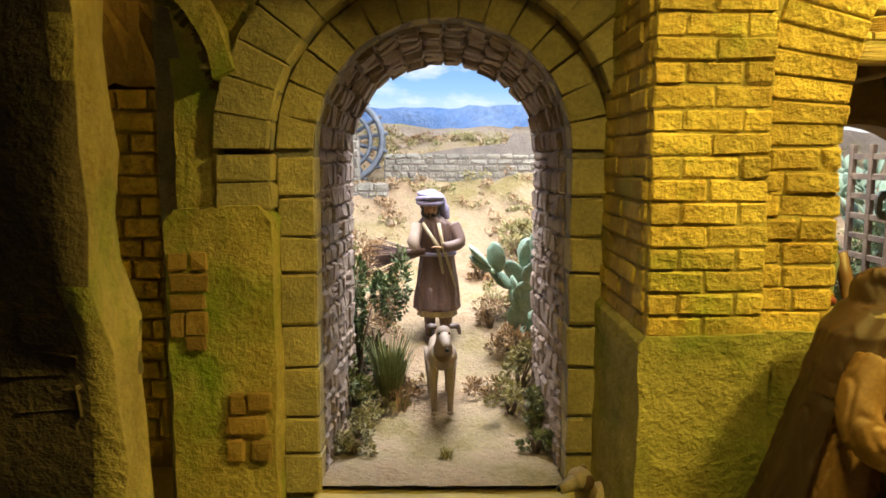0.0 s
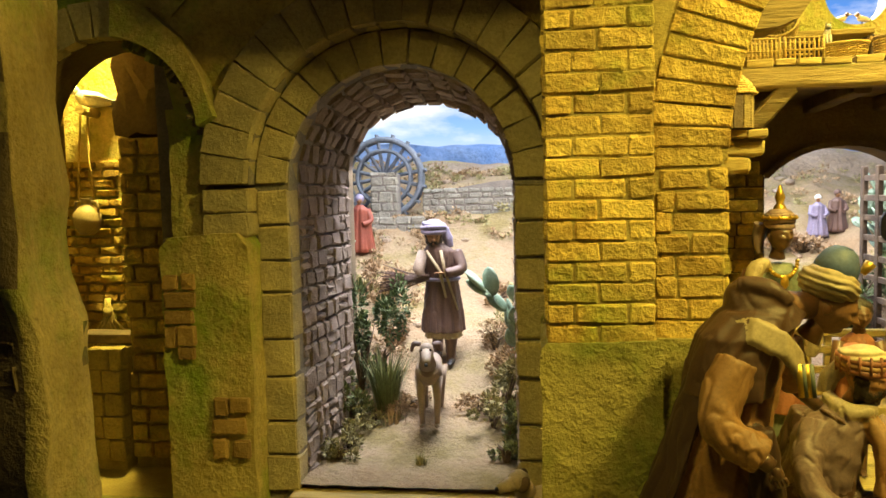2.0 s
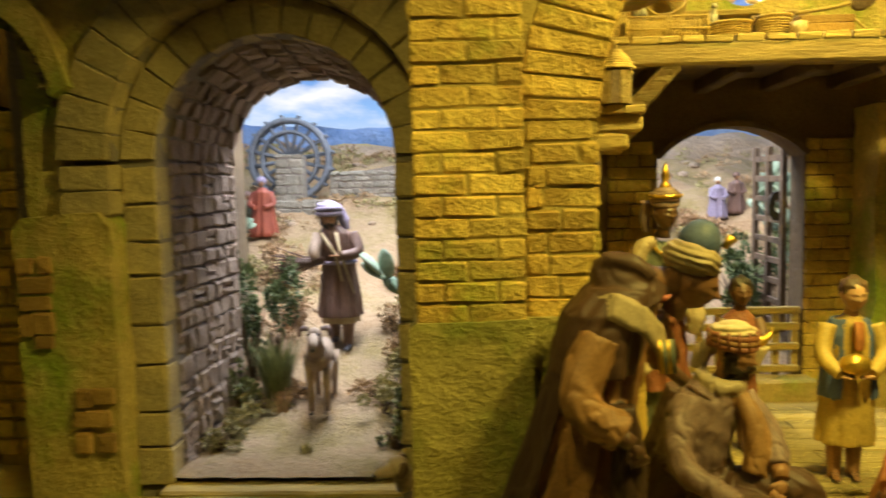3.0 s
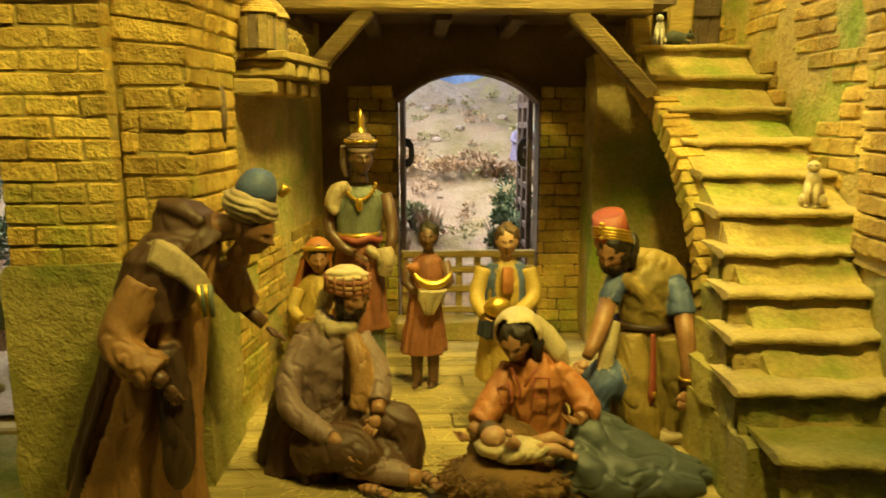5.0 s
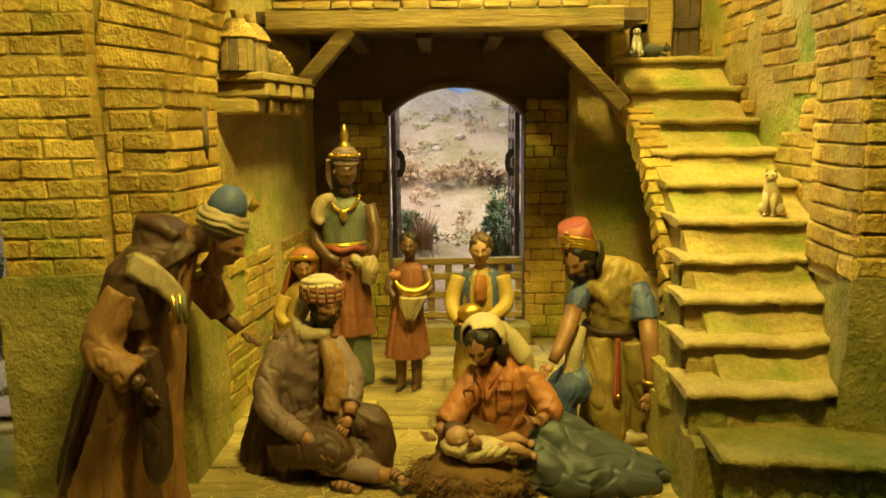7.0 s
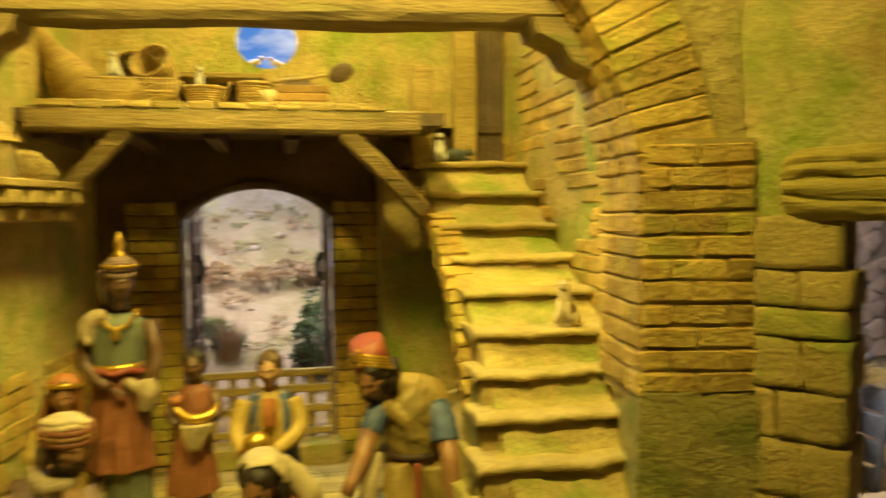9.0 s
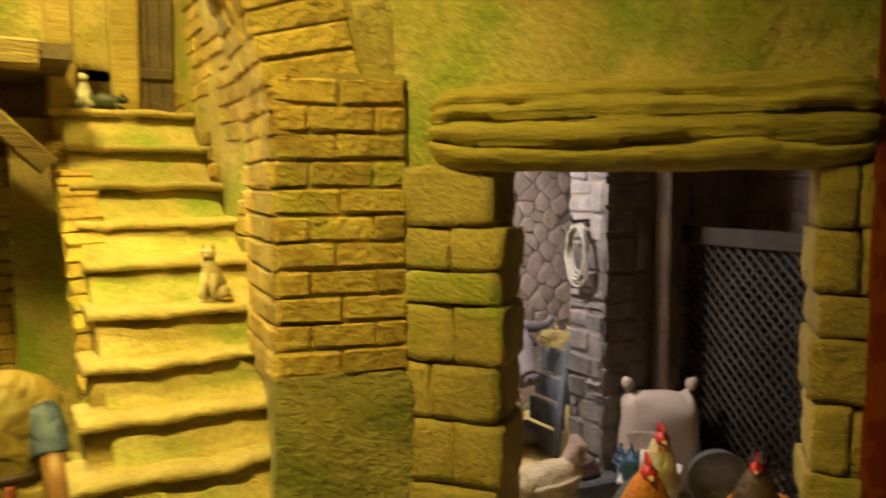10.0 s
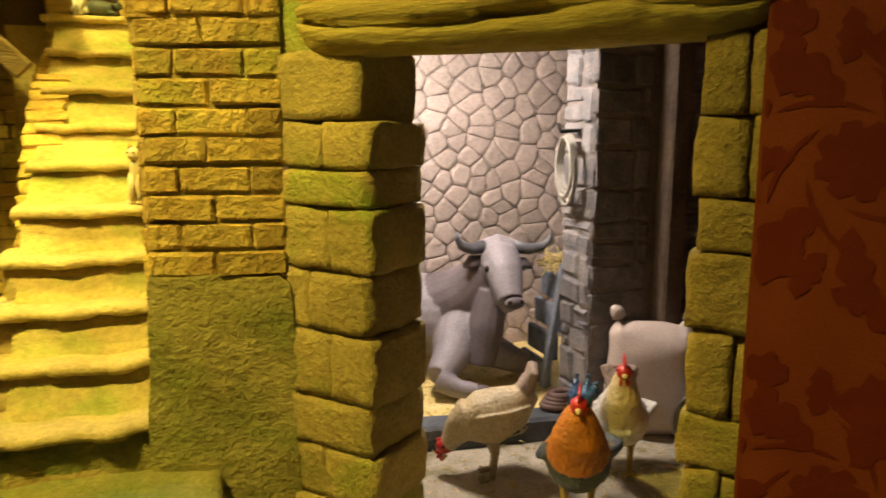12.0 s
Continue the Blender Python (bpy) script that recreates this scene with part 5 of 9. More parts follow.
def sandal(bm, p, yaw, s, skin):
    m = Matrix.Translation(p) @ Matrix.Rotation(radians(yaw), 4, "Z")
    blob(bm, (0, 0, 0.003), (0.40 * s, 1.05 * s, 0.10 * s), "deep", 2, m=m)
    blob(bm, (0, 0.1 * s, 0.30 * s), (0.34 * s, 0.85 * s, 0.28 * s), skin, 2, m=m)
    for k in range(4):
        limb(bm, [((-0.26 + 0.17 * k) * s, -0.6 * s, 0.22 * s), ((-0.28 + 0.18 * k) * s, -1.0 * s, 0.14 * s)], [0.11 * s, 0.09 * s], skin, 6, m=m)
    for y in (-0.35, 0.05, 0.45):
        loop_band(bm, (0, y * s, 0.24 * s), 0.37 * s, 0.30 * s, 0.05 * s, "deep", 90, m=m, n=14)


def folds_over(bm, pts, r, colour, n=3, spread=0.012, seed=0):
    """A few raised pleats that run along a line."""
    for k in range(n):
        o = Vector((spread * (k - (n - 1) / 2), 0.002 * math.sin(k + seed), 0))
        limb(bm, [Vector(p) + o for p in pts], [r * (0.4 + 0.6 * math.sin(math.pi * (i + 0.6) / (len(pts) + 0.2))) for i in range(len(pts))], colour, 8)


def fuse(bm, voxel=0.0023, crease=0.0022, grain=(44, 44, 13), seed=0.0, floor=None, everywhere=False):
    """Melts overlapping limbs into one carved surface with cloth creases; each colour stays where its limb lies."""
    me = bpy.data.meshes.new("carving")
    bmesh.ops.triangulate(bm, faces=bm.faces[:])
    bm.faces.ensure_lookup_table()
    tones = [f.material_index for f in bm.faces]
    tree = BVHTree.FromBMesh(bm)
    bm.to_mesh(me)
    bm.free()
    ob = bpy.data.objects.new("carving", me)
    scene.collection.objects.link(ob)
    melt = ob.modifiers.new("melt", "REMESH")
    melt.mode, melt.voxel_size = "VOXEL", voxel
    done = ob.evaluated_get(bpy.context.evaluated_depsgraph_get())
    out = bmesh.new()
    out.from_mesh(done.to_mesh())
    done.to_mesh_clear()
    bpy.data.objects.remove(ob)
    bpy.data.meshes.remove(me)
    for _ in range(3):
        bmesh.ops.smooth_vert(out, verts=out.verts[:], factor=0.5, use_axis_x=True, use_axis_y=True, use_axis_z=True)
    out.normal_update()
    cloth = [NAMES[i] not in SKINS for i in range(len(NAMES))]
    moves = []
    for v in out.verts:
        near = tree.find_nearest(v.co)
        tone = tones[near[2]]
        push = 0.0
        if everywhere or cloth[tone]:
            q = Vector((v.co.x * grain[0] + seed, v.co.y * grain[1], v.co.z * grain[2]))
            q += noise.noise_vector(v.co * 14) * 0.7
            n1, n2 = noise.noise(q), noise.noise(q * 1.7 + Vector((7, 3, 1)))
            push = crease * (0.5 - 1.8 * abs(n1) - 1.0 * math.exp(-(n1 / 0.085) ** 2) - 0.6 * math.exp(-(n2 / 0.075) ** 2))
        moves.append((v, v.normal.copy(), push))
    for v, nrm, push in moves:
        v.co += nrm * push
        if floor is not None:
            v.co.z = max(v.co.z, floor)
    for f in out.faces:
        f.material_index, f.smooth = tones[tree.find_nearest(f.calc_center_median())[2]], True
    return out


def turban(bm, c, r, colour, tilt=(0, 0, 0), wraps=8.0, band=None, squash=0.66):
    """A wound cloth: a flattened ball whose surface is ridged by slanting wraps."""
    b = bmesh.new()
    bmesh.ops.create_icosphere(b, subdivisions=5, radius=1.0)
    for v in b.verts:
        p = v.co
        side = 1 if p.x > 0 else -1
        h = p.z + 0.30 * p.x * side - 0.16 * p.y
        k = 1 + 0.085 * (abs(math.sin(h * wraps)) - 0.5) + 0.05 * noise.noise(p * 3)
        v.co = Vector((p.x * r * k, p.y * r * 1.06 * k, p.z * r * squash * k))
    b.transform(Matrix.Translation(c) @ Euler([radians(a) for a in tilt]).to_matrix().to_4x4())
    for f in b.faces:
        f.smooth = True
    add(bm, b, None, C[colour])


# -- stooping man in a hooded brown cloak
bm = bmesh.new()
drape(bm, [(0.396, 0.800, 0.004, 0.084, 0.058), (0.404, 0.800, 0.06, 0.074, 0.054), (0.418, 0.800, 0.12, 0.063, 0.050), (0.436, 0.800, 0.19, 0.053, 0.046), (0.452, 0.800, 0.25, 0.046, 0.044), (0.468, 0.800, 0.31, 0.042, 0.044), (0.486, 0.800, 0.350, 0.036, 0.040)], "robe", 9, 0.13, seed=1)
drape(bm, [(0.386, 0.800, 0.050, 0.062, 0.062), (0.400, 0.800, 0.12, 0.058, 0.058), (0.420, 0.800, 0.19, 0.052, 0.054), (0.436, 0.800, 0.25, 0.048, 0.052), (0.452, 0.800, 0.30, 0.046, 0.052)], "deep", 6, 0.07, 50, 236, 2, thick=0.010)
limb(bm, [(0.470, 0.745, 0.24), (0.476, 0.742, 0.17), (0.474, 0.744, 0.10), (0.470, 0.748, 0.07)], [0.014, 0.020, 0.018, 0.008], "deep", 12)
limb(bm, [(0.512, 0.826, 0.318), (0.528, 0.832, 0.285), (0.538, 0.836, 0.262)], [0.026, 0.022, 0.018], "robe", 14)
limb(bm, [(0.448, 0.756, 0.310), (0.424, 0.738, 0.262), (0.428, 0.728, 0.240), (0.452, 0.722, 0.224), (0.464, 0.720, 0.216)], [0.026, 0.024, 0.023, 0.022, 0.022], "robe", 14)
bm = fuse(bm, 0.0022, 0.0026, (34, 34, 5), 1.0, 0.0)
cape = bmesh.new()
drape(cape, [(0.446, 0.796, 0.268, 0.050, 0.058), (0.452, 0.796, 0.300, 0.051, 0.058), (0.462, 0.796, 0.335, 0.050, 0.055), (0.478, 0.798, 0.362, 0.042, 0.045), (0.496, 0.800, 0.380, 0.022, 0.026)], "brown", 7, 0.06, seed=3)
limb(cape, [(0.494, 0.800, 0.338), (0.478, 0.800, 0.366), (0.464, 0.800, 0.386), (0.458, 0.800, 0.396)], [0.046, 0.040, 0.026, 0.012], "brown", 18)
limb(cape, [(0.456, 0.790, 0.394), (0.486, 0.775, 0.390), (0.508, 0.770, 0.374)], [0.010, 0.012, 0.008], "brown", 12)
for k in range(4):
    limb(cape, [(0.446 - 0.002 * k, 0.772, 0.352 - 0.006 * k), (0.466 - 0.002 * k, 0.750 - 0.002 * k, 0.356 - 0.006 * k), (0.492, 0.742 - 0.002 * k, 0.344 - 0.007 * k), (0.510, 0.748, 0.322 - 0.008 * k), (0.517, 0.756, 0.304 - 0.008 * k)], [0.004, 0.006, 0.006, 0.006, 0.004], "beige", 14)
cape = fuse(cape, 0.0022, 0.0016, (22, 22, 6), 5.0)
add(bm, cape)
for k in range(4):
    limb(bm, [(0.508 + 0.004 * k, 0.742, 0.312), (0.511 + 0.004 * k, 0.739, 0.276)], [0.0034, 0.0034], "green" if k % 2 else "gold", 8)
limb(bm, [(0.500, 0.800, 0.366), (0.528, 0.797, 0.368), (0.552, 0.796, 0.370)], [0.021, 0.016, 0.015], "bronze")
sculpt_head(bm, (0.560, 0.794, 0.366), 0.0290, 66, 24, "bronze", None, None)
turban(bm, (0.557, 0.797, 0.392), 0.0325, "beige", (6, 22, 20), 9)
tube(bm, [(0.560, 0.797, 0.398), (0.567, 0.796, 0.416), (0.571, 0.796, 0.428), (0.573, 0.796, 0.434), (0.5735, 0.796, 0.4355)], [0.0255, 0.0235, 0.0175, 0.010, 0.002], 28, True, C["blue"])
limb(bm, [(0.592, 0.795, 0.404), (0.601, 0.795, 0.416)], [0.004, 0.007], "gold", 8)
limb(bm, [(0.460, 0.720, 0.217), (0.474, 0.718, 0.206)], [0.010, 0.009], "dark", 10)
sculpt_palm(bm, (0.480, 0.717, 0.198), (0.4, 0.1, -1), 0.017, "dark", (0, -1, 0), 1.2)
limb(bm, [(0.536, 0.836, 0.262), (0.560, 0.834, 0.240)], [0.009, 0.008], "dark", 10)
sculpt_palm(bm, (0.569, 0.833, 0.232), (1, -0.1, -0.6), 0.019, "dark", (0, 0.2, 1), 0.2)
sandal(bm, (0.458, 0.752, 0.004), 55, 0.026, "mid")
statue("stooping_king_statue", bm, (0.41, 0.80, 0), "painted stooping man, brown hooded cloak, pale turban, blue cap")

# -- standing dark king in green
bm = bmesh.new()
drape(bm, [(0.652, 1.306, 0.0, 0.040, 0.036), (0.650, 1.304, 0.07, 0.038, 0.034), (0.646, 1.30, 0.15, 0.036, 0.032)], "green", 8, 0.08)
drape(bm, [(0.640, 1.298, 0.105, 0.056, 0.046), (0.640, 1.298, 0.16, 0.050, 0.042), (0.640, 1.298, 0.23, 0.044, 0.036), (0.640, 1.298, 0.280, 0.036, 0.030)], "rust", 8, 0.08, seed=3)
drape(bm, [(0.640, 1.298, 0.272, 0.039, 0.032), (0.641, 1.298, 0.305, 0.043, 0.034), (0.643, 1.298, 0.335, 0.047, 0.033), (0.645, 1.298, 0.354, 0.043, 0.029), (0.648, 1.298, 0.370, 0.020, 0.018)], "green", 7, 0.02, seed=2)
limb(bm, [(0.628, 1.275, 0.372), (0.606, 1.276, 0.362), (0.597, 1.272, 0.340), (0.604, 1.264, 0.322)], [0.010, 0.015, 0.014, 0.006], "beige", 12)
limb(bm, [(0.690, 1.262, 0.262), (0.694, 1.260, 0.238), (0.688, 1.262, 0.21)], [0.013, 0.018, 0.013], "beige", 12)
limb(bm, [(0.660, 1.262, 0.262), (0.676, 1.258, 0.250), (0.690, 1.262, 0.25)], [0.009, 0.010, 0.009], "beige", 12)
bm = fuse(bm, 0.0023, 0.0020, (40, 40, 12), 2.0, 0.0)
loop_band(bm, (0.640, 1.298, 0.283), 0.038, 0.033, 0.0055, "gold", 3)
loop_band(bm, (0.640, 1.296, 0.273), 0.040, 0.036, 0.006, "red", -4, rough=0.003)
limb(bm, [(0.600, 1.298, 0.358), (0.588, 1.294, 0.318), (0.590, 1.284, 0.286), (0.616, 1.258, 0.262), (0.638, 1.248, 0.254)], [0.012, 0.014, 0.0105, 0.0095, 0.0075], "dark", 16)
limb(bm, [(0.690, 1.298, 0.356), (0.702, 1.294, 0.310), (0.704, 1.284, 0.278), (0.698, 1.266, 0.252)], [0.013, 0.0125, 0.011, 0.009], "dark", 16)
sculpt_palm(bm, (0.646, 1.244, 0.250), (1, -0.1, -0.4), 0.017, "dark")
m = sculpt_head(bm, (0.649, 1.292, 0.420), 0.028, 16, 2, "dark")
for k, (z, r) in enumerate(((0.437, 0.0200), (0.443, 0.0215), (0.449, 0.0205), (0.455, 0.0165))):
    loop_band(bm, (0.649, 1.295, z), r, r * 1.16, 0.0054, "mauve", 8 * (-1) ** k, 6 + 6 * (-1) ** k)
turban(bm, (0.649, 1.296, 0.450), 0.0255, "mauve", (0, 0, 10), 8)
loop_band(bm, (0.649, 1.294, 0.450), 0.0262, 0.030, 0.0030, "gold")
for k in range(10):
    a = 2 * math.pi * k / 10
    blob(bm, (0.649 + 0.0275 * math.cos(a), 1.294 + 0.031 * math.sin(a), 0.451), 0.0042, "gold", 1)
limb(bm, [(0.649, 1.294, 0.460), (0.649, 1.294, 0.470), (0.649, 1.294, 0.476), (0.649, 1.294, 0.486), (0.649, 1.294, 0.508)], [0.013, 0.010, 0.006, 0.009, 0.002], "gold", 10)
limb(bm, [(0.622, 1.312, 0.44), (0.618, 1.318, 0.41), (0.622, 1.318, 0.385)], [0.012, 0.010, 0.006], "mauve", 8)
for k in range(17):
    a = radians(200 + 140 * k / 16)
    blob(bm, (0.647 + 0.030 * math.cos(a), 1.292 + 0.036 * math.sin(a) * 0.9, 0.388 + 0.040 * (math.sin(a))), 0.0042, "gold", 1)
blob(bm, (0.647, 1.257, 0.340), (0.007, 0.004, 0.013), "gold", 2)
statue("standing_king_statue", bm, (0.65, 1.30, 0), "painted dark king in green tunic with gold crown")

# -- girl in an orange headscarf
bm = bmesh.new()
drape(bm, [(0.558, 1.222, 0.0, 0.044, 0.036), (0.558, 1.222, 0.09, 0.040, 0.032), (0.562, 1.222, 0.16, 0.036, 0.030), (0.570, 1.220, 0.205, 0.030, 0.026), (0.575, 1.218, 0.225, 0.014, 0.014)], "yellow", 8, 0.08)
bm = fuse(bm, 0.0023, 0.0018, seed=3.0, floor=0.0)
sculpt_head(bm, (0.578, 1.208, 0.252), 0.024, 10, 8, "mid", "hair")
blob(bm, (0.577, 1.218, 0.262), (0.026, 0.026, 0.027), "orange", 3)
drape(bm, [(0.562, 1.226, 0.175, 0.040, 0.026), (0.568, 1.224, 0.215, 0.032, 0.024), (0.574, 1.220, 0.255, 0.026, 0.022)], "orange", 5, 0.06, -20, 220, 1, thick=0.005)
loop_band(bm, (0.578, 1.212, 0.268), 0.0245, 0.025, 0.0045, "gold", -12)
limb(bm, [(0.545, 1.20, 0.20), (0.535, 1.185, 0.17), (0.552, 1.170, 0.155)], [0.012, 0.011, 0.008], "yellow")
limb(bm, [(0.590, 1.19, 0.20), (0.598, 1.178, 0.175), (0.582, 1.168, 0.165)], [0.012, 0.010, 0.008], "cream")
sculpt_palm(bm, (0.566, 1.164, 0.158), (1, 0, 0.2), 0.013, "mid")
statue("girl_statue", bm, (0.558, 1.222, 0), "painted girl in orange headscarf and yellow dress")

# -- dark boy with a gold dish
bm = bmesh.new()
for x in (0.748, 0.778):
    limb(bm, [(x, 1.262, 0.0), (x, 1.266, 0.05), (x, 1.262, 0.10)], [0.009, 0.012, 0.013], "dark")
    sandal(bm, (x - 0.003, 1.248, 0.003), -12, 0.017, "dark")
drape(bm, [(0.760, 1.26, 0.066, 0.042, 0.034), (0.762, 1.26, 0.12, 0.035, 0.029), (0.764, 1.26, 0.17, 0.029, 0.024), (0.766, 1.26, 0.215, 0.033, 0.024), (0.768, 1.26, 0.240, 0.026, 0.020), (0.769, 1.26, 0.252, 0.011, 0.011)], "rust", 9, 0.09, seed=1)
bm = fuse(bm, 0.0023, 0.0018, seed=4.0, floor=0.0)
sculpt_head(bm, (0.769, 1.252, 0.283), 0.0235, -4, 4, "dark", "hair")
for sx, ex in ((-1, 0.728), (1, 0.808)):
    limb(bm, [(0.768 + sx * 0.030, 1.258, 0.236), (ex, 1.25, 0.200), (0.768 + sx * 0.024, 1.222, 0.190)], [0.011, 0.009, 0.007], "dark")
limb(bm, [(0.745, 1.222, 0.225), (0.742, 1.222, 0.238)], [0.010, 0.012], "orange", 8)
dish = [(0.776 + 0.034 * math.cos(a), 1.206 + 0.010 * math.cos(a) ** 2, 0.234 + 0.030 * math.sin(a)) for a in (radians(192 + 156 * k / 24) for k in range(25))]
limb(bm, dish, [0.0012 + 0.0075 * math.sin(math.pi * k / 24) for k in range(25)], "gold", 14)
drape(bm, [(0.770, 1.214, 0.150, 0.008, 0.008), (0.772, 1.212, 0.178, 0.022, 0.014), (0.776, 1.210, 0.196, 0.026, 0.016)], "cream", 6, 0.14)
statue("dark_boy_statue", bm, (0.762, 1.262, 0), "painted dark boy in orange tunic offering a gold dish")

# -- boy in a blue waistcoat
bm = bmesh.new()
for x in (0.876, 0.906):
    limb(bm, [(x, 1.132, 0.0), (x, 1.134, 0.04), (x, 1.132, 0.09)], [0.009, 0.012, 0.013], "mid")
    sandal(bm, (x - 0.004, 1.116, 0.003), -15, 0.017, "mid")
drape(bm, [(0.892, 1.132, 0.060, 0.044, 0.036), (0.893, 1.132, 0.12, 0.039, 0.032), (0.894, 1.132, 0.185, 0.034, 0.027), (0.895, 1.132, 0.225, 0.034, 0.026), (0.895, 1.132, 0.250, 0.026, 0.022), (0.895, 1.130, 0.266, 0.011, 0.011)], "yellow", 8, 0.07, seed=4)
drape(bm, [(0.894, 1.134, 0.135, 0.045, 0.038), (0.895, 1.134, 0.19, 0.039, 0.032), (0.895, 1.134, 0.235, 0.039, 0.030), (0.895, 1.134, 0.258, 0.028, 0.024)], "blue", 6, 0.05, -58, 238, 2, thick=0.005)
bm = fuse(bm, 0.0023, 0.0016, seed=5.0, floor=0.0)
limb(bm, [(0.895, 1.106, 0.255), (0.895, 1.100, 0.235), (0.895, 1.099, 0.215)], [0.012, 0.014, 0.012], "orange", 10, 0.5)
sculpt_head(bm, (0.895, 1.120, 0.296), 0.0245, -6, 6, "light", "brownhair")
for sx, ex in ((-1, 0.846), (1, 0.938)):
    limb(bm, [(0.895 + sx * 0.036, 1.128, 0.248), (ex, 1.110, 0.205), (0.895 + sx * 0.022 - 0.016, 1.076, 0.182)], [0.014, 0.013, 0.010], "yellow")
    sculpt_palm(bm, (0.879 + sx * 0.018, 1.070, 0.180), (-sx, -0.1, 0), 0.013, "light")
blob(bm, (0.876, 1.072, 0.198), (0.022, 0.018, 0.017), "gold", 3, 0.12)
statue("boy_statue", bm, (0.893, 1.132, 0), "painted boy in blue waistcoat carrying a golden loaf")

# -- seated bearded man
bm = bmesh.new()
drape(bm, [(0.606, 0.958, 0.0, 0.084, 0.072), (0.604, 0.962, 0.035, 0.078, 0.066), (0.602, 0.966, 0.075, 0.066, 0.056), (0.604, 0.968, 0.11, 0.052, 0.046)], "brown", 8, 0.09, seed=2)
limb(bm, [(0.600, 0.968, 0.06), (0.604, 0.962, 0.11), (0.616, 0.956, 0.160), (0.630, 0.950, 0.192), (0.638, 0.946, 0.210)], [0.056, 0.050, 0.047, 0.036, 0.020], "mauve", 18)
limb(bm, [(0.596, 0.942, 0.186), (0.574, 0.915, 0.142), (0.578, 0.892, 0.108), (0.606, 0.872, 0.092), (0.634, 0.860, 0.078)], [0.021, 0.020, 0.018, 0.016, 0.013], "mauve", 16)
limb(bm, [(0.664, 0.948, 0.188), (0.690, 0.932, 0.152), (0.698, 0.910, 0.126), (0.697, 0.895, 0.112)], [0.020, 0.019, 0.016, 0.014], "mauve", 16)
limb(bm, [(0.590, 0.976, 0.196), (0.578, 0.984, 0.130), (0.560, 0.984, 0.070), (0.548, 0.975, 0.018)], [0.018, 0.026, 0.032, 0.030], "brown", 16)
limb(bm, [(0.650, 0.934, 0.206), (0.668, 0.918, 0.170), (0.674, 0.908, 0.130), (0.668, 0.905, 0.10)], [0.010, 0.015, 0.017, 0.016], "tan", 14)
limb(bm, [(0.630, 0.945, 0.050), (0.680, 0.920, 0.072), (0.722, 0.905, 0.080), (0.736, 0.900, 0.060), (0.730, 0.895, 0.018)], [0.036, 0.034, 0.026, 0.024, 0.026], "brown", 18)
limb(bm, [(0.596, 0.905, 0.040), (0.636, 0.880, 0.056), (0.672, 0.868, 0.052), (0.684, 0.866, 0.030)], [0.036, 0.034, 0.028, 0.020], "brown", 18)
limb(bm, [(0.650, 0.905, 0.035), (0.700, 0.890, 0.030), (0.728, 0.884, 0.014)], [0.034, 0.034, 0.022], "brown", 18)
limb(bm, [(0.660, 0.872, 0.040), (0.700, 0.862, 0.030), (0.738, 0.857, 0.022)], [0.024, 0.019, 0.013], "mauve", 14)
limb(bm, [(0.612, 0.958, 0.220), (0.626, 0.930, 0.208), (0.652, 0.928, 0.208), (0.664, 0.945, 0.214)], [0.010, 0.012, 0.012, 0.009], "beige", 14)
limb(bm, [(0.640, 0.966, 0.262), (0.622, 0.972, 0.244), (0.614, 0.968, 0.222)], [0.012, 0.013, 0.010], "beige", 12)
bm = fuse(bm, 0.0022, 0.0024, (30, 44, 12), 6.0, 0.0)
sculpt_head(bm, (0.656, 0.940, 0.252), 0.0295, 36, 14, "mid", None, "hair")
turban(bm, (0.652, 0.946, 0.274), 0.0305, "cream", (-8, 8, 30), 7, squash=0.62)
for k, z in enumerate((0.262, 0.269, 0.276)):
    loop_band(bm, (0.653, 0.945, z), 0.0285, 0.0300, 0.0042, "rust" if k != 1 else "tan", 8, 36)
for k in range(9):
    a = radians(170 + 24 * k)
    limb(bm, [(0.653 + 0.0315 * math.cos(a), 0.945 + 0.0325 * math.sin(a), 0.258), (0.653 + 0.0315 * math.cos(a), 0.945 + 0.0325 * math.sin(a), 0.282)], [0.0020, 0.0018], "rust", 6)
limb(bm, [(0.630, 0.862, 0.079), (0.652, 0.856, 0.069)], [0.0105, 0.0095], "mid", 14)
sculpt_palm(bm, (0.662, 0.852, 0.063), (0.85, -0.2, -0.5), 0.020, "mid", (0, -0.5, 1))
limb(bm, [(0.697, 0.898, 0.114), (0.695, 0.884, 0.100)], [0.0105, 0.0095], "mid", 14)
sculpt_palm(bm, (0.692, 0.876, 0.092), (-0.5, -0.3, -0.8), 0.020, "mid", (0, -1, 0.2))
limb(bm, [(0.732, 0.858, 0.023), (0.754, 0.854, 0.020)], [0.012, 0.011], "mid", 14)
sandal(bm, (0.764, 0.846, 0.018), 35, 0.024, "mid")
sandal(bm, (0.690, 0.848, 0.003), 70, 0.024, "mid")
statue("seated_man_statue", bm, (0.61, 0.965, 0), "painted bearded man seated cross-legged in brown and mauve robes")

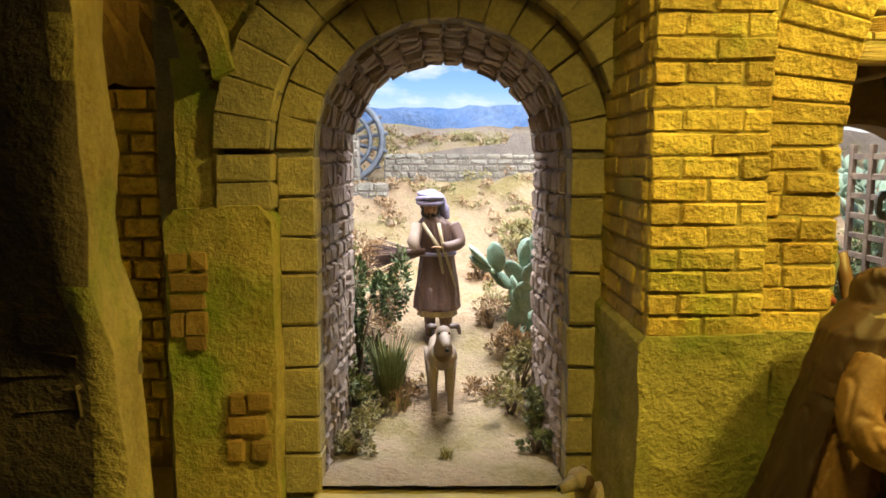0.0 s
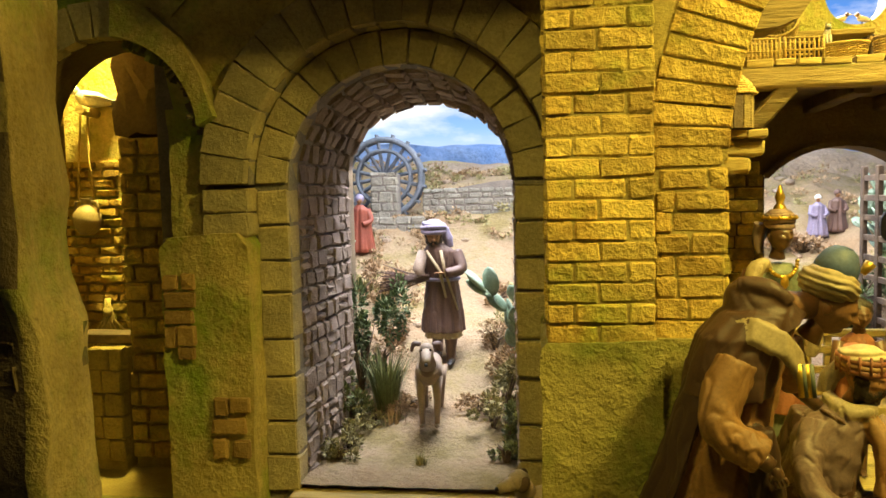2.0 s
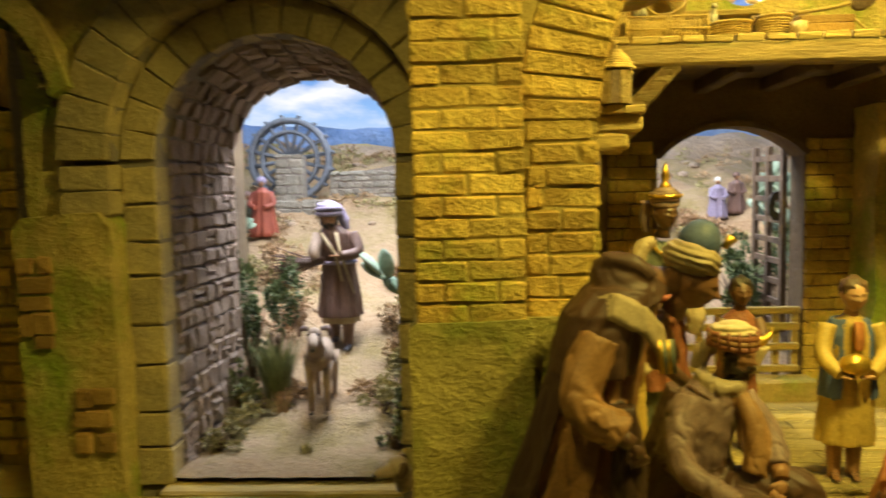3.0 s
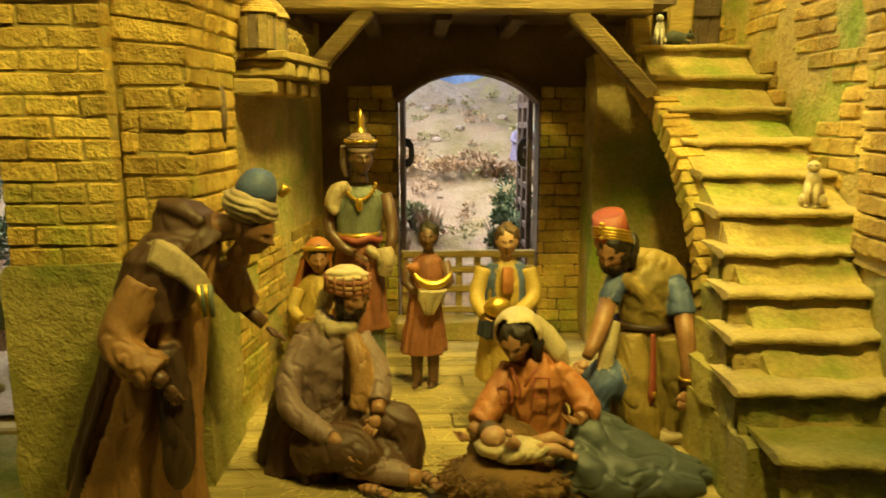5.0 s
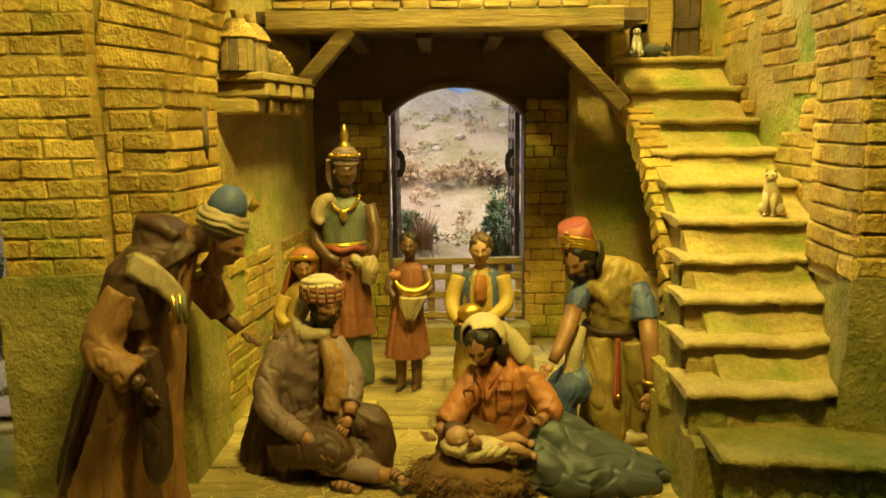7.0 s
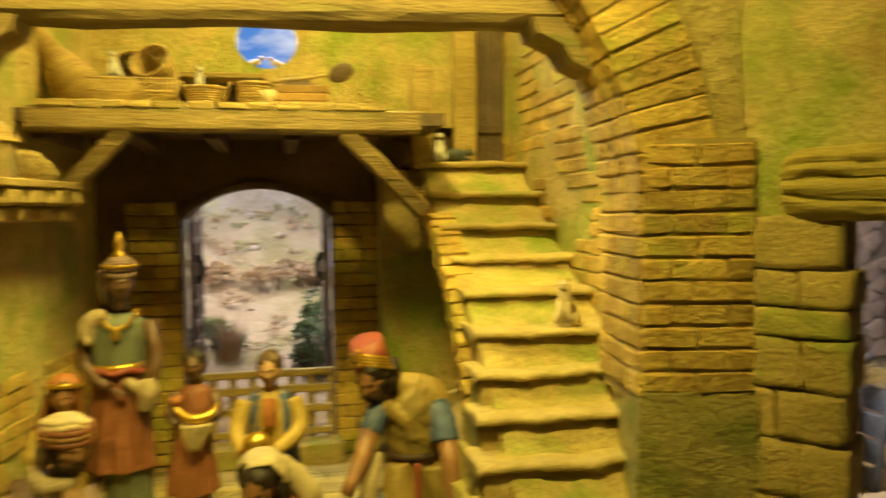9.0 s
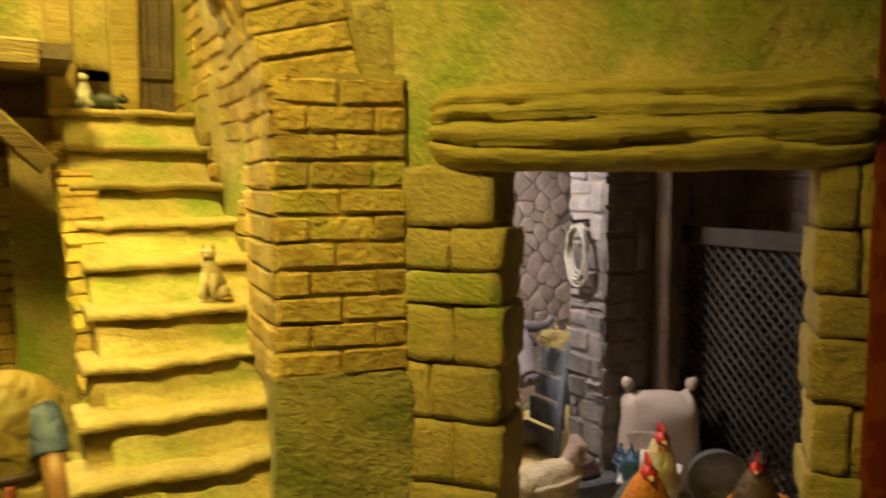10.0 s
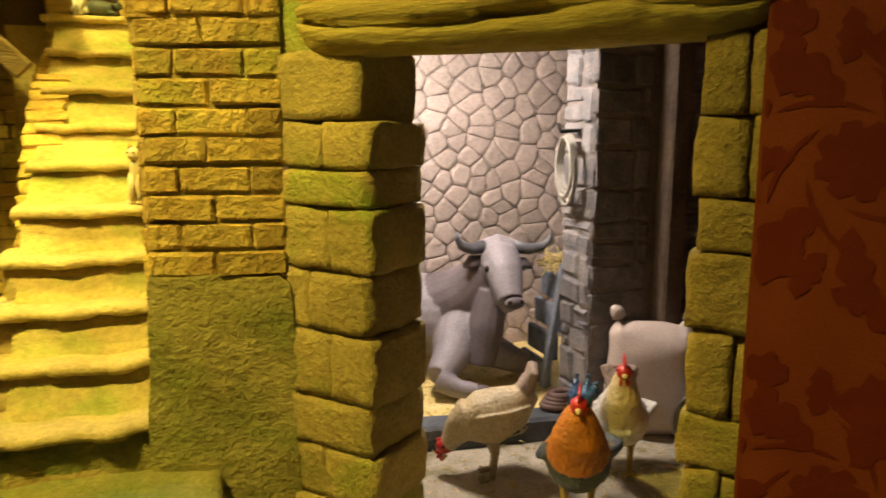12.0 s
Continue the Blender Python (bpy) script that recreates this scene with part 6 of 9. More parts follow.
# -- kneeling woman with her spread slate cloak
bm = bmesh.new()
drape(bm, [(0.912, 0.955, 0.0, 0.072, 0.058), (0.912, 0.953, 0.045, 0.062, 0.052), (0.912, 0.950, 0.085, 0.052, 0.044)], "orange", 8, 0.05, seed=6)
limb(bm, [(0.914, 0.952, 0.06), (0.914, 0.948, 0.10), (0.912, 0.944, 0.132), (0.904, 0.938, 0.154), (0.896, 0.932, 0.166)], [0.050, 0.048, 0.044, 0.030, 0.016], "orange", 18)
limb(bm, [(0.884, 0.934, 0.146), (0.862, 0.912, 0.118), (0.842, 0.892, 0.094), (0.830, 0.880, 0.084)], [0.020, 0.021, 0.020, 0.018], "orange", 16)
limb(bm, [(0.940, 0.936, 0.144), (0.968, 0.922, 0.118), (0.984, 0.904, 0.098), (0.976, 0.884, 0.092)], [0.020, 0.021, 0.020, 0.017], "orange", 16)
bm = fuse(bm, 0.0023, 0.0020, (34, 34, 9), 7.0, 0.0)
sculpt_head(bm, (0.884, 0.914, 0.190), 0.0275, -20, 24, "mid", "hair")
limb(bm, [(0.900, 0.928, 0.204), (0.914, 0.922, 0.184), (0.916, 0.920, 0.160)], [0.012, 0.013, 0.006], "hair", 12)
veil = bmesh.new()
m = Matrix.Translation((0.889, 0.929, 0.199)) @ Matrix.Rotation(radians(-20), 4, "Z") @ Matrix.Rotation(radians(26), 4, "X")
b = bmesh.new()
bmesh.ops.create_icosphere(b, subdivisions=4, radius=1.0)
bmesh.ops.delete(b, geom=[v for v in b.verts if v.co.y < -0.34 and v.co.z < 0.80 or v.co.z < -0.78], context="VERTS")
for v in b.verts:
    v.co = Vector((v.co.x * 0.0345, v.co.y * 0.037, v.co.z * 0.037)) * (1 + 0.05 * noise.noise(v.co * 3))
bmesh.ops.solidify(b, geom=b.faces[:], thickness=0.0045)
add(veil, b, m, C["cream"])
limb(veil, [(0.912, 0.934, 0.214), (0.932, 0.938, 0.192), (0.950, 0.940, 0.166), (0.962, 0.944, 0.144)], [0.012, 0.016, 0.017, 0.008], "cream", 12, 0.6)
limb(veil, [(0.880, 0.952, 0.190), (0.900, 0.956, 0.170), (0.930, 0.956, 0.155)], [0.022, 0.026, 0.018], "cream", 12)
veil = fuse(veil, 0.0019, 0.0014, (40, 40, 20), 8.0)
add(bm, veil)
limb(bm, [(0.832, 0.882, 0.085), (0.820, 0.872, 0.077)], [0.009, 0.008], "mid")
sculpt_palm(bm, (0.812, 0.864, 0.074), (-0.6, -0.6, 0.3), 0.018, "mid", (0.5, -0.3, 1), -0.4)
limb(bm, [(0.976, 0.886, 0.092), (0.964, 0.870, 0.094)], [0.009, 0.008], "mid")
sculpt_palm(bm, (0.957, 0.862, 0.096), (-0.6, -0.5, 0.3), 0.018, "mid", (0.3, -0.3, 1), -0.4)
for pts in ([(0.876, 0.900, 0.160), (0.888, 0.893, 0.132), (0.889, 0.892, 0.108)], [(0.912, 0.897, 0.158), (0.894, 0.893, 0.132)], [(0.906, 0.892, 0.146), (0.928, 0.893, 0.144), (0.928, 0.890, 0.118), (0.907, 0.889, 0.118), (0.906, 0.892, 0.146)], [(0.872, 0.893, 0.138), (0.858, 0.894, 0.130), (0.862, 0.886, 0.110), (0.878, 0.889, 0.114), (0.872, 0.893, 0.138)]):
    limb(bm, pts, [0.0016] * len(pts), "red", 6)
# the cloak: heavy folds running from the hip out over the boards
cloak = bmesh.new()
for pts, radii in (([(0.958, 0.890, 0.078), (0.982, 0.884, 0.064), (1.020, 0.874, 0.040), (1.072, 0.868, 0.020)], [0.020, 0.030, 0.034, 0.026]),
                   ([(0.968, 0.912, 0.072), (1.000, 0.916, 0.056), (1.048, 0.908, 0.034), (1.105, 0.895, 0.014)], [0.024, 0.034, 0.030, 0.022]),
                   ([(0.955, 0.872, 0.058), (0.968, 0.850, 0.036), (1.000, 0.834, 0.016), (1.030, 0.826, 0.010)], [0.020, 0.028, 0.028, 0.018]),
                   ([(0.990, 0.862, 0.040), (1.030, 0.846, 0.022), (1.080, 0.838, 0.014), (1.130, 0.846, 0.008)], [0.026, 0.030, 0.022, 0.012]),
                   ([(1.030, 0.872, 0.036), (1.080, 0.866, 0.026), (1.125, 0.868, 0.014), (1.165, 0.876, 0.006)], [0.024, 0.024, 0.018, 0.009]),
                   ([(1.040, 0.900, 0.026), (1.100, 0.900, 0.014), (1.145, 0.896, 0.008)], [0.026, 0.022, 0.012]),
                   ([(0.946, 0.858, 0.050), (0.948, 0.842, 0.020), (0.956, 0.832, 0.006)], [0.014, 0.020, 0.014])):
    limb(cloak, pts, radii, "slate", 16)
cloak = fuse(cloak, 0.0022, 0.0040, (8, 19, 16), 9.0, 0.001)
add(bm, cloak)
statue("kneeling_woman_statue", bm, (0.91, 0.955, 0), "painted kneeling woman, cream veil, orange dress, spread slate cloak")

# -- infant
bm = bmesh.new()
blob(bm, (0.888, 0.846, 0.062), (0.045, 0.026, 0.016), "cream", 3, 0.25)
blob(bm, (0.850, 0.852, 0.066), (0.026, 0.024, 0.014), "cream", 3, 0.2)
blob(bm, (0.848, 0.846, 0.082), (0.017, 0.016, 0.015), "light", 3)
blob(bm, (0.850, 0.834, 0.080), (0.006, 0.006, 0.005), "light", 1)
blob(bm, (0.843, 0.856, 0.088), (0.016, 0.013, 0.012), "brownhair", 2, 0.15)
limb(bm, [(0.868, 0.836, 0.074), (0.876, 0.824, 0.082), (0.866, 0.820, 0.094)], [0.007, 0.006, 0.005], "light")
blob(bm, (0.865, 0.820, 0.098), 0.006, "light", 1)
limb(bm, [(0.905, 0.850, 0.070), (0.926, 0.846, 0.080), (0.944, 0.846, 0.072)], [0.010, 0.008, 0.006], "light")
limb(bm, [(0.905, 0.838, 0.066), (0.928, 0.832, 0.070), (0.946, 0.830, 0.062)], [0.010, 0.008, 0.006], "light")
for p in ((0.949, 0.842, 0.072), (0.951, 0.826, 0.062)):
    blob(bm, p, (0.006, 0.010, 0.006), "light", 1)
folds_over(bm, [(0.875, 0.824, 0.056), (0.892, 0.820, 0.068), (0.905, 0.826, 0.074)], 0.005, "cream", 3, 0.012)
statue("infant_statue", bm, (0.88, 0.846, 0.046), "small painted infant wrapped in cream cloth on straw")
bm = bmesh.new()
for i in range(22):
    a0 = 2 * math.pi * i / 22
    blob(bm, (0.868 + 0.064 * math.cos(a0), 0.852 + 0.040 * math.sin(a0), 0.016), (0.024, 0.020, 0.020), "straw", 3, 0.8)
blob(bm, (0.868, 0.852, 0.022), (0.075, 0.048, 0.028), "straw", 3, 0.4)
blob(bm, (0.872, 0.893, 0.026), (0.058, 0.030, 0.058), "straw", 4, 0.35)
rng = random.Random(3)
for i in range(900):
    a0, r = rng.uniform(0, 6.28), rng.uniform(0.75, 1.15)
    x, y, z = 0.868 + 0.080 * r * math.cos(a0), 0.852 + 0.052 * r * math.sin(a0), rng.uniform(0.002, 0.034)
    d = Vector((rng.uniform(-1, 1), rng.uniform(-1, 1), rng.uniform(-0.4, 0.4))) * 0.014
    tube(bm, [Vector((x, y, z + 0.003)) - d, Vector((x, y, z + 0.005)), Vector((x, y, z + 0.003)) + d], 0.0007, 3, True, C["straw" if i % 3 else "tan"])
statue("straw_nest", bm, (0.868, 0.852, 0), "coarse brown straw nest under the infant", "nest")

# -- kneeling king in a red fez
bm = bmesh.new()
drape(bm, [(1.118, 1.040, 0.015, 0.060, 0.046), (1.118, 1.044, 0.08, 0.055, 0.045), (1.112, 1.050, 0.14, 0.047, 0.040), (1.106, 1.052, 0.185, 0.041, 0.035)], "ochre", 8, 0.09, seed=4)
limb(bm, [(1.106, 1.052, 0.170), (1.104, 1.050, 0.210), (1.098, 1.047, 0.245), (1.084, 1.042, 0.268)], [0.040, 0.043, 0.042, 0.026], "ochre", 18)
limb(bm, [(1.060, 1.022, 0.258), (1.085, 1.018, 0.235), (1.110, 1.022, 0.205), (1.120, 1.028, 0.182)], [0.008, 0.013, 0.014, 0.008], "wheat", 14)
limb(bm, [(1.078, 1.048, 0.278), (1.106, 1.048, 0.275), (1.132, 1.046, 0.262), (1.148, 1.044, 0.240)], [0.016, 0.022, 0.024, 0.020], "wheat", 16)
limb(bm, [(1.138, 1.036, 0.246), (1.146, 1.018, 0.222), (1.148, 1.008, 0.200)], [0.020, 0.020, 0.021], "blue", 14)
limb(bm, [(1.062, 1.040, 0.258), (1.046, 1.026, 0.235), (1.038, 1.018, 0.218)], [0.018, 0.017, 0.017], "blue", 14)
limb(bm, [(1.076, 1.018, 0.170), (1.078, 1.008, 0.110), (1.088, 0.998, 0.050), (1.100, 0.992, 0.008)], [0.018, 0.028, 0.030, 0.020], "wheat", 16)
limb(bm, [(1.130, 1.014, 0.165), (1.142, 1.010, 0.110), (1.152, 1.012, 0.062)], [0.018, 0.026, 0.020], "ochre", 16)
limb(bm, [(1.085, 1.030, 0.095), (1.040, 1.012, 0.098), (1.016, 1.006, 0.080), (1.012, 1.004, 0.040), (1.016, 1.003, 0.0)], [0.036, 0.034, 0.030, 0.030, 0.030], "blue", 18)
limb(bm, [(1.150, 1.030, 0.100), (1.170, 1.030, 0.056), (1.178, 1.034, 0.012)], [0.020, 0.024, 0.022], "slate", 14)
limb(bm, [(1.050, 1.014, 0.190), (1.036, 1.006, 0.150), (1.030, 1.002, 0.112)], [0.008, 0.014, 0.012], "cream", 12)
bm = fuse(bm, 0.0022, 0.0020, (34, 34, 6), 10.0, 0.0)
loop_band(bm, (1.106, 1.051, 0.180), 0.044, 0.039, 0.006, "deep", 4)
for z in (0.022, 0.036):
    loop_band(bm, (1.014, 1.004, z), 0.032, 0.032, 0.0022, "gold" if z > 0.03 else "red")
sculpt_head(bm, (1.046, 1.030, 0.294), 0.0295, -40, 26, "mid", "hair", "hair")
blob(bm, (1.070, 1.048, 0.292), (0.020, 0.022, 0.030), "hair", 3, 0.4)
limb(bm, [(1.066, 1.036, 0.300), (1.074, 1.034, 0.285), (1.078, 1.036, 0.270)], [0.010, 0.010, 0.006], "hair", 12)
tube(bm, [(1.046, 1.036, 0.310), (1.040, 1.032, 0.330), (1.035, 1.029, 0.3515), (1.0348, 1.0288, 0.3522), (1.0346, 1.0286, 0.353)], [0.0285, 0.0268, 0.0240, 0.0230, 0.002], 28, True, C["red"])
for k in range(4):
    loop_band(bm, (1.0455 - 0.0016 * k, 1.0355 - 0.0012 * k, 0.3115 + 0.0048 * k), 0.0290 - 0.0006 * k, 0.0290 - 0.0006 * k, 0.0030, "gold", -14, -40)
for k in range(7):
    blob(bm, (1.022 + 0.004 * (k % 2), 1.010 + 0.002 * (k % 3), 0.318 + 0.0034 * k), (0.0050, 0.0036, 0.0036), "gold", 1)
limb(bm, [(1.148, 1.006, 0.206), (1.152, 0.994, 0.165), (1.153, 0.984, 0.130), (1.148, 0.976, 0.098)], [0.0145, 0.0140, 0.0115, 0.0085], "mid", 16)
loop_band(bm, (1.150, 0.979, 0.110), 0.0105, 0.0105, 0.0025, "gold")
sculpt_palm(bm, (1.145, 0.972, 0.084), (-0.1, -0.1, -1), 0.019, "mid", (0, -1, 0), 0.3)
limb(bm, [(1.038, 1.018, 0.222), (1.024, 1.000, 0.186), (1.008, 0.984, 0.160), (0.998, 0.974, 0.146)], [0.0140, 0.0130, 0.0105, 0.0085], "mid", 16)
sculpt_palm(bm, (0.990, 0.966, 0.138), (-0.7, -0.4, -0.6), 0.019, "mid", (0.2, -0.3, 1), 0.4)
limb(bm, [(1.104, 1.004, 0.172), (1.102, 0.990, 0.130), (1.098, 0.976, 0.088), (1.096, 0.974, 0.072)], [0.006, 0.008, 0.011, 0.002], "red", 8, 0.4)
blob(bm, (1.098, 0.966, 0.090), (0.004, 0.003, 0.006), "gold", 1)
statue("kneeling_king_statue", bm, (1.11, 1.045, 0), "painted kneeling bearded king in red fez and ochre robe")

# ---- landscape things ----
LEAF = mat("shrub_leaf", (0.07, 0.11, 0.04), (0.16, 0.21, 0.08), 30, 120, 0.6, 0.0, vary=0.4, island=True)
LEAF_PALE = mat("pale_scrub", (0.26, 0.23, 0.09), (0.42, 0.36, 0.16), 30, 120, 0.7, 0.0, vary=0.35, island=True)
LEAF_DRY = mat("dry_scrub", (0.34, 0.215, 0.11), (0.47, 0.33, 0.19), 30, 120, 0.8, 0.0, vary=0.35, island=True)
GRASS = mat("grass_blade", (0.13, 0.16, 0.06), (0.24, 0.25, 0.10), 30, 120, 0.6, 0.0, vary=0.4, island=True)
CACTUS = mat("cactus_pad", (0.16, 0.24, 0.16), (0.26, 0.33, 0.24), 40, 200, 0.6, 0.5, vary=0.2)
BARK = mat("bark", (0.12, 0.08, 0.05), (0.20, 0.14, 0.09), 40, 200, 0.9, 0.6)
GREYWOOD = mat("weathered_grey_wood", (0.12, 0.14, 0.17), (0.20, 0.22, 0.26), 30, 150, 0.8, 0.5)
TERRACE = mat("terrace_stone", (0.25, 0.235, 0.195), (0.36, 0.325, 0.26), 20, 120, 0.9, 0.8, vary=0.2, depth=0.008)


def leaves(n, spread, size, seed, lobes=5, flat=1.0, upright=0.0):
    """Many small folded leaves in uneven clumps, as one bmesh round the origin."""
    bm = bmesh.new()
    rng = random.Random(seed)
    clumps = [(Vector((rng.gauss(0, 0.5) * spread[0], rng.gauss(0, 0.5) * spread[1], rng.uniform(0.12, 1.0) * spread[2])), rng.uniform(0.22, 0.45)) for _ in range(lobes)]
    for i in range(n):
        c, r = rng.choice(clumps)
        d = Vector((rng.gauss(0, 1), rng.gauss(0, 1), rng.gauss(0, 1))).normalized()
        p = c + Vector((d.x * spread[0], d.y * spread[1], d.z * spread[2] * 0.7)) * r * rng.uniform(0.4, 1.05)
        p.z = max(p.z, 0.0)
        a = (d + Vector((0, 0, 0.4 + upright))).normalized()
        s = a.cross(Vector((rng.uniform(-1, 1), rng.uniform(-1, 1), rng.uniform(-1, 1)))).normalized()
        ln, wd = size * rng.uniform(0.7, 1.4), size * 0.32
        nrm = a.cross(s) * wd * 0.5
        v = [bm.verts.new(q) for q in (p, p + a * ln * 0.5 + s * wd + nrm, p + a * ln, p + a * ln * 0.5 - s * wd + nrm)]
        bm.faces.new((v[0], v[1], v[2]))
        bm.faces.new((v[0], v[2], v[3]))
    return bm


def bush(name, at, spread, n, size, material, seed, label, lobes=7, upright=0.0):
    ob = thing(name, at, label, "bush", "scrub by the path")
    part("foliage", leaves(n, spread, size, seed, lobes, upright=upright), material, ob)
    bm = bmesh.new()
    rng = random.Random(seed + 1)
    for k in range(7):
        a = rng.uniform(0, 6.28)
        tip = Vector((math.cos(a) * spread[0] * 0.6, math.sin(a) * spread[1] * 0.6, spread[2] * rng.uniform(0.5, 0.9)))
        tube(bm, [(0, 0, -0.01), tip * 0.45 + Vector((0, 0, 0.01)), tip], [0.004, 0.003, 0.001], 6)
    part("stem", bm, BARK, ob)
    return ob


def blades(n, radius, height, seed, lean=0.5):
    bm = bmesh.new()
    rng = random.Random(seed)
    for i in range(n):
        a, r = rng.uniform(0, 6.28), radius * rng.random() ** 0.7
        p = Vector((r * math.cos(a) * 0.5, r * math.sin(a) * 0.5, 0))
        h = height * rng.uniform(0.5, 1.1)
        o = Vector((math.cos(a), math.sin(a), 0)) * h * lean * rng.uniform(0.2, 1)
        s = Vector((-math.sin(a), math.cos(a), 0)) * 0.0014
        q = [p - s, p + s, p + o * 0.4 + Vector((0, 0, h * 0.6)) + s, p + o * 0.4 + Vector((0, 0, h * 0.6)) - s]
        v = [bm.verts.new(x) for x in q]
        t = bm.verts.new(p + o + Vector((0, 0, h)))
        bm.faces.new(v)
        bm.faces.new((v[3], v[2], t))
    return bm


def tuft(at, n, radius, height, seed, material=None, label="clump of thin green grass on the sand"):
    ob = thing("grass_tuft", at, label, "grass", "grass tufts")
    part("grass", blades(n, radius, height, seed), material or GRASS, ob)
    return ob


def on_land(x, y, dz=0.0):
    return (x, y, land(x, y) + dz)


bush("shrub", on_land(-0.178, 1.52), (0.055, 0.06, 0.235), 3200, 0.011, LEAF, 11, "dark green leafy shrub beside the sandy path", 13)
bush("shrub", on_land(-0.172, 1.40, 0.0), (0.035, 0.04, 0.10), 900, 0.010, GRASS, 12, "low yellow-green moss bush at the arch's foot", 6)
bush("shrub", on_land(-0.150, 1.30, 0.0), (0.03, 0.04, 0.045), 500, 0.009, LEAF_PALE, 13, "low dry moss at the passage wall", 6)
bush("shrub", on_land(0.150, 1.44, 0.0), (0.045, 0.05, 0.10), 1100, 0.010, LEAF_PALE, 14, "yellowish dry bush by the passage wall", 8)
bush("shrub", on_land(0.165, 1.33, 0.0), (0.03, 0.04, 0.07), 700, 0.009, GRASS, 15, "small green bush by the passage wall", 6)
bush("shrub", on_land(0.155, 1.60), (0.06, 0.05, 0.07), 900, 0.010, LEAF_DRY, 16, "dry brown scrub beside the path", 8)
bush("shrub", on_land(-0.20, 1.95), (0.06, 0.06, 0.12), 1100, 0.012, LEAF_DRY, 17, "dry reddish scrub beside the path", 8)
bush("shrub", on_land(-0.14, 1.72), (0.04, 0.05, 0.06), 700, 0.010, LEAF_DRY, 18, "low dry scrub beside the path", 7)
bush("shrub", on_land(-0.30, 2.05), (0.07, 0.06, 0.06), 800, 0.012, LEAF_PALE, 19, "low yellow-green bush on the slope", 7)
bush("shrub", on_land(0.22, 2.10), (0.06, 0.06, 0.10), 900, 0.012, LEAF_PALE, 20, "yellow-green bush on the slope", 7)
bush("shrub", on_land(0.10, 1.98), (0.05, 0.05, 0.05), 700, 0.011, LEAF_DRY, 21, "low brown scrub on the slope", 7)
bush("shrub", on_land(0.32, 2.0), (0.07, 0.06, 0.09), 900, 0.012, LEAF_DRY, 22, "brown scrub on the slope", 7)
bush("shrub", on_land(0.16, 1.78), (0.05, 0.05, 0.05), 700, 0.010, LEAF_PALE, 23, "low scrub beside the path", 7)
for k, (x, y, w, h, m2) in enumerate(((-0.12, 1.40, 0.05, 0.03, LEAF_PALE), (-0.06, 1.46, 0.05, 0.022, LEAF_DRY), (0.09, 1.46, 0.05, 0.025, LEAF_DRY), (0.13, 1.38, 0.04, 0.05, LEAF_PALE), (-0.155, 1.24, 0.03, 0.03, LEAF_PALE), (0.16, 1.24, 0.03, 0.035, GRASS), (-0.15, 1.60, 0.05, 0.07, LEAF_DRY), (0.11, 1.72, 0.04, 0.06, LEAF_DRY))):
    bush("shrub", (x, y, max(land(x, y), 0.006)), (w, w * 0.8, h), 600, 0.008, m2, 140 + k, "low dry moss and scrub beside the sandy path", 8)
for k, (x, y, w, h, m2) in enumerate(((0.66, 1.80, 0.06, 0.10, LEAF), (0.74, 1.92, 0.06, 0.07, GRASS), (0.96, 1.84, 0.07, 0.12, LEAF), (1.04, 1.95, 0.08, 0.13, LEAF), (0.60, 2.0, 0.07, 0.12, LEAF_PALE), (0.86, 2.35, 0.10, 0.05, LEAF_DRY), (0.70, 2.30, 0.10, 0.05, LEAF_DRY), (1.02, 2.32, 0.10, 0.06, LEAF_DRY), (1.20, 2.10, 0.08, 0.10, GRASS), (0.52, 2.25, 0.08, 0.06, LEAF_PALE))):
    bush("shrub", on_land(x, y), (w, w * 0.8, h), 1000, 0.012, m2, 40 + k, "grey-green scrub outside the doorway" if m2 in (LEAF, GRASS) else "low dry scrub outside the doorway", 8)
tuft(on_land(-0.105, 1.45), 320, 0.05, 0.125, 31)
tuft(on_land(-0.085, 1.40), 45, 0.06, 0.045, 32, LEAF_DRY, "dry straw-coloured grass clump on the sand")
tuft((0.005, 1.22, 0.008), 60, 0.018, 0.024, 33, LEAF_PALE, "tiny grass clump on the passage floor")
tuft(on_land(0.70, 1.78), 160, 0.05, 0.10, 34, LEAF_DRY, "tall dry grass outside the doorway")
tuft(on_land(0.78, 1.86), 160, 0.05, 0.11, 35, LEAF_DRY, "tall dry grass outside the doorway")


def cactus(at, seed, tall, label):
    ob = thing("cactus", at, label, "cactus", "prickly pears")
    rng = random.Random(seed)
    tips = [(Vector((0, 0, 0)), Vector((0, 0, 1)))]
    size = tall * 0.125
    for level in range(5):
        fresh = []
        for base, d in tips:
            for _ in range(2 if level else 4):
                dd = (d + Vector((rng.uniform(-0.9, 0.9), rng.uniform(-0.7, 0.7), rng.uniform(-0.1, 0.5)))).normalized()
                dd.z = abs(dd.z)
                s = size * rng.uniform(0.75, 1.15)
                c = base + dd * s
                bm = bmesh.new()
                ball(bm, (0, 0, 0), (s * 0.66, s * 0.17, s), sub=2, rough=0.1)
                bm.transform(Matrix.Translation(c) @ dd.to_track_quat("Z", "Y").to_matrix().to_4x4() @ Matrix.Rotation(rng.uniform(-0.9, 0.9), 4, "Z"))
                part("pad", bm, CACTUS, ob, smooth=True)
                fresh.append((base + dd * s * 1.85, dd))
        rng.shuffle(fresh)
        tips = fresh[:9]
    return ob


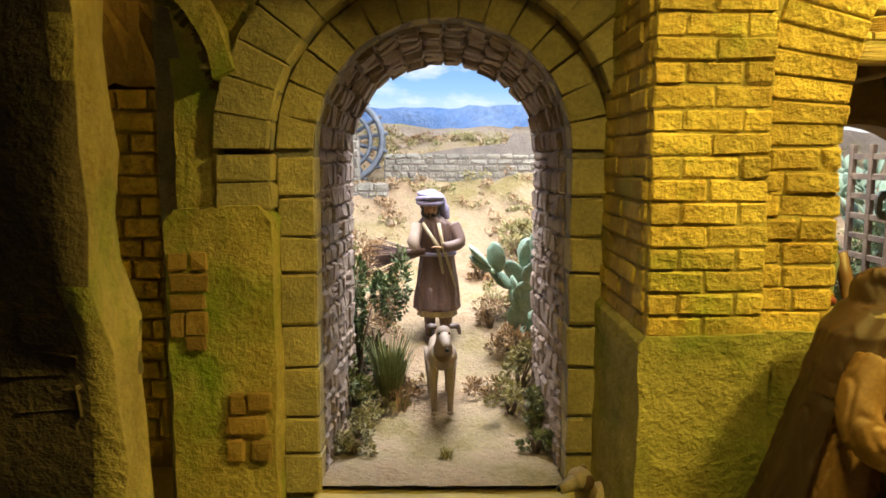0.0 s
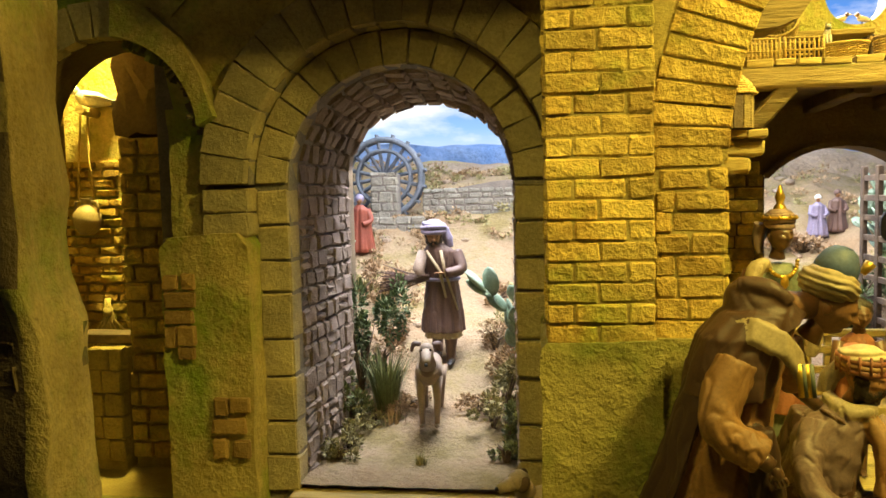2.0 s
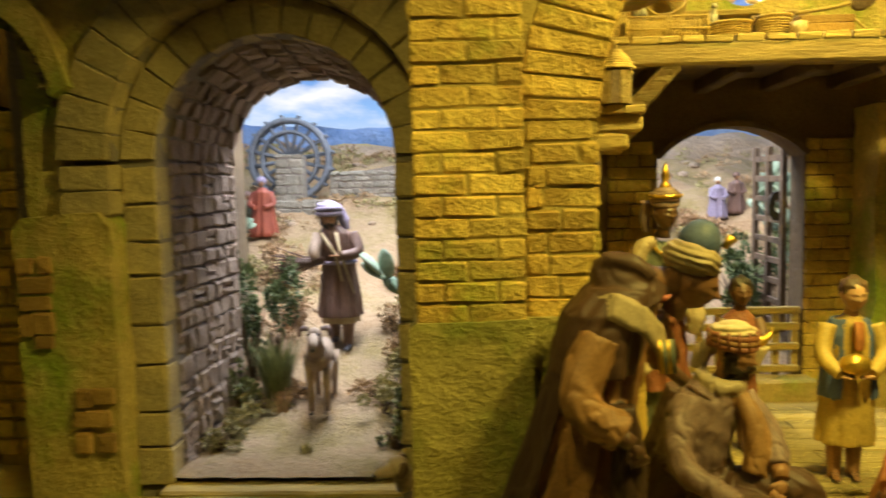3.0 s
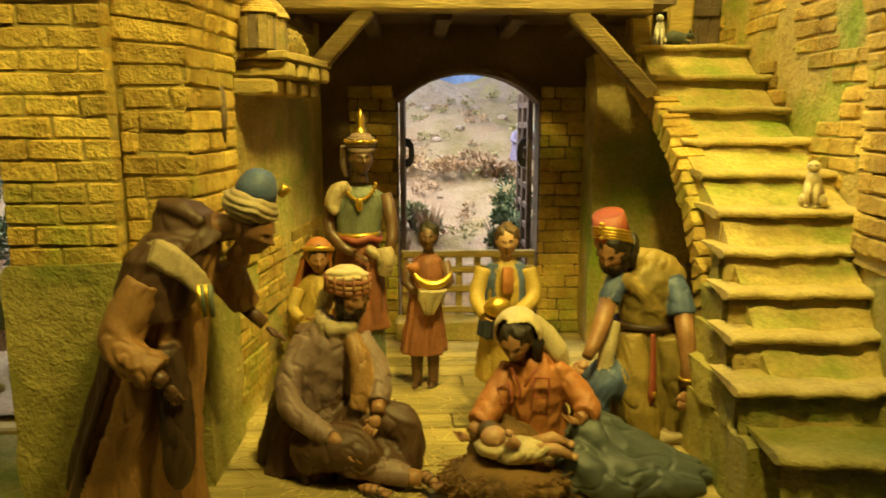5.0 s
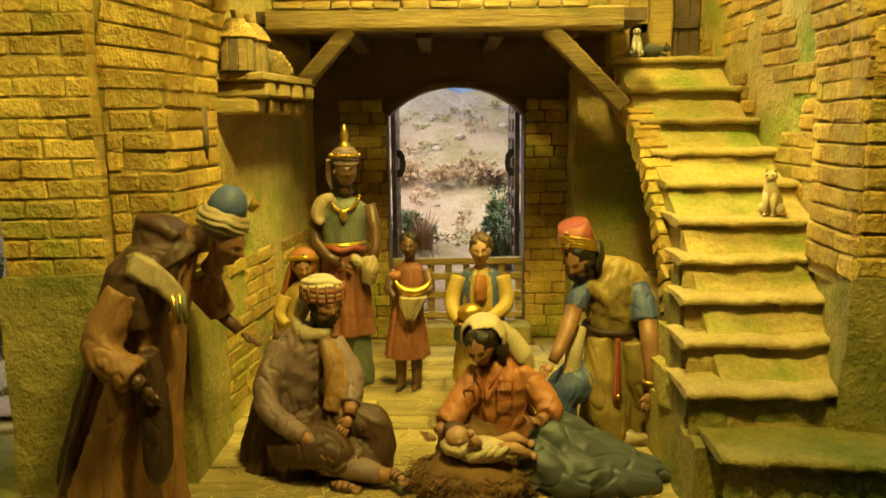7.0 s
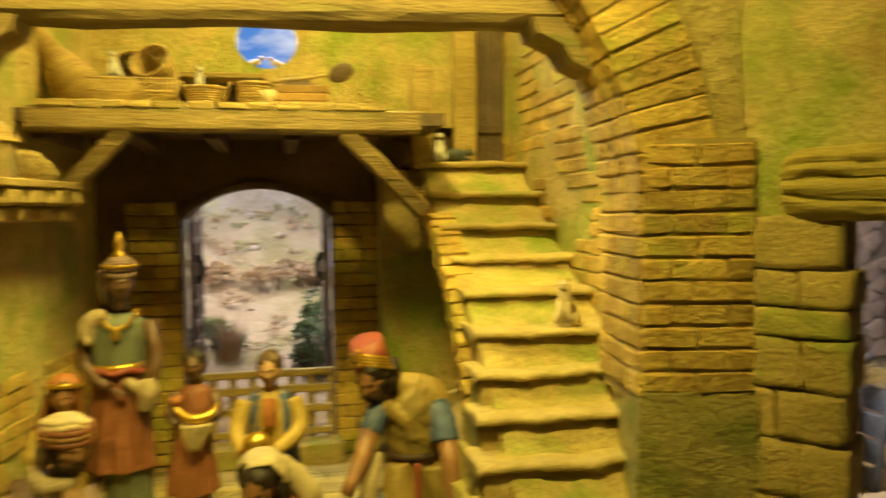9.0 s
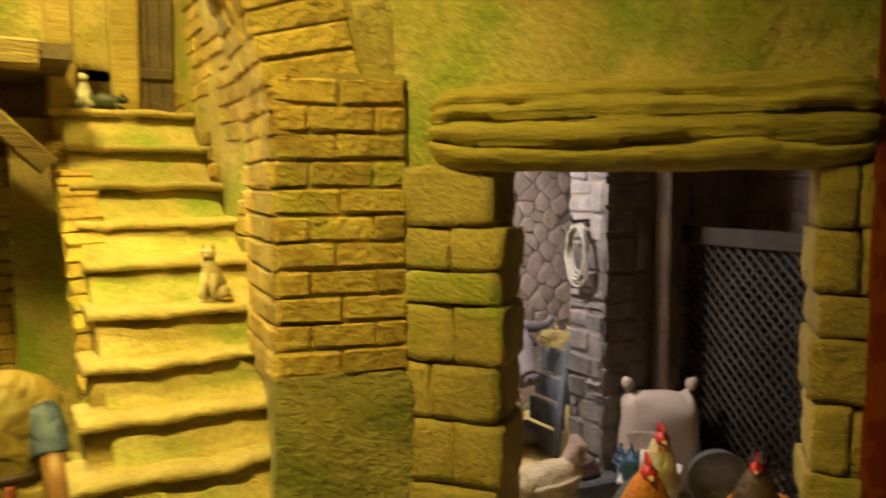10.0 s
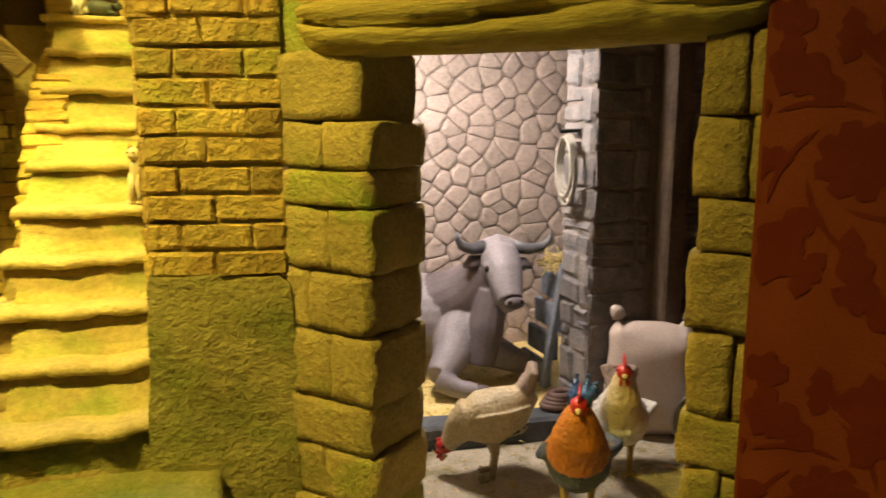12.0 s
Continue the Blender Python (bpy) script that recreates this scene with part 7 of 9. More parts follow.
cactus(on_land(0.155, 1.66), 2, 0.27, "grey-green prickly pear cactus by the path")
cactus(on_land(1.16, 2.02), 5, 0.24, "grey-green prickly pear cactus outside the doorway")
cactus(on_land(1.28, 2.20), 6, 0.26, "tall prickly pear cactus on the slope")
cactus(on_land(-0.42, 2.15), 7, 0.16, "small prickly pear cactus on the slope")
# loose stones, far scrub and pebbles
bm = bmesh.new()
rng = random.Random(77)
for i in range(170):
    x, y = rng.uniform(-0.8, 1.5), rng.uniform(1.5, 3.0)
    if abs(x - 0.0) < 0.10 and y < 2.3 or land(x, y) < 0:
        continue
    r = rng.uniform(0.006, 0.026) * (0.6 + 0.3 * (y - 1.5))
    ball(bm, (x, y, land(x, y) + r * 0.2), (r, r * 0.8, r * 0.6), sub=1, rough=0.5)
tagged(joined(bm, "hill_stones", HILL), "pale stones strewn over the dry hillside", "stones", kind="stuff")
for nm, m2, seed, count, lab in (("hill_scrub", LEAF_PALE, 90, 380, "yellow-green scrub dotted over the hillside"), ("hill_scrub", LEAF_DRY, 91, 620, "brown scrub dotted over the hillside")):
    bm = bmesh.new()
    rng = random.Random(seed)
    for i in range(count):
        x, y = rng.uniform(-0.9, 1.6), rng.uniform(1.75, 3.15)
        if abs(x - 0.01) < 0.11 and y < 2.4 or land(x, y) < 0 or x > 0.5 and rng.random() < 0.7:
            continue
        k = rng.uniform(0.7, 1.7)
        b = leaves(46, (0.030 * k, 0.030 * k, 0.020 * k), 0.012, seed * 100 + i, 3)
        add(bm, b, Matrix.Translation((x, y, land(x, y) - 0.003)))
    tagged(joined(bm, nm, m2), lab, "scrub", kind="stuff")
bm = bmesh.new()
for i in range(420):
    x, y = rng.gauss(0.0, 0.12), rng.uniform(1.13, 1.46)
    if abs(x) > 0.18:
        x = math.copysign(0.17, x)
    r = rng.uniform(0.0012, 0.0045)
    ball(bm, (x, y, 0.010 + max(0, (y - 1.39) * 0.12)), (r, r, r * 0.7), sub=1, rough=0.4)
tagged(joined(bm, "pebbles", BARK), "dark crumbs of earth on the passage floor", "pebbles", kind="stuff")

# water wheel on its masonry pier
wheel = thing("water_wheel", (-0.346, 2.60, 0.420), "grey wooden water wheel on a stone pier", "water wheel")
for y in (-0.018, 0.018):
    for r in (0.138, 0.098):
        bm = bmesh.new()
        pts = [Vector((r * math.cos(a), y, 0.155 + r * math.sin(a))) for a in (2 * math.pi * k / 40 for k in range(41))]
        tube(bm, pts, 0.0105 if r > 0.12 else 0.0065, 6, False)
        part("rim", bm, GREYWOOD, wheel)
for k in range(16):
    a = 2 * math.pi * (k + 0.4) / 16
    bm = bmesh.new()
    tube(bm, [(0.015 * math.cos(a), 0, 0.155 + 0.015 * math.sin(a)), (0.158 * math.cos(a), 0, 0.155 + 0.158 * math.sin(a))], 0.0075, 6)
    part("spoke", bm, GREYWOOD, wheel)
    bm = bmesh.new()
    box(bm, 0.135, 0.158, -0.022, 0.022, -0.003, 0.003)
    bm.transform(Matrix.Translation((0, 0, 0.155)) @ Matrix.Rotation(-a, 4, "Y"))
    part("paddle", bm, GREYWOOD, wheel)
bm = bmesh.new()
tube(bm, [(0, -0.05, 0.155), (0, 0.05, 0.155)], 0.014, 12)
part("hub", bm, GREYWOOD, wheel)
bm = bmesh.new()
box(bm, -0.375, -0.280, 2.50, 2.565, 0.30, 0.585, 0.004)
wheel_pier = structure("wheel_pier", bm, JOINT, "pale masonry pier that carries the water wheel", category="pier")
rubble(wheel_pier, pose(-0.377, 2.498, 0), 0.099, 0.33, 0.592, TERRACE, 0.032, 0.045)
bm = bmesh.new()
box(bm, -0.47, -0.18, 2.47, 2.53, 0.30, 0.425, 0.004)
wheel_wall = structure("wheel_wall", bm, JOINT, "low masonry wall below the water wheel", category="wall")
rubble(wheel_wall, pose(-0.472, 2.468, 0), 0.295, 0.33, 0.435, TERRACE, 0.034, 0.05)
bm = bmesh.new()
slab(bm, [(-0.20, 0.40), (0.62, 0.40), (0.62, 0.585), (0.40, 0.60), (0.24, 0.60), (0.22, 0.565), (0.05, 0.55), (-0.20, 0.51)], 2.56, 2.62)
terrace = structure("terrace_wall", bm, JOINT, "broken pale stone terrace wall on the hill", category="wall")
rubble(terrace, pose(-0.20, 2.558, 0), 0.82, 0.40, 0.53, TERRACE, 0.022, 0.040)

# -- carrier with a bundle of brushwood
bm = bmesh.new()
for x, y in ((-0.030, 1.700), (0.006, 1.672)):
    gz = land(x, y)
    limb(bm, [(x, y, gz), (x, y + 0.006, gz + 0.05), (x, y, gz + 0.10)], [0.010, 0.015, 0.015], "umber")
    sandal(bm, (x + 0.002, y - 0.014, gz), -10, 0.021, "black")
drape(bm, [(-0.014, 1.690, 0.176, 0.052, 0.044), (-0.014, 1.690, 0.23, 0.046, 0.038), (-0.014, 1.690, 0.295, 0.038, 0.032), (-0.014, 1.688, 0.34, 0.044, 0.034), (-0.018, 1.684, 0.372, 0.038, 0.030), (-0.026, 1.678, 0.392, 0.018, 0.018)], "umber", 9, 0.08, seed=2)
drape(bm, [(-0.014, 1.690, 0.160, 0.044, 0.038), (-0.014, 1.690, 0.19, 0.042, 0.036)], "beige", 9, 0.08, seed=2)
bm = fuse(bm, 0.0023, 0.0020, (36, 36, 6), 12.0)
sculpt_head(bm, (-0.029, 1.672, 0.412), 0.026, 8, 22, "mid", None, "hair")
for k, (z, r) in enumerate(((0.420, 0.026), (0.428, 0.027), (0.436, 0.023))):
    loop_band(bm, (-0.029, 1.676, z), r, r, 0.006, "violet" if k != 1 else "violet", 6 * (-1) ** k, 30 * k)
blob(bm, (-0.029, 1.678, 0.436), (0.022, 0.022, 0.013), "violet")
limb(bm, [(-0.006, 1.688, 0.425), (0.002, 1.692, 0.400), (0.008, 1.690, 0.380)], [0.011, 0.013, 0.007], "violet", 8)
limb(bm, [(-0.054, 1.680, 0.368), (-0.066, 1.662, 0.330), (-0.058, 1.650, 0.312)], [0.016, 0.015, 0.011], "fawn")
limb(bm, [(0.022, 1.682, 0.368), (0.036, 1.664, 0.330), (0.000, 1.644, 0.322)], [0.016, 0.014, 0.010], "umber")
sculpt_palm(bm, (-0.008, 1.642, 0.322), (-1, -0.1, 0.1), 0.015, "mid")
loop_band(bm, (-0.014, 1.689, 0.304), 0.041, 0.036, 0.0045, "violet")
limb(bm, [(-0.045, 1.652, 0.375), (-0.012, 1.646, 0.325), (0.000, 1.650, 0.262)], [0.004, 0.005, 0.003], "beige", 6)
limb(bm, [(-0.010, 1.650, 0.375), (0.000, 1.644, 0.325), (0.028, 1.652, 0.232)], [0.004, 0.004, 0.002], "beige", 6)
rng = random.Random(6)
for i in range(70):
    dy, dz = rng.gauss(0, 0.006), rng.gauss(0, 0.006)
    tube(bm, [(-0.040, 1.652 + dy * 0.4, 0.312 + dz * 0.4), (-0.085, 1.650 + dy, 0.306 + dz), (-0.150 + rng.uniform(-0.012, 0.02), 1.648 + dy * 3, 0.298 + dz * 3.0)], [0.0016, 0.0015, 0.0009], 4, True, C["umber"])
statue("carrier_statue", bm, on_land(-0.014, 1.690), "painted bearded carrier in brown tunic with brushwood bundle")


def hound(bm, at, yaw, s, colour):
    m = Matrix.Translation(at) @ Matrix.Rotation(radians(yaw), 4, "Z") @ Matrix.Diagonal((s, s, s, 1))
    limb(bm, [(0, 0.45, 0.72), (0, 0.25, 0.78), (0, -0.05, 0.74), (0, -0.25, 0.76), (0, -0.36, 0.84)], [0.10, 0.15, 0.17, 0.19, 0.14], colour, 14, m=m)
    limb(bm, [(0, -0.34, 0.86), (0, -0.44, 1.02), (0, -0.46, 1.10)], [0.12, 0.09, 0.10], colour, 12, m=m)
    blob(bm, (0, -0.48, 1.10), (0.095, 0.12, 0.10), colour, m=m)
    limb(bm, [(0, -0.55, 1.08), (0.02, -0.70, 1.00), (0.02, -0.76, 0.97)], [0.075, 0.055, 0.045], colour, 10, m=m)
    blob(bm, (0.02, -0.79, 0.97), 0.03, "black", 1, m=m)
    for sx in (-1, 1):
        limb(bm, [(sx * 0.08, -0.44, 1.17), (sx * 0.17, -0.42, 1.17), (sx * 0.20, -0.46, 1.08)], [0.03, 0.045, 0.02], "umber", 8, 0.5, m=m)
        blob(bm, (sx * 0.06, -0.58, 1.12), 0.018, "eye", 1, m=m)
        limb(bm, [(sx * 0.11, -0.24, 0.70), (sx * 0.11, -0.26, 0.38), (sx * 0.10, -0.25, 0.03)], [0.085, 0.048, 0.036], colour, 10, m=m)
        blob(bm, (sx * 0.10, -0.28, 0.025), (0.045, 0.07, 0.03), colour, 1, m=m)
        limb(bm, [(sx * 0.11, 0.36, 0.72), (sx * 0.12, 0.30, 0.46), (sx * 0.12, 0.44, 0.26), (sx * 0.11, 0.40, 0.03)], [0.11, 0.07, 0.04, 0.034], colour, 10, m=m)
        blob(bm, (sx * 0.11, 0.37, 0.025), (0.045, 0.07, 0.03), colour, 1, m=m)
    limb(bm, [(0, 0.46, 0.72), (-0.12, 0.58, 0.55), (-0.16, 0.60, 0.36)], [0.035, 0.025, 0.012], colour, 8, m=m)


bm = bmesh.new()
hound(bm, on_land(-0.004, 1.41, -0.002), 4, 0.150, "fawn")
statue("hound_statue", bm, on_land(-0.004, 1.41, -0.002), "slim painted fawn hound standing on the sandy path", "dog statue")
bm = bmesh.new()
limb(bm, [(0.270, 1.040, 0.022), (0.235, 1.030, 0.030), (0.205, 1.015, 0.034)], [0.022, 0.028, 0.022], "fawn", 12)
limb(bm, [(0.206, 1.016, 0.040), (0.196, 1.010, 0.064)], [0.018, 0.015], "fawn", 12)
blob(bm, (0.192, 1.006, 0.072), (0.018, 0.020, 0.016), "fawn")
limb(bm, [(0.184, 0.998, 0.070), (0.162, 0.990, 0.063)], [0.012, 0.007], "fawn", 10)
blob(bm, (0.160, 0.989, 0.064), 0.004, "black", 1)
for p in ((0.200, 0.992, 0.070), (0.196, 1.022, 0.072)):
    blob(bm, p, (0.009, 0.005, 0.014), "umber", 2, turn=(0, 25, 0))
limb(bm, [(0.205, 1.0, 0.016), (0.165, 0.985, 0.006)], [0.010, 0.007], "fawn", 10)
statue("lying_dog_statue", bm, (0.235, 1.03, -0.003), "painted fawn dog lying by the gate", "dog statue")


def far_figure(at, robe, cap, s, yaw, label):
    bm = bmesh.new()
    x, y, z = at
    drape(bm, [(x, y, z, 0.24 * s, 0.2 * s), (x, y, z + 0.35 * s, 0.19 * s, 0.16 * s), (x, y, z + 0.62 * s, 0.17 * s, 0.14 * s), (x, y - 0.02 * s, z + 0.76 * s, 0.14 * s, 0.12 * s), (x, y - 0.03 * s, z + 0.84 * s, 0.05 * s, 0.05 * s)], robe, 7, 0.1)
    sculpt_head(bm, (x, y - 0.05 * s, z + 0.92 * s), 0.075 * s, yaw, 10, "mid")
    blob(bm, (x, y - 0.03 * s, z + 0.95 * s), (0.085 * s, 0.09 * s, 0.085 * s), cap, 2)
    for sx in (-1, 1):
        limb(bm, [(x + sx * 0.13 * s, y, z + 0.74 * s), (x + sx * 0.20 * s, y - 0.08 * s, z + 0.56 * s), (x + sx * 0.08 * s, y - 0.2 * s, z + 0.5 * s)], [0.06 * s, 0.05 * s, 0.04 * s], robe)
    return statue("far_figure_statue", bm, at, label, group="distant figures")


far_figure(on_land(-0.365, 2.30, -0.004), "red", "violet", 0.185, 40, "small painted figure in red robe on the slope")
far_figure(on_land(-0.425, 2.34, -0.004), "green", "umber", 0.15, 60, "small painted figure in green robe on the slope")
far_figure(on_land(1.085, 2.40, -0.004), "violet", "white", 0.13, -30, "small painted figure in pale violet robe on the slope")
far_figure(on_land(1.150, 2.42, -0.004), "umber", "umber", 0.13, 20, "small painted figure in dark robe on the slope")

# ---- animal statues ----
bm = bmesh.new()
limb(bm, [(1.66, 1.25, 0.10), (1.72, 1.235, 0.122), (1.77, 1.210, 0.130), (1.805, 1.185, 0.135)], [0.055, 0.076, 0.074, 0.062], "grey", 20)
limb(bm, [(1.790, 1.195, 0.150), (1.828, 1.160, 0.178), (1.856, 1.128, 0.222)], [0.058, 0.048, 0.032], "dewlap", 18)
limb(bm, [(1.850, 1.110, 0.190), (1.838, 1.106, 0.130), (1.826, 1.104, 0.070)], [0.024, 0.030, 0.026], "dewlap", 14)
limb(bm, [(1.806, 1.150, 0.120), (1.775, 1.105, 0.085), (1.745, 1.074, 0.066)], [0.044, 0.030, 0.021], "grey", 16)
limb(bm, [(1.743, 1.072, 0.064), (1.770, 1.056, 0.050), (1.798, 1.048, 0.044)], [0.020, 0.015, 0.014], "hide", 14)
limb(bm, [(1.846, 1.150, 0.085), (1.900, 1.132, 0.060), (1.936, 1.120, 0.048)], [0.034, 0.022, 0.016], "hide", 14)
limb(bm, [(1.864, 1.126, 0.248), (1.862, 1.108, 0.240), (1.860, 1.084, 0.220), (1.857, 1.062, 0.196), (1.856, 1.050, 0.184)], [0.026, 0.033, 0.030, 0.023, 0.020], "hide", 20)
limb(bm, [(1.862, 1.096, 0.205), (1.858, 1.072, 0.182), (1.856, 1.056, 0.174)], [0.022, 0.018, 0.014], "hide", 16)
for x, y, z in ((1.836, 1.094, 0.234), (1.888, 1.092, 0.232)):
    blob(bm, (x, y, z), (0.009, 0.010, 0.008), "hide", 2)
limb(bm, [(1.838, 1.122, 0.258), (1.862, 1.118, 0.264), (1.888, 1.114, 0.257)], [0.014, 0.017, 0.014], "hide", 14)
bm = fuse(bm, 0.0022, 0.0, seed=11.0)
for k, pts in enumerate(([(1.846, 1.120, 0.262), (1.816, 1.117, 0.258), (1.797, 1.114, 0.265), (1.790, 1.112, 0.276), (1.790, 1.110, 0.288)], [(1.880, 1.114, 0.261), (1.914, 1.108, 0.254), (1.936, 1.104, 0.258), (1.946, 1.101, 0.267), (1.948, 1.099, 0.279)])):
    limb(bm, pts, [0.0115, 0.0095, 0.0075, 0.005, 0.0012], "horn", 14)
limb(bm, [(1.840, 1.120, 0.242), (1.818, 1.119, 0.238), (1.802, 1.117, 0.229)], [0.005, 0.012, 0.003], "dewlap", 12, 0.5)
limb(bm, [(1.886, 1.112, 0.238), (1.906, 1.109, 0.232), (1.921, 1.108, 0.222)], [0.005, 0.011, 0.003], "dewlap", 12, 0.5)
for x, y, z in ((1.832, 1.087, 0.230), (1.889, 1.084, 0.228)):
    blob(bm, (x, y, z), 0.0055, "eye", 2)
blob(bm, (1.856, 1.037, 0.184), (0.017, 0.008, 0.010), "dewlap", 3)
for sx in (-1, 1):
    blob(bm, (1.856 + sx * 0.010, 1.031, 0.187), 0.0036, "eye", 1)
for c in ((1.806, 1.046, 0.043), (1.948, 1.117, 0.044)):
    blob(bm, c, (0.016, 0.013, 0.012), "dewlap", 2)
statue("ox_statue", bm, (1.80, 1.18, 0.030), "painted grey ox lying on straw, dark upturned horns", "ox statue")


def fowl(name, at, yaw, s, body, neck, tail, head_down, label, comb=1.0, sickle=False):
    """A hen or cock of about height s, facing -y before the turn."""
    bm = bmesh.new()
    m = Matrix.Translation(at) @ Matrix.Rotation(radians(yaw), 4, "Z") @ Matrix.Diagonal((s, s, s, 1))
    hb = bmesh.new()
    back = 0.12 if head_down else 0.0
    limb(bm, [(0, 0.30, 0.58 + back), (0, 0.16, 0.51 + back * 0.6), (0, -0.02, 0.46 + back * 0.2), (0, -0.18, 0.50), (0, -0.24, 0.54)], [0.07, 0.17, 0.22, 0.19, 0.12], body, 20, m=m)
    if head_down:
        path = [(0, -0.14, 0.50), (0, -0.24, 0.41), (0, -0.31, 0.31), (0, -0.345, 0.235)]
    else:
        path = [(0, -0.15, 0.55), (0, -0.22, 0.70), (0, -0.22, 0.84), (0, -0.24, 0.90)]
    limb(bm, path, [0.17, 0.13, 0.085, 0.06] if not sickle else [0.21, 0.17, 0.105, 0.062], neck, 16, m=m)
    hx, hy, hz = path[-1]
    blob(hb, (hx, hy - 0.02, hz + 0.01), (0.06, 0.075, 0.06), "comb" if comb > 0.6 else neck, m=m)
    dy, dz = (-0.03, -0.09) if head_down else (-0.10, 0.0)
    limb(hb, [(hx, hy + dy * 0.7, hz + dz * 0.7), (hx, hy + dy * 1.4, hz + dz * 1.3)], [0.028, 0.006], "yellow", 8, m=m)
    for k in range(5):
        u = -0.06 + 0.035 * k
        if head_down:
            blob(hb, (hx, hy - 0.05 - 0.01 * (k % 2), hz - u), (0.012, 0.045 * comb, 0.022), "comb", 1, m=m)
        else:
            blob(hb, (hx, hy + u, hz + 0.075 + 0.012 * (k % 2)), (0.012, 0.024, 0.045 * comb), "comb", 1, m=m)
    for sx in (-1, 1):
        blob(hb, (hx + sx * 0.022, hy - 0.05, hz - 0.07), (0.018, 0.016, 0.045 * comb), "comb", 1, m=m)
        blob(hb, (hx + sx * 0.052, hy - 0.03, hz + 0.02), 0.012, "eye", 1, m=m)
        limb(bm, [(sx * 0.17, -0.10, 0.52), (sx * 0.205, 0.06, 0.48 + back * 0.5), (sx * 0.15, 0.22, 0.48 + back * 0.8), (sx * 0.08, 0.31, 0.50 + back)], [0.07, 0.12, 0.08, 0.02], body, 12, 0.35, m=m)
        for k in range(5):
            limb(bm, [(sx * 0.215, -0.02 + 0.03 * k, 0.55 - 0.045 * k + back * 0.4), (sx * 0.205, 0.14 + 0.02 * k, 0.51 - 0.035 * k + back * 0.7), (sx * 0.14, 0.28, 0.50 - 0.03 * k + back)], [0.012, 0.020, 0.006], neck, 6, 0.5, m=m)
        limb(hb, [(sx * 0.09, 0.0, 0.34), (sx * 0.09, 0.02, 0.20), (sx * 0.085, 0.0, 0.02)], [0.065, 0.028, 0.020], "yellow" if not head_down else "beige", 8, m=m)
        for t in (-0.55, 0.0, 0.55):
            limb(hb, [(sx * 0.085, 0.0, 0.022), (sx * 0.085 + 0.10 * math.sin(t), -0.11 * math.cos(t), 0.014)], [0.016, 0.008], "yellow" if not head_down else "beige", 6, m=m)
    for k in range(26):
        a = 2 * math.pi * k / 13 + (0.24 if k > 12 else 0)
        i = 1 if k > 12 else 0
        p0, p1 = Vector(path[1 - i + 0]), Vector(path[0]) + Vector((0.17 * math.cos(a), 0.10 * math.sin(a), -0.05 - 0.03 * i))
        limb(bm, [p0 + Vector((0.10 * math.cos(a), 0.08 * math.sin(a), 0)), (p0 + p1) / 2 + Vector((0.05 * math.cos(a), 0.04 * math.sin(a), 0)), p1], [0.016, 0.026, 0.006], neck, 5, 0.5, m=m)
    for k in range(11):
        a = radians(-45 + 9 * k)
        if sickle:
            limb(bm, [(0.05 * math.sin(a), 0.26, 0.58), (0.09 * math.sin(a), 0.34, 0.70 + 0.03 * (k % 3)), (0.13 * math.sin(a), 0.46, 0.72 + 0.05 * (k % 4)), (0.17 * math.sin(a), 0.58, 0.54 + 0.05 * (k % 3))], [0.03, 0.032, 0.024, 0.006], tail, 6, 0.4, m=m)
        else:
            limb(bm, [(0.06 * math.sin(a), 0.20, 0.56 + back), (0.12 * math.sin(a), 0.27, 0.66 + back), (0.19 * math.sin(a), 0.30 + 0.02 * (k % 2), 0.75 + back + 0.03 * math.cos(a))], [0.06, 0.065, 0.035], tail, 6, 0.4, m=m)
    bm = fuse(bm, 0.0019, 0.0017, (120, 120, 60), at[0] * 40, everywhere=True)
    add(bm, hb)
    return statue(name, bm, at, label, "poultry statue", "poultry in the stable")


fowl("hen_statue", (1.748, 0.868, -0.003), -112, 0.172, "cream", "cream", "fawn", True, "pale buff hen statue pecking at the floor", 0.9)
fowl("cock_statue", (1.800, 0.735, -0.003), -32, 0.176, "slate", "plume", "bluetail", False, "cock statue, orange neck feathers, blue tail", 1.3, True)
fowl("hen_statue", (1.912, 0.822, -0.003), -30, 0.172, "white", "cream", "fawn", False, "white hen statue with yellowish neck and red comb", 1.2)
fowl("cock_statue", (1.985, 0.700, -0.003), -55, 0.150, "plume", "brownhair", "deep", False, "dark brown cock statue with bright red comb", 1.4, True)


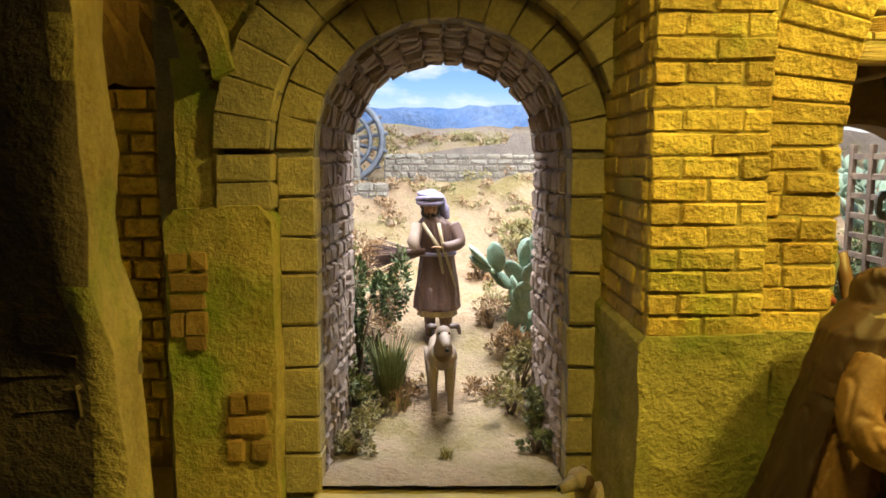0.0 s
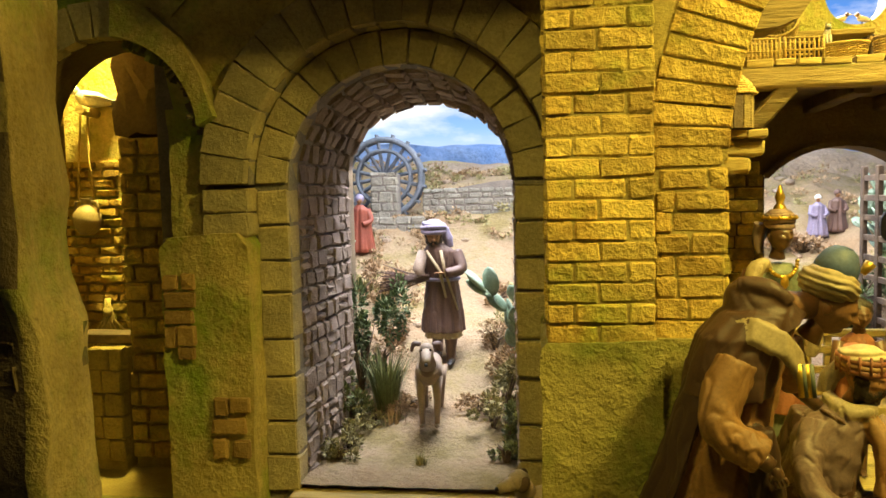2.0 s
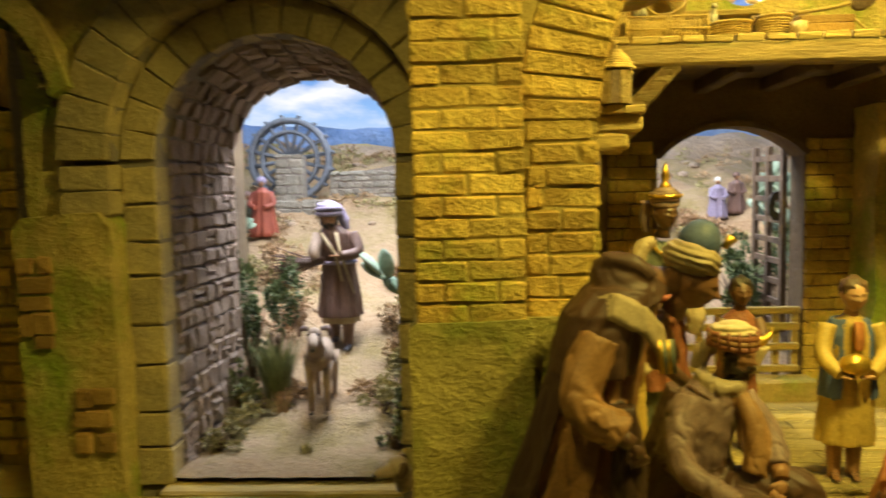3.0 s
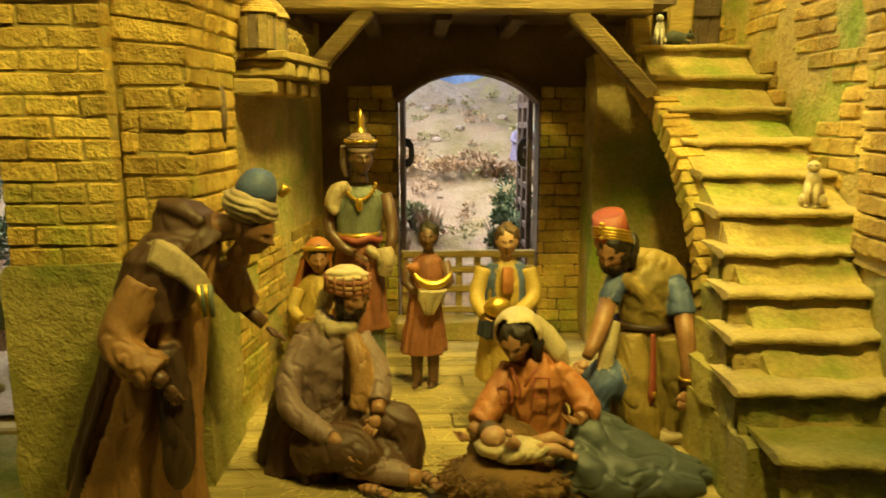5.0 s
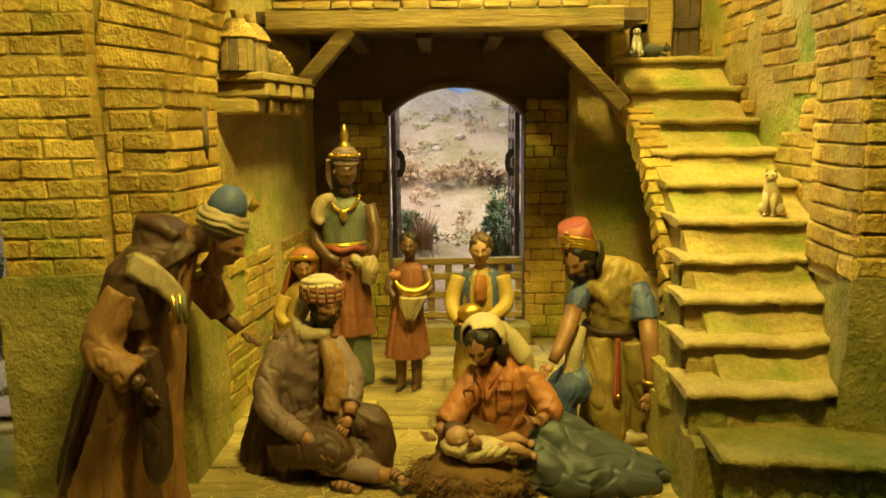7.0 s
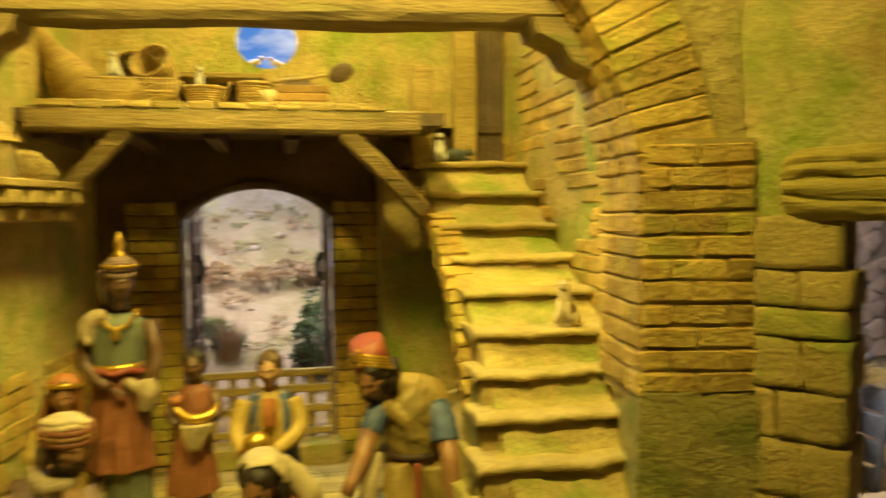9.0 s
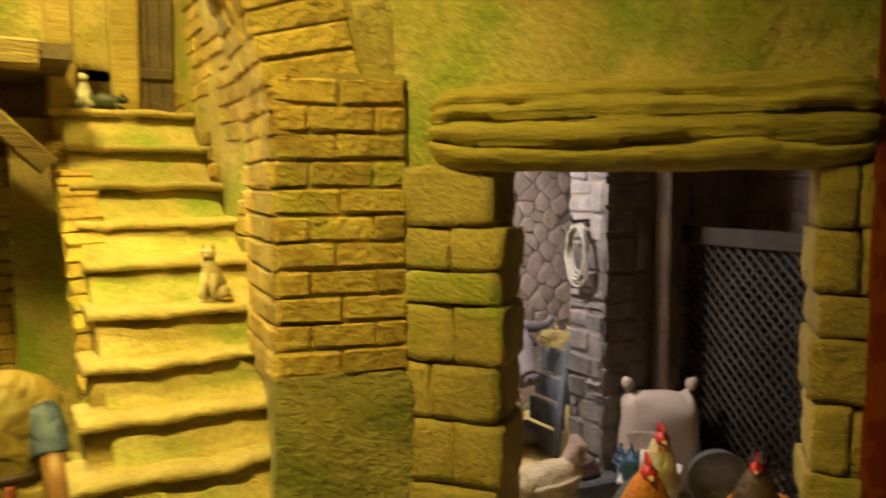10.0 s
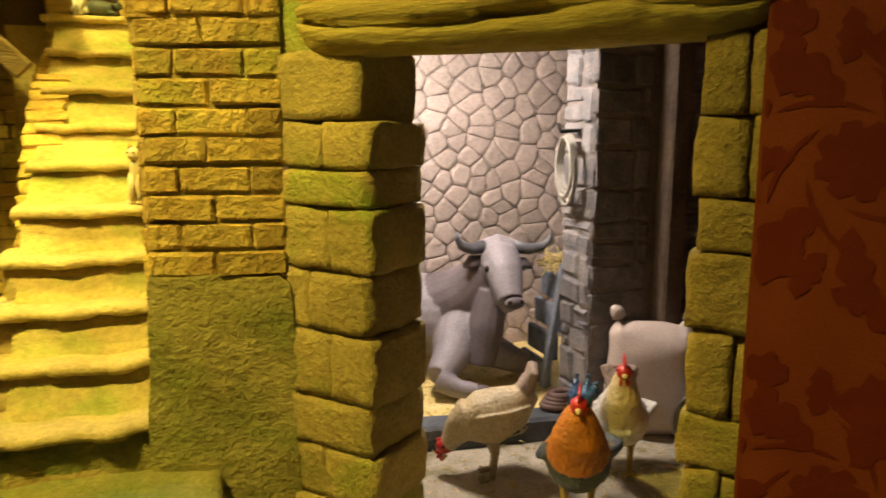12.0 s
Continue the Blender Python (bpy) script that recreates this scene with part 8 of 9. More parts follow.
def cat(at, yaw, s, colour, patch, label, sitting=True):
    bm = bmesh.new()
    m = Matrix.Translation(at) @ Matrix.Rotation(radians(yaw), 4, "Z") @ Matrix.Diagonal((s, s, s, 1))
    if sitting:
        limb(bm, [(0, 0.22, 0.12), (0, 0.14, 0.26), (0, 0.02, 0.44), (0, -0.03, 0.60), (0, -0.04, 0.70)], [0.16, 0.20, 0.16, 0.12, 0.08], colour, 16, m=m)
        hp = Vector((0, -0.08, 0.78))
    else:
        limb(bm, [(0.02, 0.40, 0.14), (0, 0.22, 0.20), (0, 0.0, 0.18), (0, -0.18, 0.20)], [0.10, 0.19, 0.17, 0.11], patch, 16, m=m)
        hp = Vector((0.03, -0.28, 0.24))
    blob(bm, hp, (0.125, 0.115, 0.11), colour, m=m)
    blob(bm, hp + Vector((0, -0.09, -0.035)), (0.06, 0.05, 0.045), colour, 1, m=m)
    blob(bm, hp + Vector((0, -0.14, -0.02)), 0.016, "fawn", 1, m=m)
    for sx in (-1, 1):
        limb(bm, [hp + Vector((sx * 0.07, 0.01, 0.07)), hp + Vector((sx * 0.095, 0.01, 0.19))], [0.05, 0.006], patch, 8, 0.6, m=m)
        blob(bm, hp + Vector((sx * 0.05, -0.10, 0.02)), 0.018, "eye", 1, m=m)
        if sitting:
            limb(bm, [(sx * 0.07, -0.06, 0.46), (sx * 0.075, -0.11, 0.22), (sx * 0.075, -0.12, 0.02)], [0.07, 0.05, 0.042], colour, 10, m=m)
            blob(bm, (sx * 0.075, -0.155, 0.025), (0.045, 0.06, 0.03), colour, 1, m=m)
            blob(bm, (sx * 0.16, 0.10, 0.13), (0.09, 0.18, 0.13), colour, m=m)
        else:
            limb(bm, [(sx * 0.10, -0.10, 0.10), (sx * 0.10, -0.30, 0.03)], [0.05, 0.035], colour, 8, m=m)
    limb(bm, [(0.08, 0.34, 0.05), (0.22, 0.26, 0.04), (0.25, 0.06, 0.04), (0.18, -0.06, 0.04)], [0.05, 0.045, 0.04, 0.02], patch, 8, m=m)
    return statue("cat_statue", bm, at, label, "cat statue", "cats of the house")


cat((1.333, 1.010, 0.3625), -35, 0.078, "cream", "yellow", "cream cat statue sitting on the stairs")
cat((1.238, 1.468, 0.6365), -20, 0.066, "white", "black", "white and black cat statue sitting on the landing")
cat((1.278, 1.462, 0.6365), 75, 0.070, "slate", "slate", "grey cat statue lying on the landing", False)
cat((0.628, 1.400, 0.782), -10, 0.052, "white", "grey", "white cat statue on a wicker crate")
cat((0.772, 1.430, 0.7655), 10, 0.050, "white", "grey", "white and grey cat statue in the gallery")
# birds in the round opening and the dove in the chamber
for k, (x, yaw) in enumerate(((0.868, 70), (0.912, -75))):
    bm = bmesh.new()
    z = 0.905 - math.sqrt(max(0, 0.064 ** 2 - (x - 0.892) ** 2))
    m = Matrix.Translation((x, 1.63, z)) @ Matrix.Rotation(radians(yaw), 4, "Z")
    limb(bm, [(0, 0.020, 0.008), (0, 0.008, 0.011), (0, -0.006, 0.014), (0, -0.010, 0.018)], [0.002, 0.006, 0.007, 0.004], "fawn", 10, m=m)
    blob(bm, (0, -0.012, 0.021), 0.005, "umber", 2, m=m)
    limb(bm, [(0, -0.016, 0.021), (0, -0.022, 0.020)], [0.002, 0.0004], "yellow", 6, m=m)
    limb(bm, [(0, 0.012, 0.010), (0, 0.030, 0.006)], [0.005, 0.002], "black", 8, 0.4, m=m)
    for sx in (-1, 1):
        limb(bm, [(sx * 0.002, -0.001, 0.008), (sx * 0.002, -0.002, 0.0)], 0.0008, "black", 5, m=m)
    statue("bird_statue", bm, (x, 1.63, z), "tiny finch statue perched in the round opening", "bird statue", "birds")
bm = bmesh.new()
m = Matrix.Translation((-0.722, 1.395, 0.708)) @ Matrix.Rotation(radians(-70), 4, "Z")
limb(bm, [(0, 0.045, 0.012), (0, 0.016, 0.018), (0, -0.010, 0.022), (0, -0.022, 0.030)], [0.006, 0.017, 0.018, 0.010], "white", 14, m=m)
blob(bm, (0, -0.028, 0.038), 0.011, "white", 2, m=m)
limb(bm, [(0, -0.037, 0.037), (0, -0.047, 0.034)], [0.003, 0.0006], "fawn", 6, m=m)
limb(bm, [(0, 0.035, 0.013), (0, 0.070, 0.008)], [0.011, 0.013], "grey", 8, 0.3, m=m)
for sx in (-1, 1):
    limb(bm, [(sx * 0.014, -0.006, 0.024), (sx * 0.016, 0.020, 0.020), (sx * 0.006, 0.050, 0.014)], [0.006, 0.010, 0.003], "white", 8, 0.4, m=m)
    limb(bm, [(sx * 0.005, 0.0, 0.010), (sx * 0.005, -0.002, 0.0)], 0.0014, "red", 6, m=m)
statue("dove_statue", bm, (-0.722, 1.395, 0.708), "white dove statue perched on a wooden peg", "bird statue", "birds")

# ---- room things ----
# slatted fence and ledge in the doorway, open door leaves with iron plates
fence = thing("slatted_fence", (0.866, 1.612, 0.0), "pale wooden slatted fence across the doorway", "fence")
for z in (0.055, 0.105, 0.150, 0.186):
    bm = bmesh.new()
    box(bm, -0.152, 0.152, -0.010, 0.002, z - 0.008, z + 0.008, 0.002, 0.0012, z * 90, cuts=4)
    part("rail", bm, WOOD, fence)
for k in range(8):
    x = -0.146 + 0.0417 * k
    bm = bmesh.new()
    box(bm, x - 0.008, x + 0.008, 0.002, 0.012, 0.0, 0.192, 0.002, 0.001, k)
    part("slat", bm, WOOD, fence)
bm = bmesh.new()
box(bm, 0.70, 1.035, 1.545, 1.604, -0.005, 0.045, 0.005, 0.003, 2, cuts=5)
structure("door_ledge", bm, STEP, "worn mossy stone ledge before the doorway", category="ledge")
for sx, x in ((-1, 0.716), (1, 1.014)):
    leaf = thing("door_leaf", (x, 1.69, 0.12), "dark open gate leaf with an iron plate", "door", "gate leaves")
    for y in (0.0, 0.085, 0.17):
        bm = bmesh.new()
        box(bm, -0.006, 0.006, y, y + 0.018, 0.0, 0.43, 0.0015, 0.0008, y * 50)
        part("stile", bm, WOOD_DARK, leaf)
    for k in range(9):
        bm = bmesh.new()
        box(bm, -0.004, 0.004, 0.0, 0.188, 0.01 + 0.048 * k, 0.024 + 0.048 * k, 0.001, 0.0008, k)
        part("rail", bm, WOOD_DARK, leaf)
    bm = bmesh.new()
    slab(bm, [(0.0, -0.034), (0.012, -0.032), (0.020, -0.018), (0.022, 0.0), (0.020, 0.018), (0.012, 0.032), (0.0, 0.034), (0.0, 0.016), (0.008, 0.012), (0.008, -0.012), (0.0, -0.016)], -0.004, 0.004, Matrix.Translation((-sx * 0.006, 0.02, 0.29)) @ Matrix.Diagonal((-sx, 1, 1, 1)))
    part("handle_plate", bm, IRON, leaf, "dark iron D-shaped plate")

# shelf on the left wall with its cages and hay
LM = pose(0.474, 1.065, 0, 0, 0, 82)
shelf = thing("wall_shelf", (0.474, 1.065, 0.0), "weathered plank shelf on stacked timber brackets", "shelf", turn=82)
for k in range(3):
    bm = bmesh.new()
    box(bm, -0.005, 0.262, -0.088 + 0.029 * k, -0.060 + 0.029 * k, 0.578, 0.590, 0.002, 0.0025, k, cuts=8)
    part("plank", bm, WOOD, shelf)
for k in range(4):
    x = 0.012 + 0.066 * k
    bracket = None
    for j, (z0, z1, ln) in enumerate(((0.552, 0.577, 0.086), (0.527, 0.550, 0.066))):
        bm = bmesh.new()
        box(bm, x, x + 0.045, -ln, 0.01, z0, z1, 0.004, 0.003, k * 3 + j, cuts=4)
        if bracket is None:
            bracket = part("bracket", bm, WOOD, shelf)
        else:
            part("lower_block", bm, WOOD, bracket)


def weave(bm, rings, turns, strand=0.0016, stakes=14, wobble=0.0012, seed=0):
    """Basket work: rings (radius, z) filled with woven rounds over upright stakes."""
    def prof(f):
        f = f * (len(rings) - 1)
        i = min(int(f), len(rings) - 2)
        (r0, z0), (r1, z1) = rings[i], rings[i + 1]
        return r0 + (r1 - r0) * (f - i), z0 + (z1 - z0) * (f - i)
    for t in range(turns):
        r, z = prof((t + 0.5) / turns)
        pts = []
        for k in range(stakes * 2 + 1):
            a = math.pi * k / stakes
            rr = r + (wobble if (k + t) % 2 else -wobble)
            pts.append((rr * math.cos(a), rr * math.sin(a), z))
        tube(bm, pts, strand, 5, False)
    for k in range(stakes):
        a = 2 * math.pi * k / stakes
        tube(bm, [(prof(f)[0] * math.cos(a), prof(f)[0] * math.sin(a), prof(f)[1]) for f in (0, 0.25, 0.5, 0.75, 1)], strand * 0.9, 5, False)


def basket(at, rings, turns, label, turn=(0, 0, 0), rim=True, name="wicker_basket", stakes=14, strand=0.0018, handles=False):
    ob = thing(name, at, label, "basket", "baskets of the house")
    ob.matrix_world = pose(*at, *turn)
    bm = bmesh.new()
    weave(bm, rings, turns, strand, stakes)
    part("weave", bm, WICKER, ob)
    bm = bmesh.new()
    n = 20
    r0 = rings[0][0]
    vs = [bm.verts.new((r0 * math.cos(2 * math.pi * k / n), r0 * math.sin(2 * math.pi * k / n), rings[0][1] + 0.001)) for k in range(n)]
    b0 = bm.faces.new(vs)
    bmesh.ops.solidify(bm, geom=[b0], thickness=0.002)
    part("base", bm, WICKER, ob)
    if rim:
        bm = bmesh.new()
        r, z = rings[-1]
        tube(bm, [(r * math.cos(2 * math.pi * k / 28), r * math.sin(2 * math.pi * k / 28), z) for k in range(29)], strand * 1.7, 6, False)
        part("rim", bm, WICKER, ob)
    if handles:
        for s in (-1, 1):
            bm = bmesh.new()
            r, z = rings[-1]
            tube(bm, [(s * r, -0.008, z), (s * (r + 0.004), -0.006, z + 0.012), (s * (r + 0.004), 0.006, z + 0.012), (s * r, 0.008, z)], strand * 1.3, 6)
            part("handle", bm, WICKER, ob)
    return ob


for k, x in enumerate((0.008, 0.062)):
    cage = thing("covered_tub", tuple((LM @ Vector((x, -0.042, 0.591)))), "brown staved tub with a conical straw lid", "tub", "tubs on the shelf")
    for j in range(12):
        a = 2 * math.pi * j / 12
        bm = bmesh.new()
        box(bm, 0.0235, 0.0275, -0.0066, 0.0066, 0.0, 0.050, 0.001)
        bm.transform(Matrix.Rotation(a, 4, "Z"))
        part("stave", bm, HEWN if j % 3 else WOOD_DARK, cage)
    bm = bmesh.new()
    weave(bm, [(0.032, 0.050), (0.022, 0.066), (0.010, 0.078)], 9, 0.0022, 12)
    lid = part("lid", bm, WICKER, cage, "conical straw lid")
    bm = bmesh.new()
    tube(bm, [(0, 0, 0.074), (0, 0, 0.084), (0, 0, 0.092)], [0.008, 0.006, 0.009], 10)
    part("knob", bm, WICKER, lid)
bm = bmesh.new()
rng = random.Random(21)
for i in range(420):
    d = Vector((rng.gauss(0, 1), rng.gauss(0, 1), rng.gauss(0, 1))).normalized()
    c = Vector((0.160 + 0.045 * (i % 3 == 0), -0.040, 0.612 - 0.008 * (i % 3 == 0)))
    r = (0.022 if i % 3 else 0.017) * rng.uniform(0.8, 1.05)
    e = d.cross(Vector((rng.uniform(-1, 1), rng.uniform(-1, 1), rng.uniform(-1, 1)))).normalized() * 0.016
    tube(bm, [c + d * r - e, c + d * r * 1.08, c + d * r + e], 0.0011, 4)
bm.transform(LM)
bundle = joined(bm, "hay_bundle", STRAW)
tagged(bundle, "tangled bundle of golden hay on the shelf", "hay", kind="stuff")
# hanging things on the left pier
bm = bmesh.new()
weave(bm, [(0.004, 0.0), (0.009, 0.03), (0.008, 0.055), (0.003, 0.07)], 16, 0.0016, 8)
corn = joined(bm, "corn_braid", WICKER)
corn.location = (0.496, 0.985, 0.285)
tagged(corn, "golden plaited corn braid hanging on the pier", "corn braid")
bm = bmesh.new()
tube(bm, [(0.473, 1.0, 0.545), (0.480, 0.995, 0.525), (0.483, 0.99, 0.49), (0.478, 1.0, 0.46)], [0.004, 0.006, 0.005, 0.004], 8)
tagged(joined(bm, "leather_strap", WOOD_DARK), "dark leather strap hanging on the brick pier", "strap")

# gallery clutter
GZ = 0.7255


def slat_crate(at, w, d, h, n, label):
    ob = thing("slat_crate", at, label, "crate", "crates in the gallery")
    for x in (-w / 2, w / 2):
        for y in (-d / 2, d / 2):
            bm = bmesh.new()
            tube(bm, [(x, y, 0), (x, y, h)], 0.0026, 6)
            part("post", bm, WICKER, ob)
    for z in (0.004, h * 0.5, h - 0.003):
        for y in (-d / 2, d / 2):
            bm = bmesh.new()
            tube(bm, [(-w / 2, y, z), (w / 2, y, z)], 0.002, 6)
            part("rail", bm, WICKER, ob)
    for k in range(1, n):
        x = -w / 2 + w * k / n
        for y in (-d / 2, d / 2):
            bm = bmesh.new()
            tube(bm, [(x, y, 0), (x, y, h)], 0.0017, 6)
            part("slat", bm, WICKER, ob)
    bm = bmesh.new()
    box(bm, -w / 2, w / 2, -d / 2, d / 2, 0.0, 0.003)
    part("base", bm, WOOD, ob)
    return ob


slat_crate((0.628, 1.375, GZ), 0.070, 0.05, 0.050, 10, "pale wicker slat crate on the gallery planks")
slat_crate((0.704, 1.370, GZ), 0.066, 0.05, 0.049, 8, "pale wicker slat crate beside another one")
basket((0.788, 1.385, GZ), [(0.024, 0), (0.034, 0.018), (0.038, 0.036)], 9, "low golden wicker basket with two handles", handles=True)
basket((0.872, 1.395, GZ), [(0.022, 0), (0.028, 0.022), (0.030, 0.048)], 11, "round golden wicker basket in the gallery")
basket((0.572, 1.39, GZ + 0.030), [(0.012, -0.03), (0.034, -0.012), (0.040, 0.02), (0.030, 0.05), (0.014, 0.085), (0.012, 0.115)], 34, "large bottle-shaped wicker basket tipped over", (0, -32, 0), strand=0.0021)
basket((0.640, 1.50, GZ + 0.052), [(0.036, 0), (0.046, 0.03), (0.050, 0.06)], 14, "upturned coarse wicker basket leaning on others", (75, 0, 20))
basket((0.700, 1.48, GZ + 0.068), [(0.028, -0.01), (0.034, 0.03), (0.036, 0.055)], 14, "brown wicker basket leaning on its side", (60, 10, -25))
basket((0.632, 1.470, GZ), [(0.030, 0), (0.042, 0.03), (0.046, 0.052)], 12, "brown wicker bowl behind the crates")
cup = thing("clay_cup", (0.900, 1.352, GZ), "pale flared clay cup on the planks", "cup")
bm = bmesh.new()
tube(bm, [(0, 0, 0), (0, 0, 0.004), (0, 0, 0.014), (0, 0, 0.030)], [0.010, 0.009, 0.011, 0.015], 16)
part("body", bm, PALETTE["cream"], cup, smooth=True)
crate = thing("wooden_crate", (0.958, 1.40, GZ), "orange-brown wooden crate made of boards", "crate")
for y in (-0.03, 0.03):
    for k in range(3):
        bm = bmesh.new()
        box(bm, -0.047, 0.047, y - 0.002, y + 0.002, 0.001 + 0.015 * k, 0.0145 + 0.015 * k, 0.001, 0.0006, k)
        part("board", bm, BRICK_RED, crate)
for x in (-0.047, 0.047):
    for k in range(3):
        bm = bmesh.new()
        box(bm, x - 0.002, x + 0.002, -0.032, 0.032, 0.001 + 0.015 * k, 0.0145 + 0.015 * k, 0.001, 0.0006, k)
        part("end_board", bm, BRICK_RED, crate)
bm = bmesh.new()
box(bm, -0.045, 0.045, -0.029, 0.029, 0.001, 0.004)
part("base", bm, BRICK_RED, crate)
shovel = thing("wooden_shovel", (0.958, 1.385, GZ + 0.046), "old wooden shovel lying across the crate", "shovel")
bm = bmesh.new()
tube(bm, [(-0.055, -0.01, 0.004), (0.0, 0.0, 0.012), (0.05, 0.006, 0.022)], 0.0035, 8)
part("shaft", bm, WOOD, shovel)
bm = bmesh.new()
ball(bm, (0.075, 0.008, 0.027), (0.026, 0.004, 0.017), sub=3, turn=(10, -25, 0))
part("blade", bm, WOOD_DARK, shovel, "dark rounded blade", True)
sieve = thing("round_sieve", (0.955, 1.47, GZ + 0.001), "round wooden sieve leaning on the wall", "sieve")
bm = bmesh.new()
tube(bm, [(0.042 * math.cos(a), 0.02 + 0.03 * math.sin(a), 0.046 + 0.036 * math.sin(a)) for a in (2 * math.pi * k / 30 for k in range(31))], 0.004, 6, False)
part("hoop", bm, WOOD, sieve)
bm = bmesh.new()
ball(bm, (0, 0.02, 0.046), (0.040, 0.0015, 0.046), sub=3, turn=(-40, 0, 0))
part("mesh_disc", bm, WOOD_DARK, sieve, smooth=True)
hutch = thing("dark_hutch", (0.800, 1.555, GZ), "long open wooden hutch with a dark inside", "hutch")
for name2, b in (("top", (-0.09, 0.09, -0.045, 0.045, 0.078, 0.090)), ("back", (-0.09, 0.09, 0.038, 0.045, 0.0, 0.078)), ("side", (-0.09, -0.082, -0.045, 0.038, 0.0, 0.078)), ("side", (0.082, 0.09, -0.045, 0.038, 0.0, 0.078))):
    bm = bmesh.new()
    box(bm, *b, 0.002, 0.001, b[0] * 30)
    part(name2, bm, WOOD if name2 == "top" else WOOD_DARK, hutch)
stick = thing("leaning_stick", (1.035, 1.36, GZ), "thin stick leaning on the gallery crate", "stick")
bm = bmesh.new()
tube(bm, [(0, 0, 0.0), (-0.030, 0.02, 0.045)], 0.0022, 6)
part("rod", bm, WOOD, stick)

# under the stairs
jar = thing("clay_jar", (1.255, 1.30, 0.0), "pale round clay jar under the stairs", "jar")
bm = bmesh.new()
tube(bm, [(0, 0, z) for z in (0, 0.02, 0.07, 0.12, 0.16, 0.185, 0.205, 0.215)], [0.03, 0.05, 0.066, 0.062, 0.042, 0.022, 0.022, 0.028], 24)
part("body", bm, PALETTE["beige"], jar, smooth=True)
bm = bmesh.new()
for s in (-1, 1):
    tube(bm, [(s * 0.022, 0, 0.20), (s * 0.048, 0, 0.195), (s * 0.050, 0, 0.155)], 0.006, 8)
part("handle", bm, PALETTE["beige"], jar)
sack = thing("grain_sack", (1.228, 1.13, 0.0), "lumpy pale grain sack under the stairs", "sack")
bm = bmesh.new()
ball(bm, (0, 0, 0.06), (0.040, 0.05, 0.066), sub=3, rough=0.3)
part("cloth", bm, PALETTE["beige"], sack, smooth=True)
bm = bmesh.new()
ball(bm, (0, 0, 0.125), (0.018, 0.02, 0.02), sub=3, rough=0.5)
part("neck", bm, PALETTE["beige"], sack, smooth=True)
bm = bmesh.new()
ball(bm, (1.165, 1.035, 0.012), (0.045, 0.038, 0.022), sub=3, rough=0.45)
tagged(joined(bm, "flat_rock", PALETTE["beige"], smooth=True), "flat pale rock beside the kneeling king", "rock")
bm = bmesh.new()
ball(bm, (1.125, 1.005, 0.008), (0.045, 0.025, 0.016), sub=3, rough=0.45)
tagged(joined(bm, "flat_rock", PALETTE["beige"], smooth=True), "low pale rock on the plank floor", "rock")

# straw on the boards
bm = bmesh.new()
rng = random.Random(9)
for i in range(1500):
    x, y = rng.uniform(0.48, 1.18), rng.uniform(0.70, 1.50)
    if rng.random() < 0.5:
        x, y = rng.gauss(0.83, 0.13), rng.gauss(0.80, 0.06)
    if not (0.48 < x < 1.14 and 0.66 < y < 1.54):
        continue
    a, ln = rng.uniform(0, 6.28), rng.uniform(0.005, 0.018)
    d = Vector((math.cos(a), math.sin(a), rng.uniform(-0.05, 0.12))) * ln
    p = Vector((x, y, 0.0020))
    tube(bm, [p - d, p + Vector((0, 0, 0.001)), p + d], 0.0006, 3)
tagged(joined(bm, "floor_straw", STRAW), "loose golden straw strewn on the planks", "straw", kind="stuff")

# chamber: hanging jug with its rope, basket and broom of straw
jug = thing("hanging_jug", (-0.735, 1.385, 0.440), "pale clay jug hanging from a rope", "jug")
bm = bmesh.new()
tube(bm, [(0, 0, z) for z in (0, 0.006, 0.024, 0.044, 0.056, 0.064, 0.074, 0.078)], [0.014, 0.021, 0.028, 0.028, 0.019, 0.010, 0.010, 0.014], 20)
part("body", bm, PALETTE["beige"], jug, smooth=True)
for s in (-1, 1):
    bm = bmesh.new()
    tube(bm, [(s * 0.008, 0, 0.072), (s * 0.024, 0, 0.070), (s * 0.027, 0, 0.046)], 0.003, 8)
    part("handle", bm, PALETTE["beige"], jug)
    bm = bmesh.new()
    tube(bm, [(s * 0.018, 0, 0.070), (s * 0.012, 0, 0.16), (s * 0.008, 0.01, 0.262)], 0.0024, 6)
    part("rope", bm, WICKER, jug, "thin twisted rope")
peg = thing("wooden_peg", (-0.722, 1.41, 0.698), "stout wooden peg in the lit pier", "peg")
bm = bmesh.new()
tube(bm, [(0, 0.03, 0.0), (0, -0.05, 0.004)], 0.010, 10)
part("rod", bm, WOOD, peg)
bm = bmesh.new()
rng = random.Random(4)
for i in range(70):
    tube(bm, [(-0.705 + rng.gauss(0, 0.003), 1.395 + rng.gauss(0, 0.003), 0.30), (-0.705 + rng.gauss(0, 0.006), 1.395, 0.265), (-0.705 + rng.gauss(0, 0.018), 1.392 + rng.gauss(0, 0.010), 0.20 + rng.uniform(-0.02, 0.03))], 0.0012, 4)
tube(bm, [(-0.705, 1.395, 0.262), (-0.705, 1.395, 0.280)], 0.010, 10)
tagged(joined(bm, "straw_bunch", STRAW), "hanging bunch of dry straw on the pier", "straw", kind="stuff")
basket((-0.815, 1.36, 0.250), [(0.03, 0), (0.042, 0.04), (0.040, 0.085)], 16, "tall wicker basket on the chamber beam")

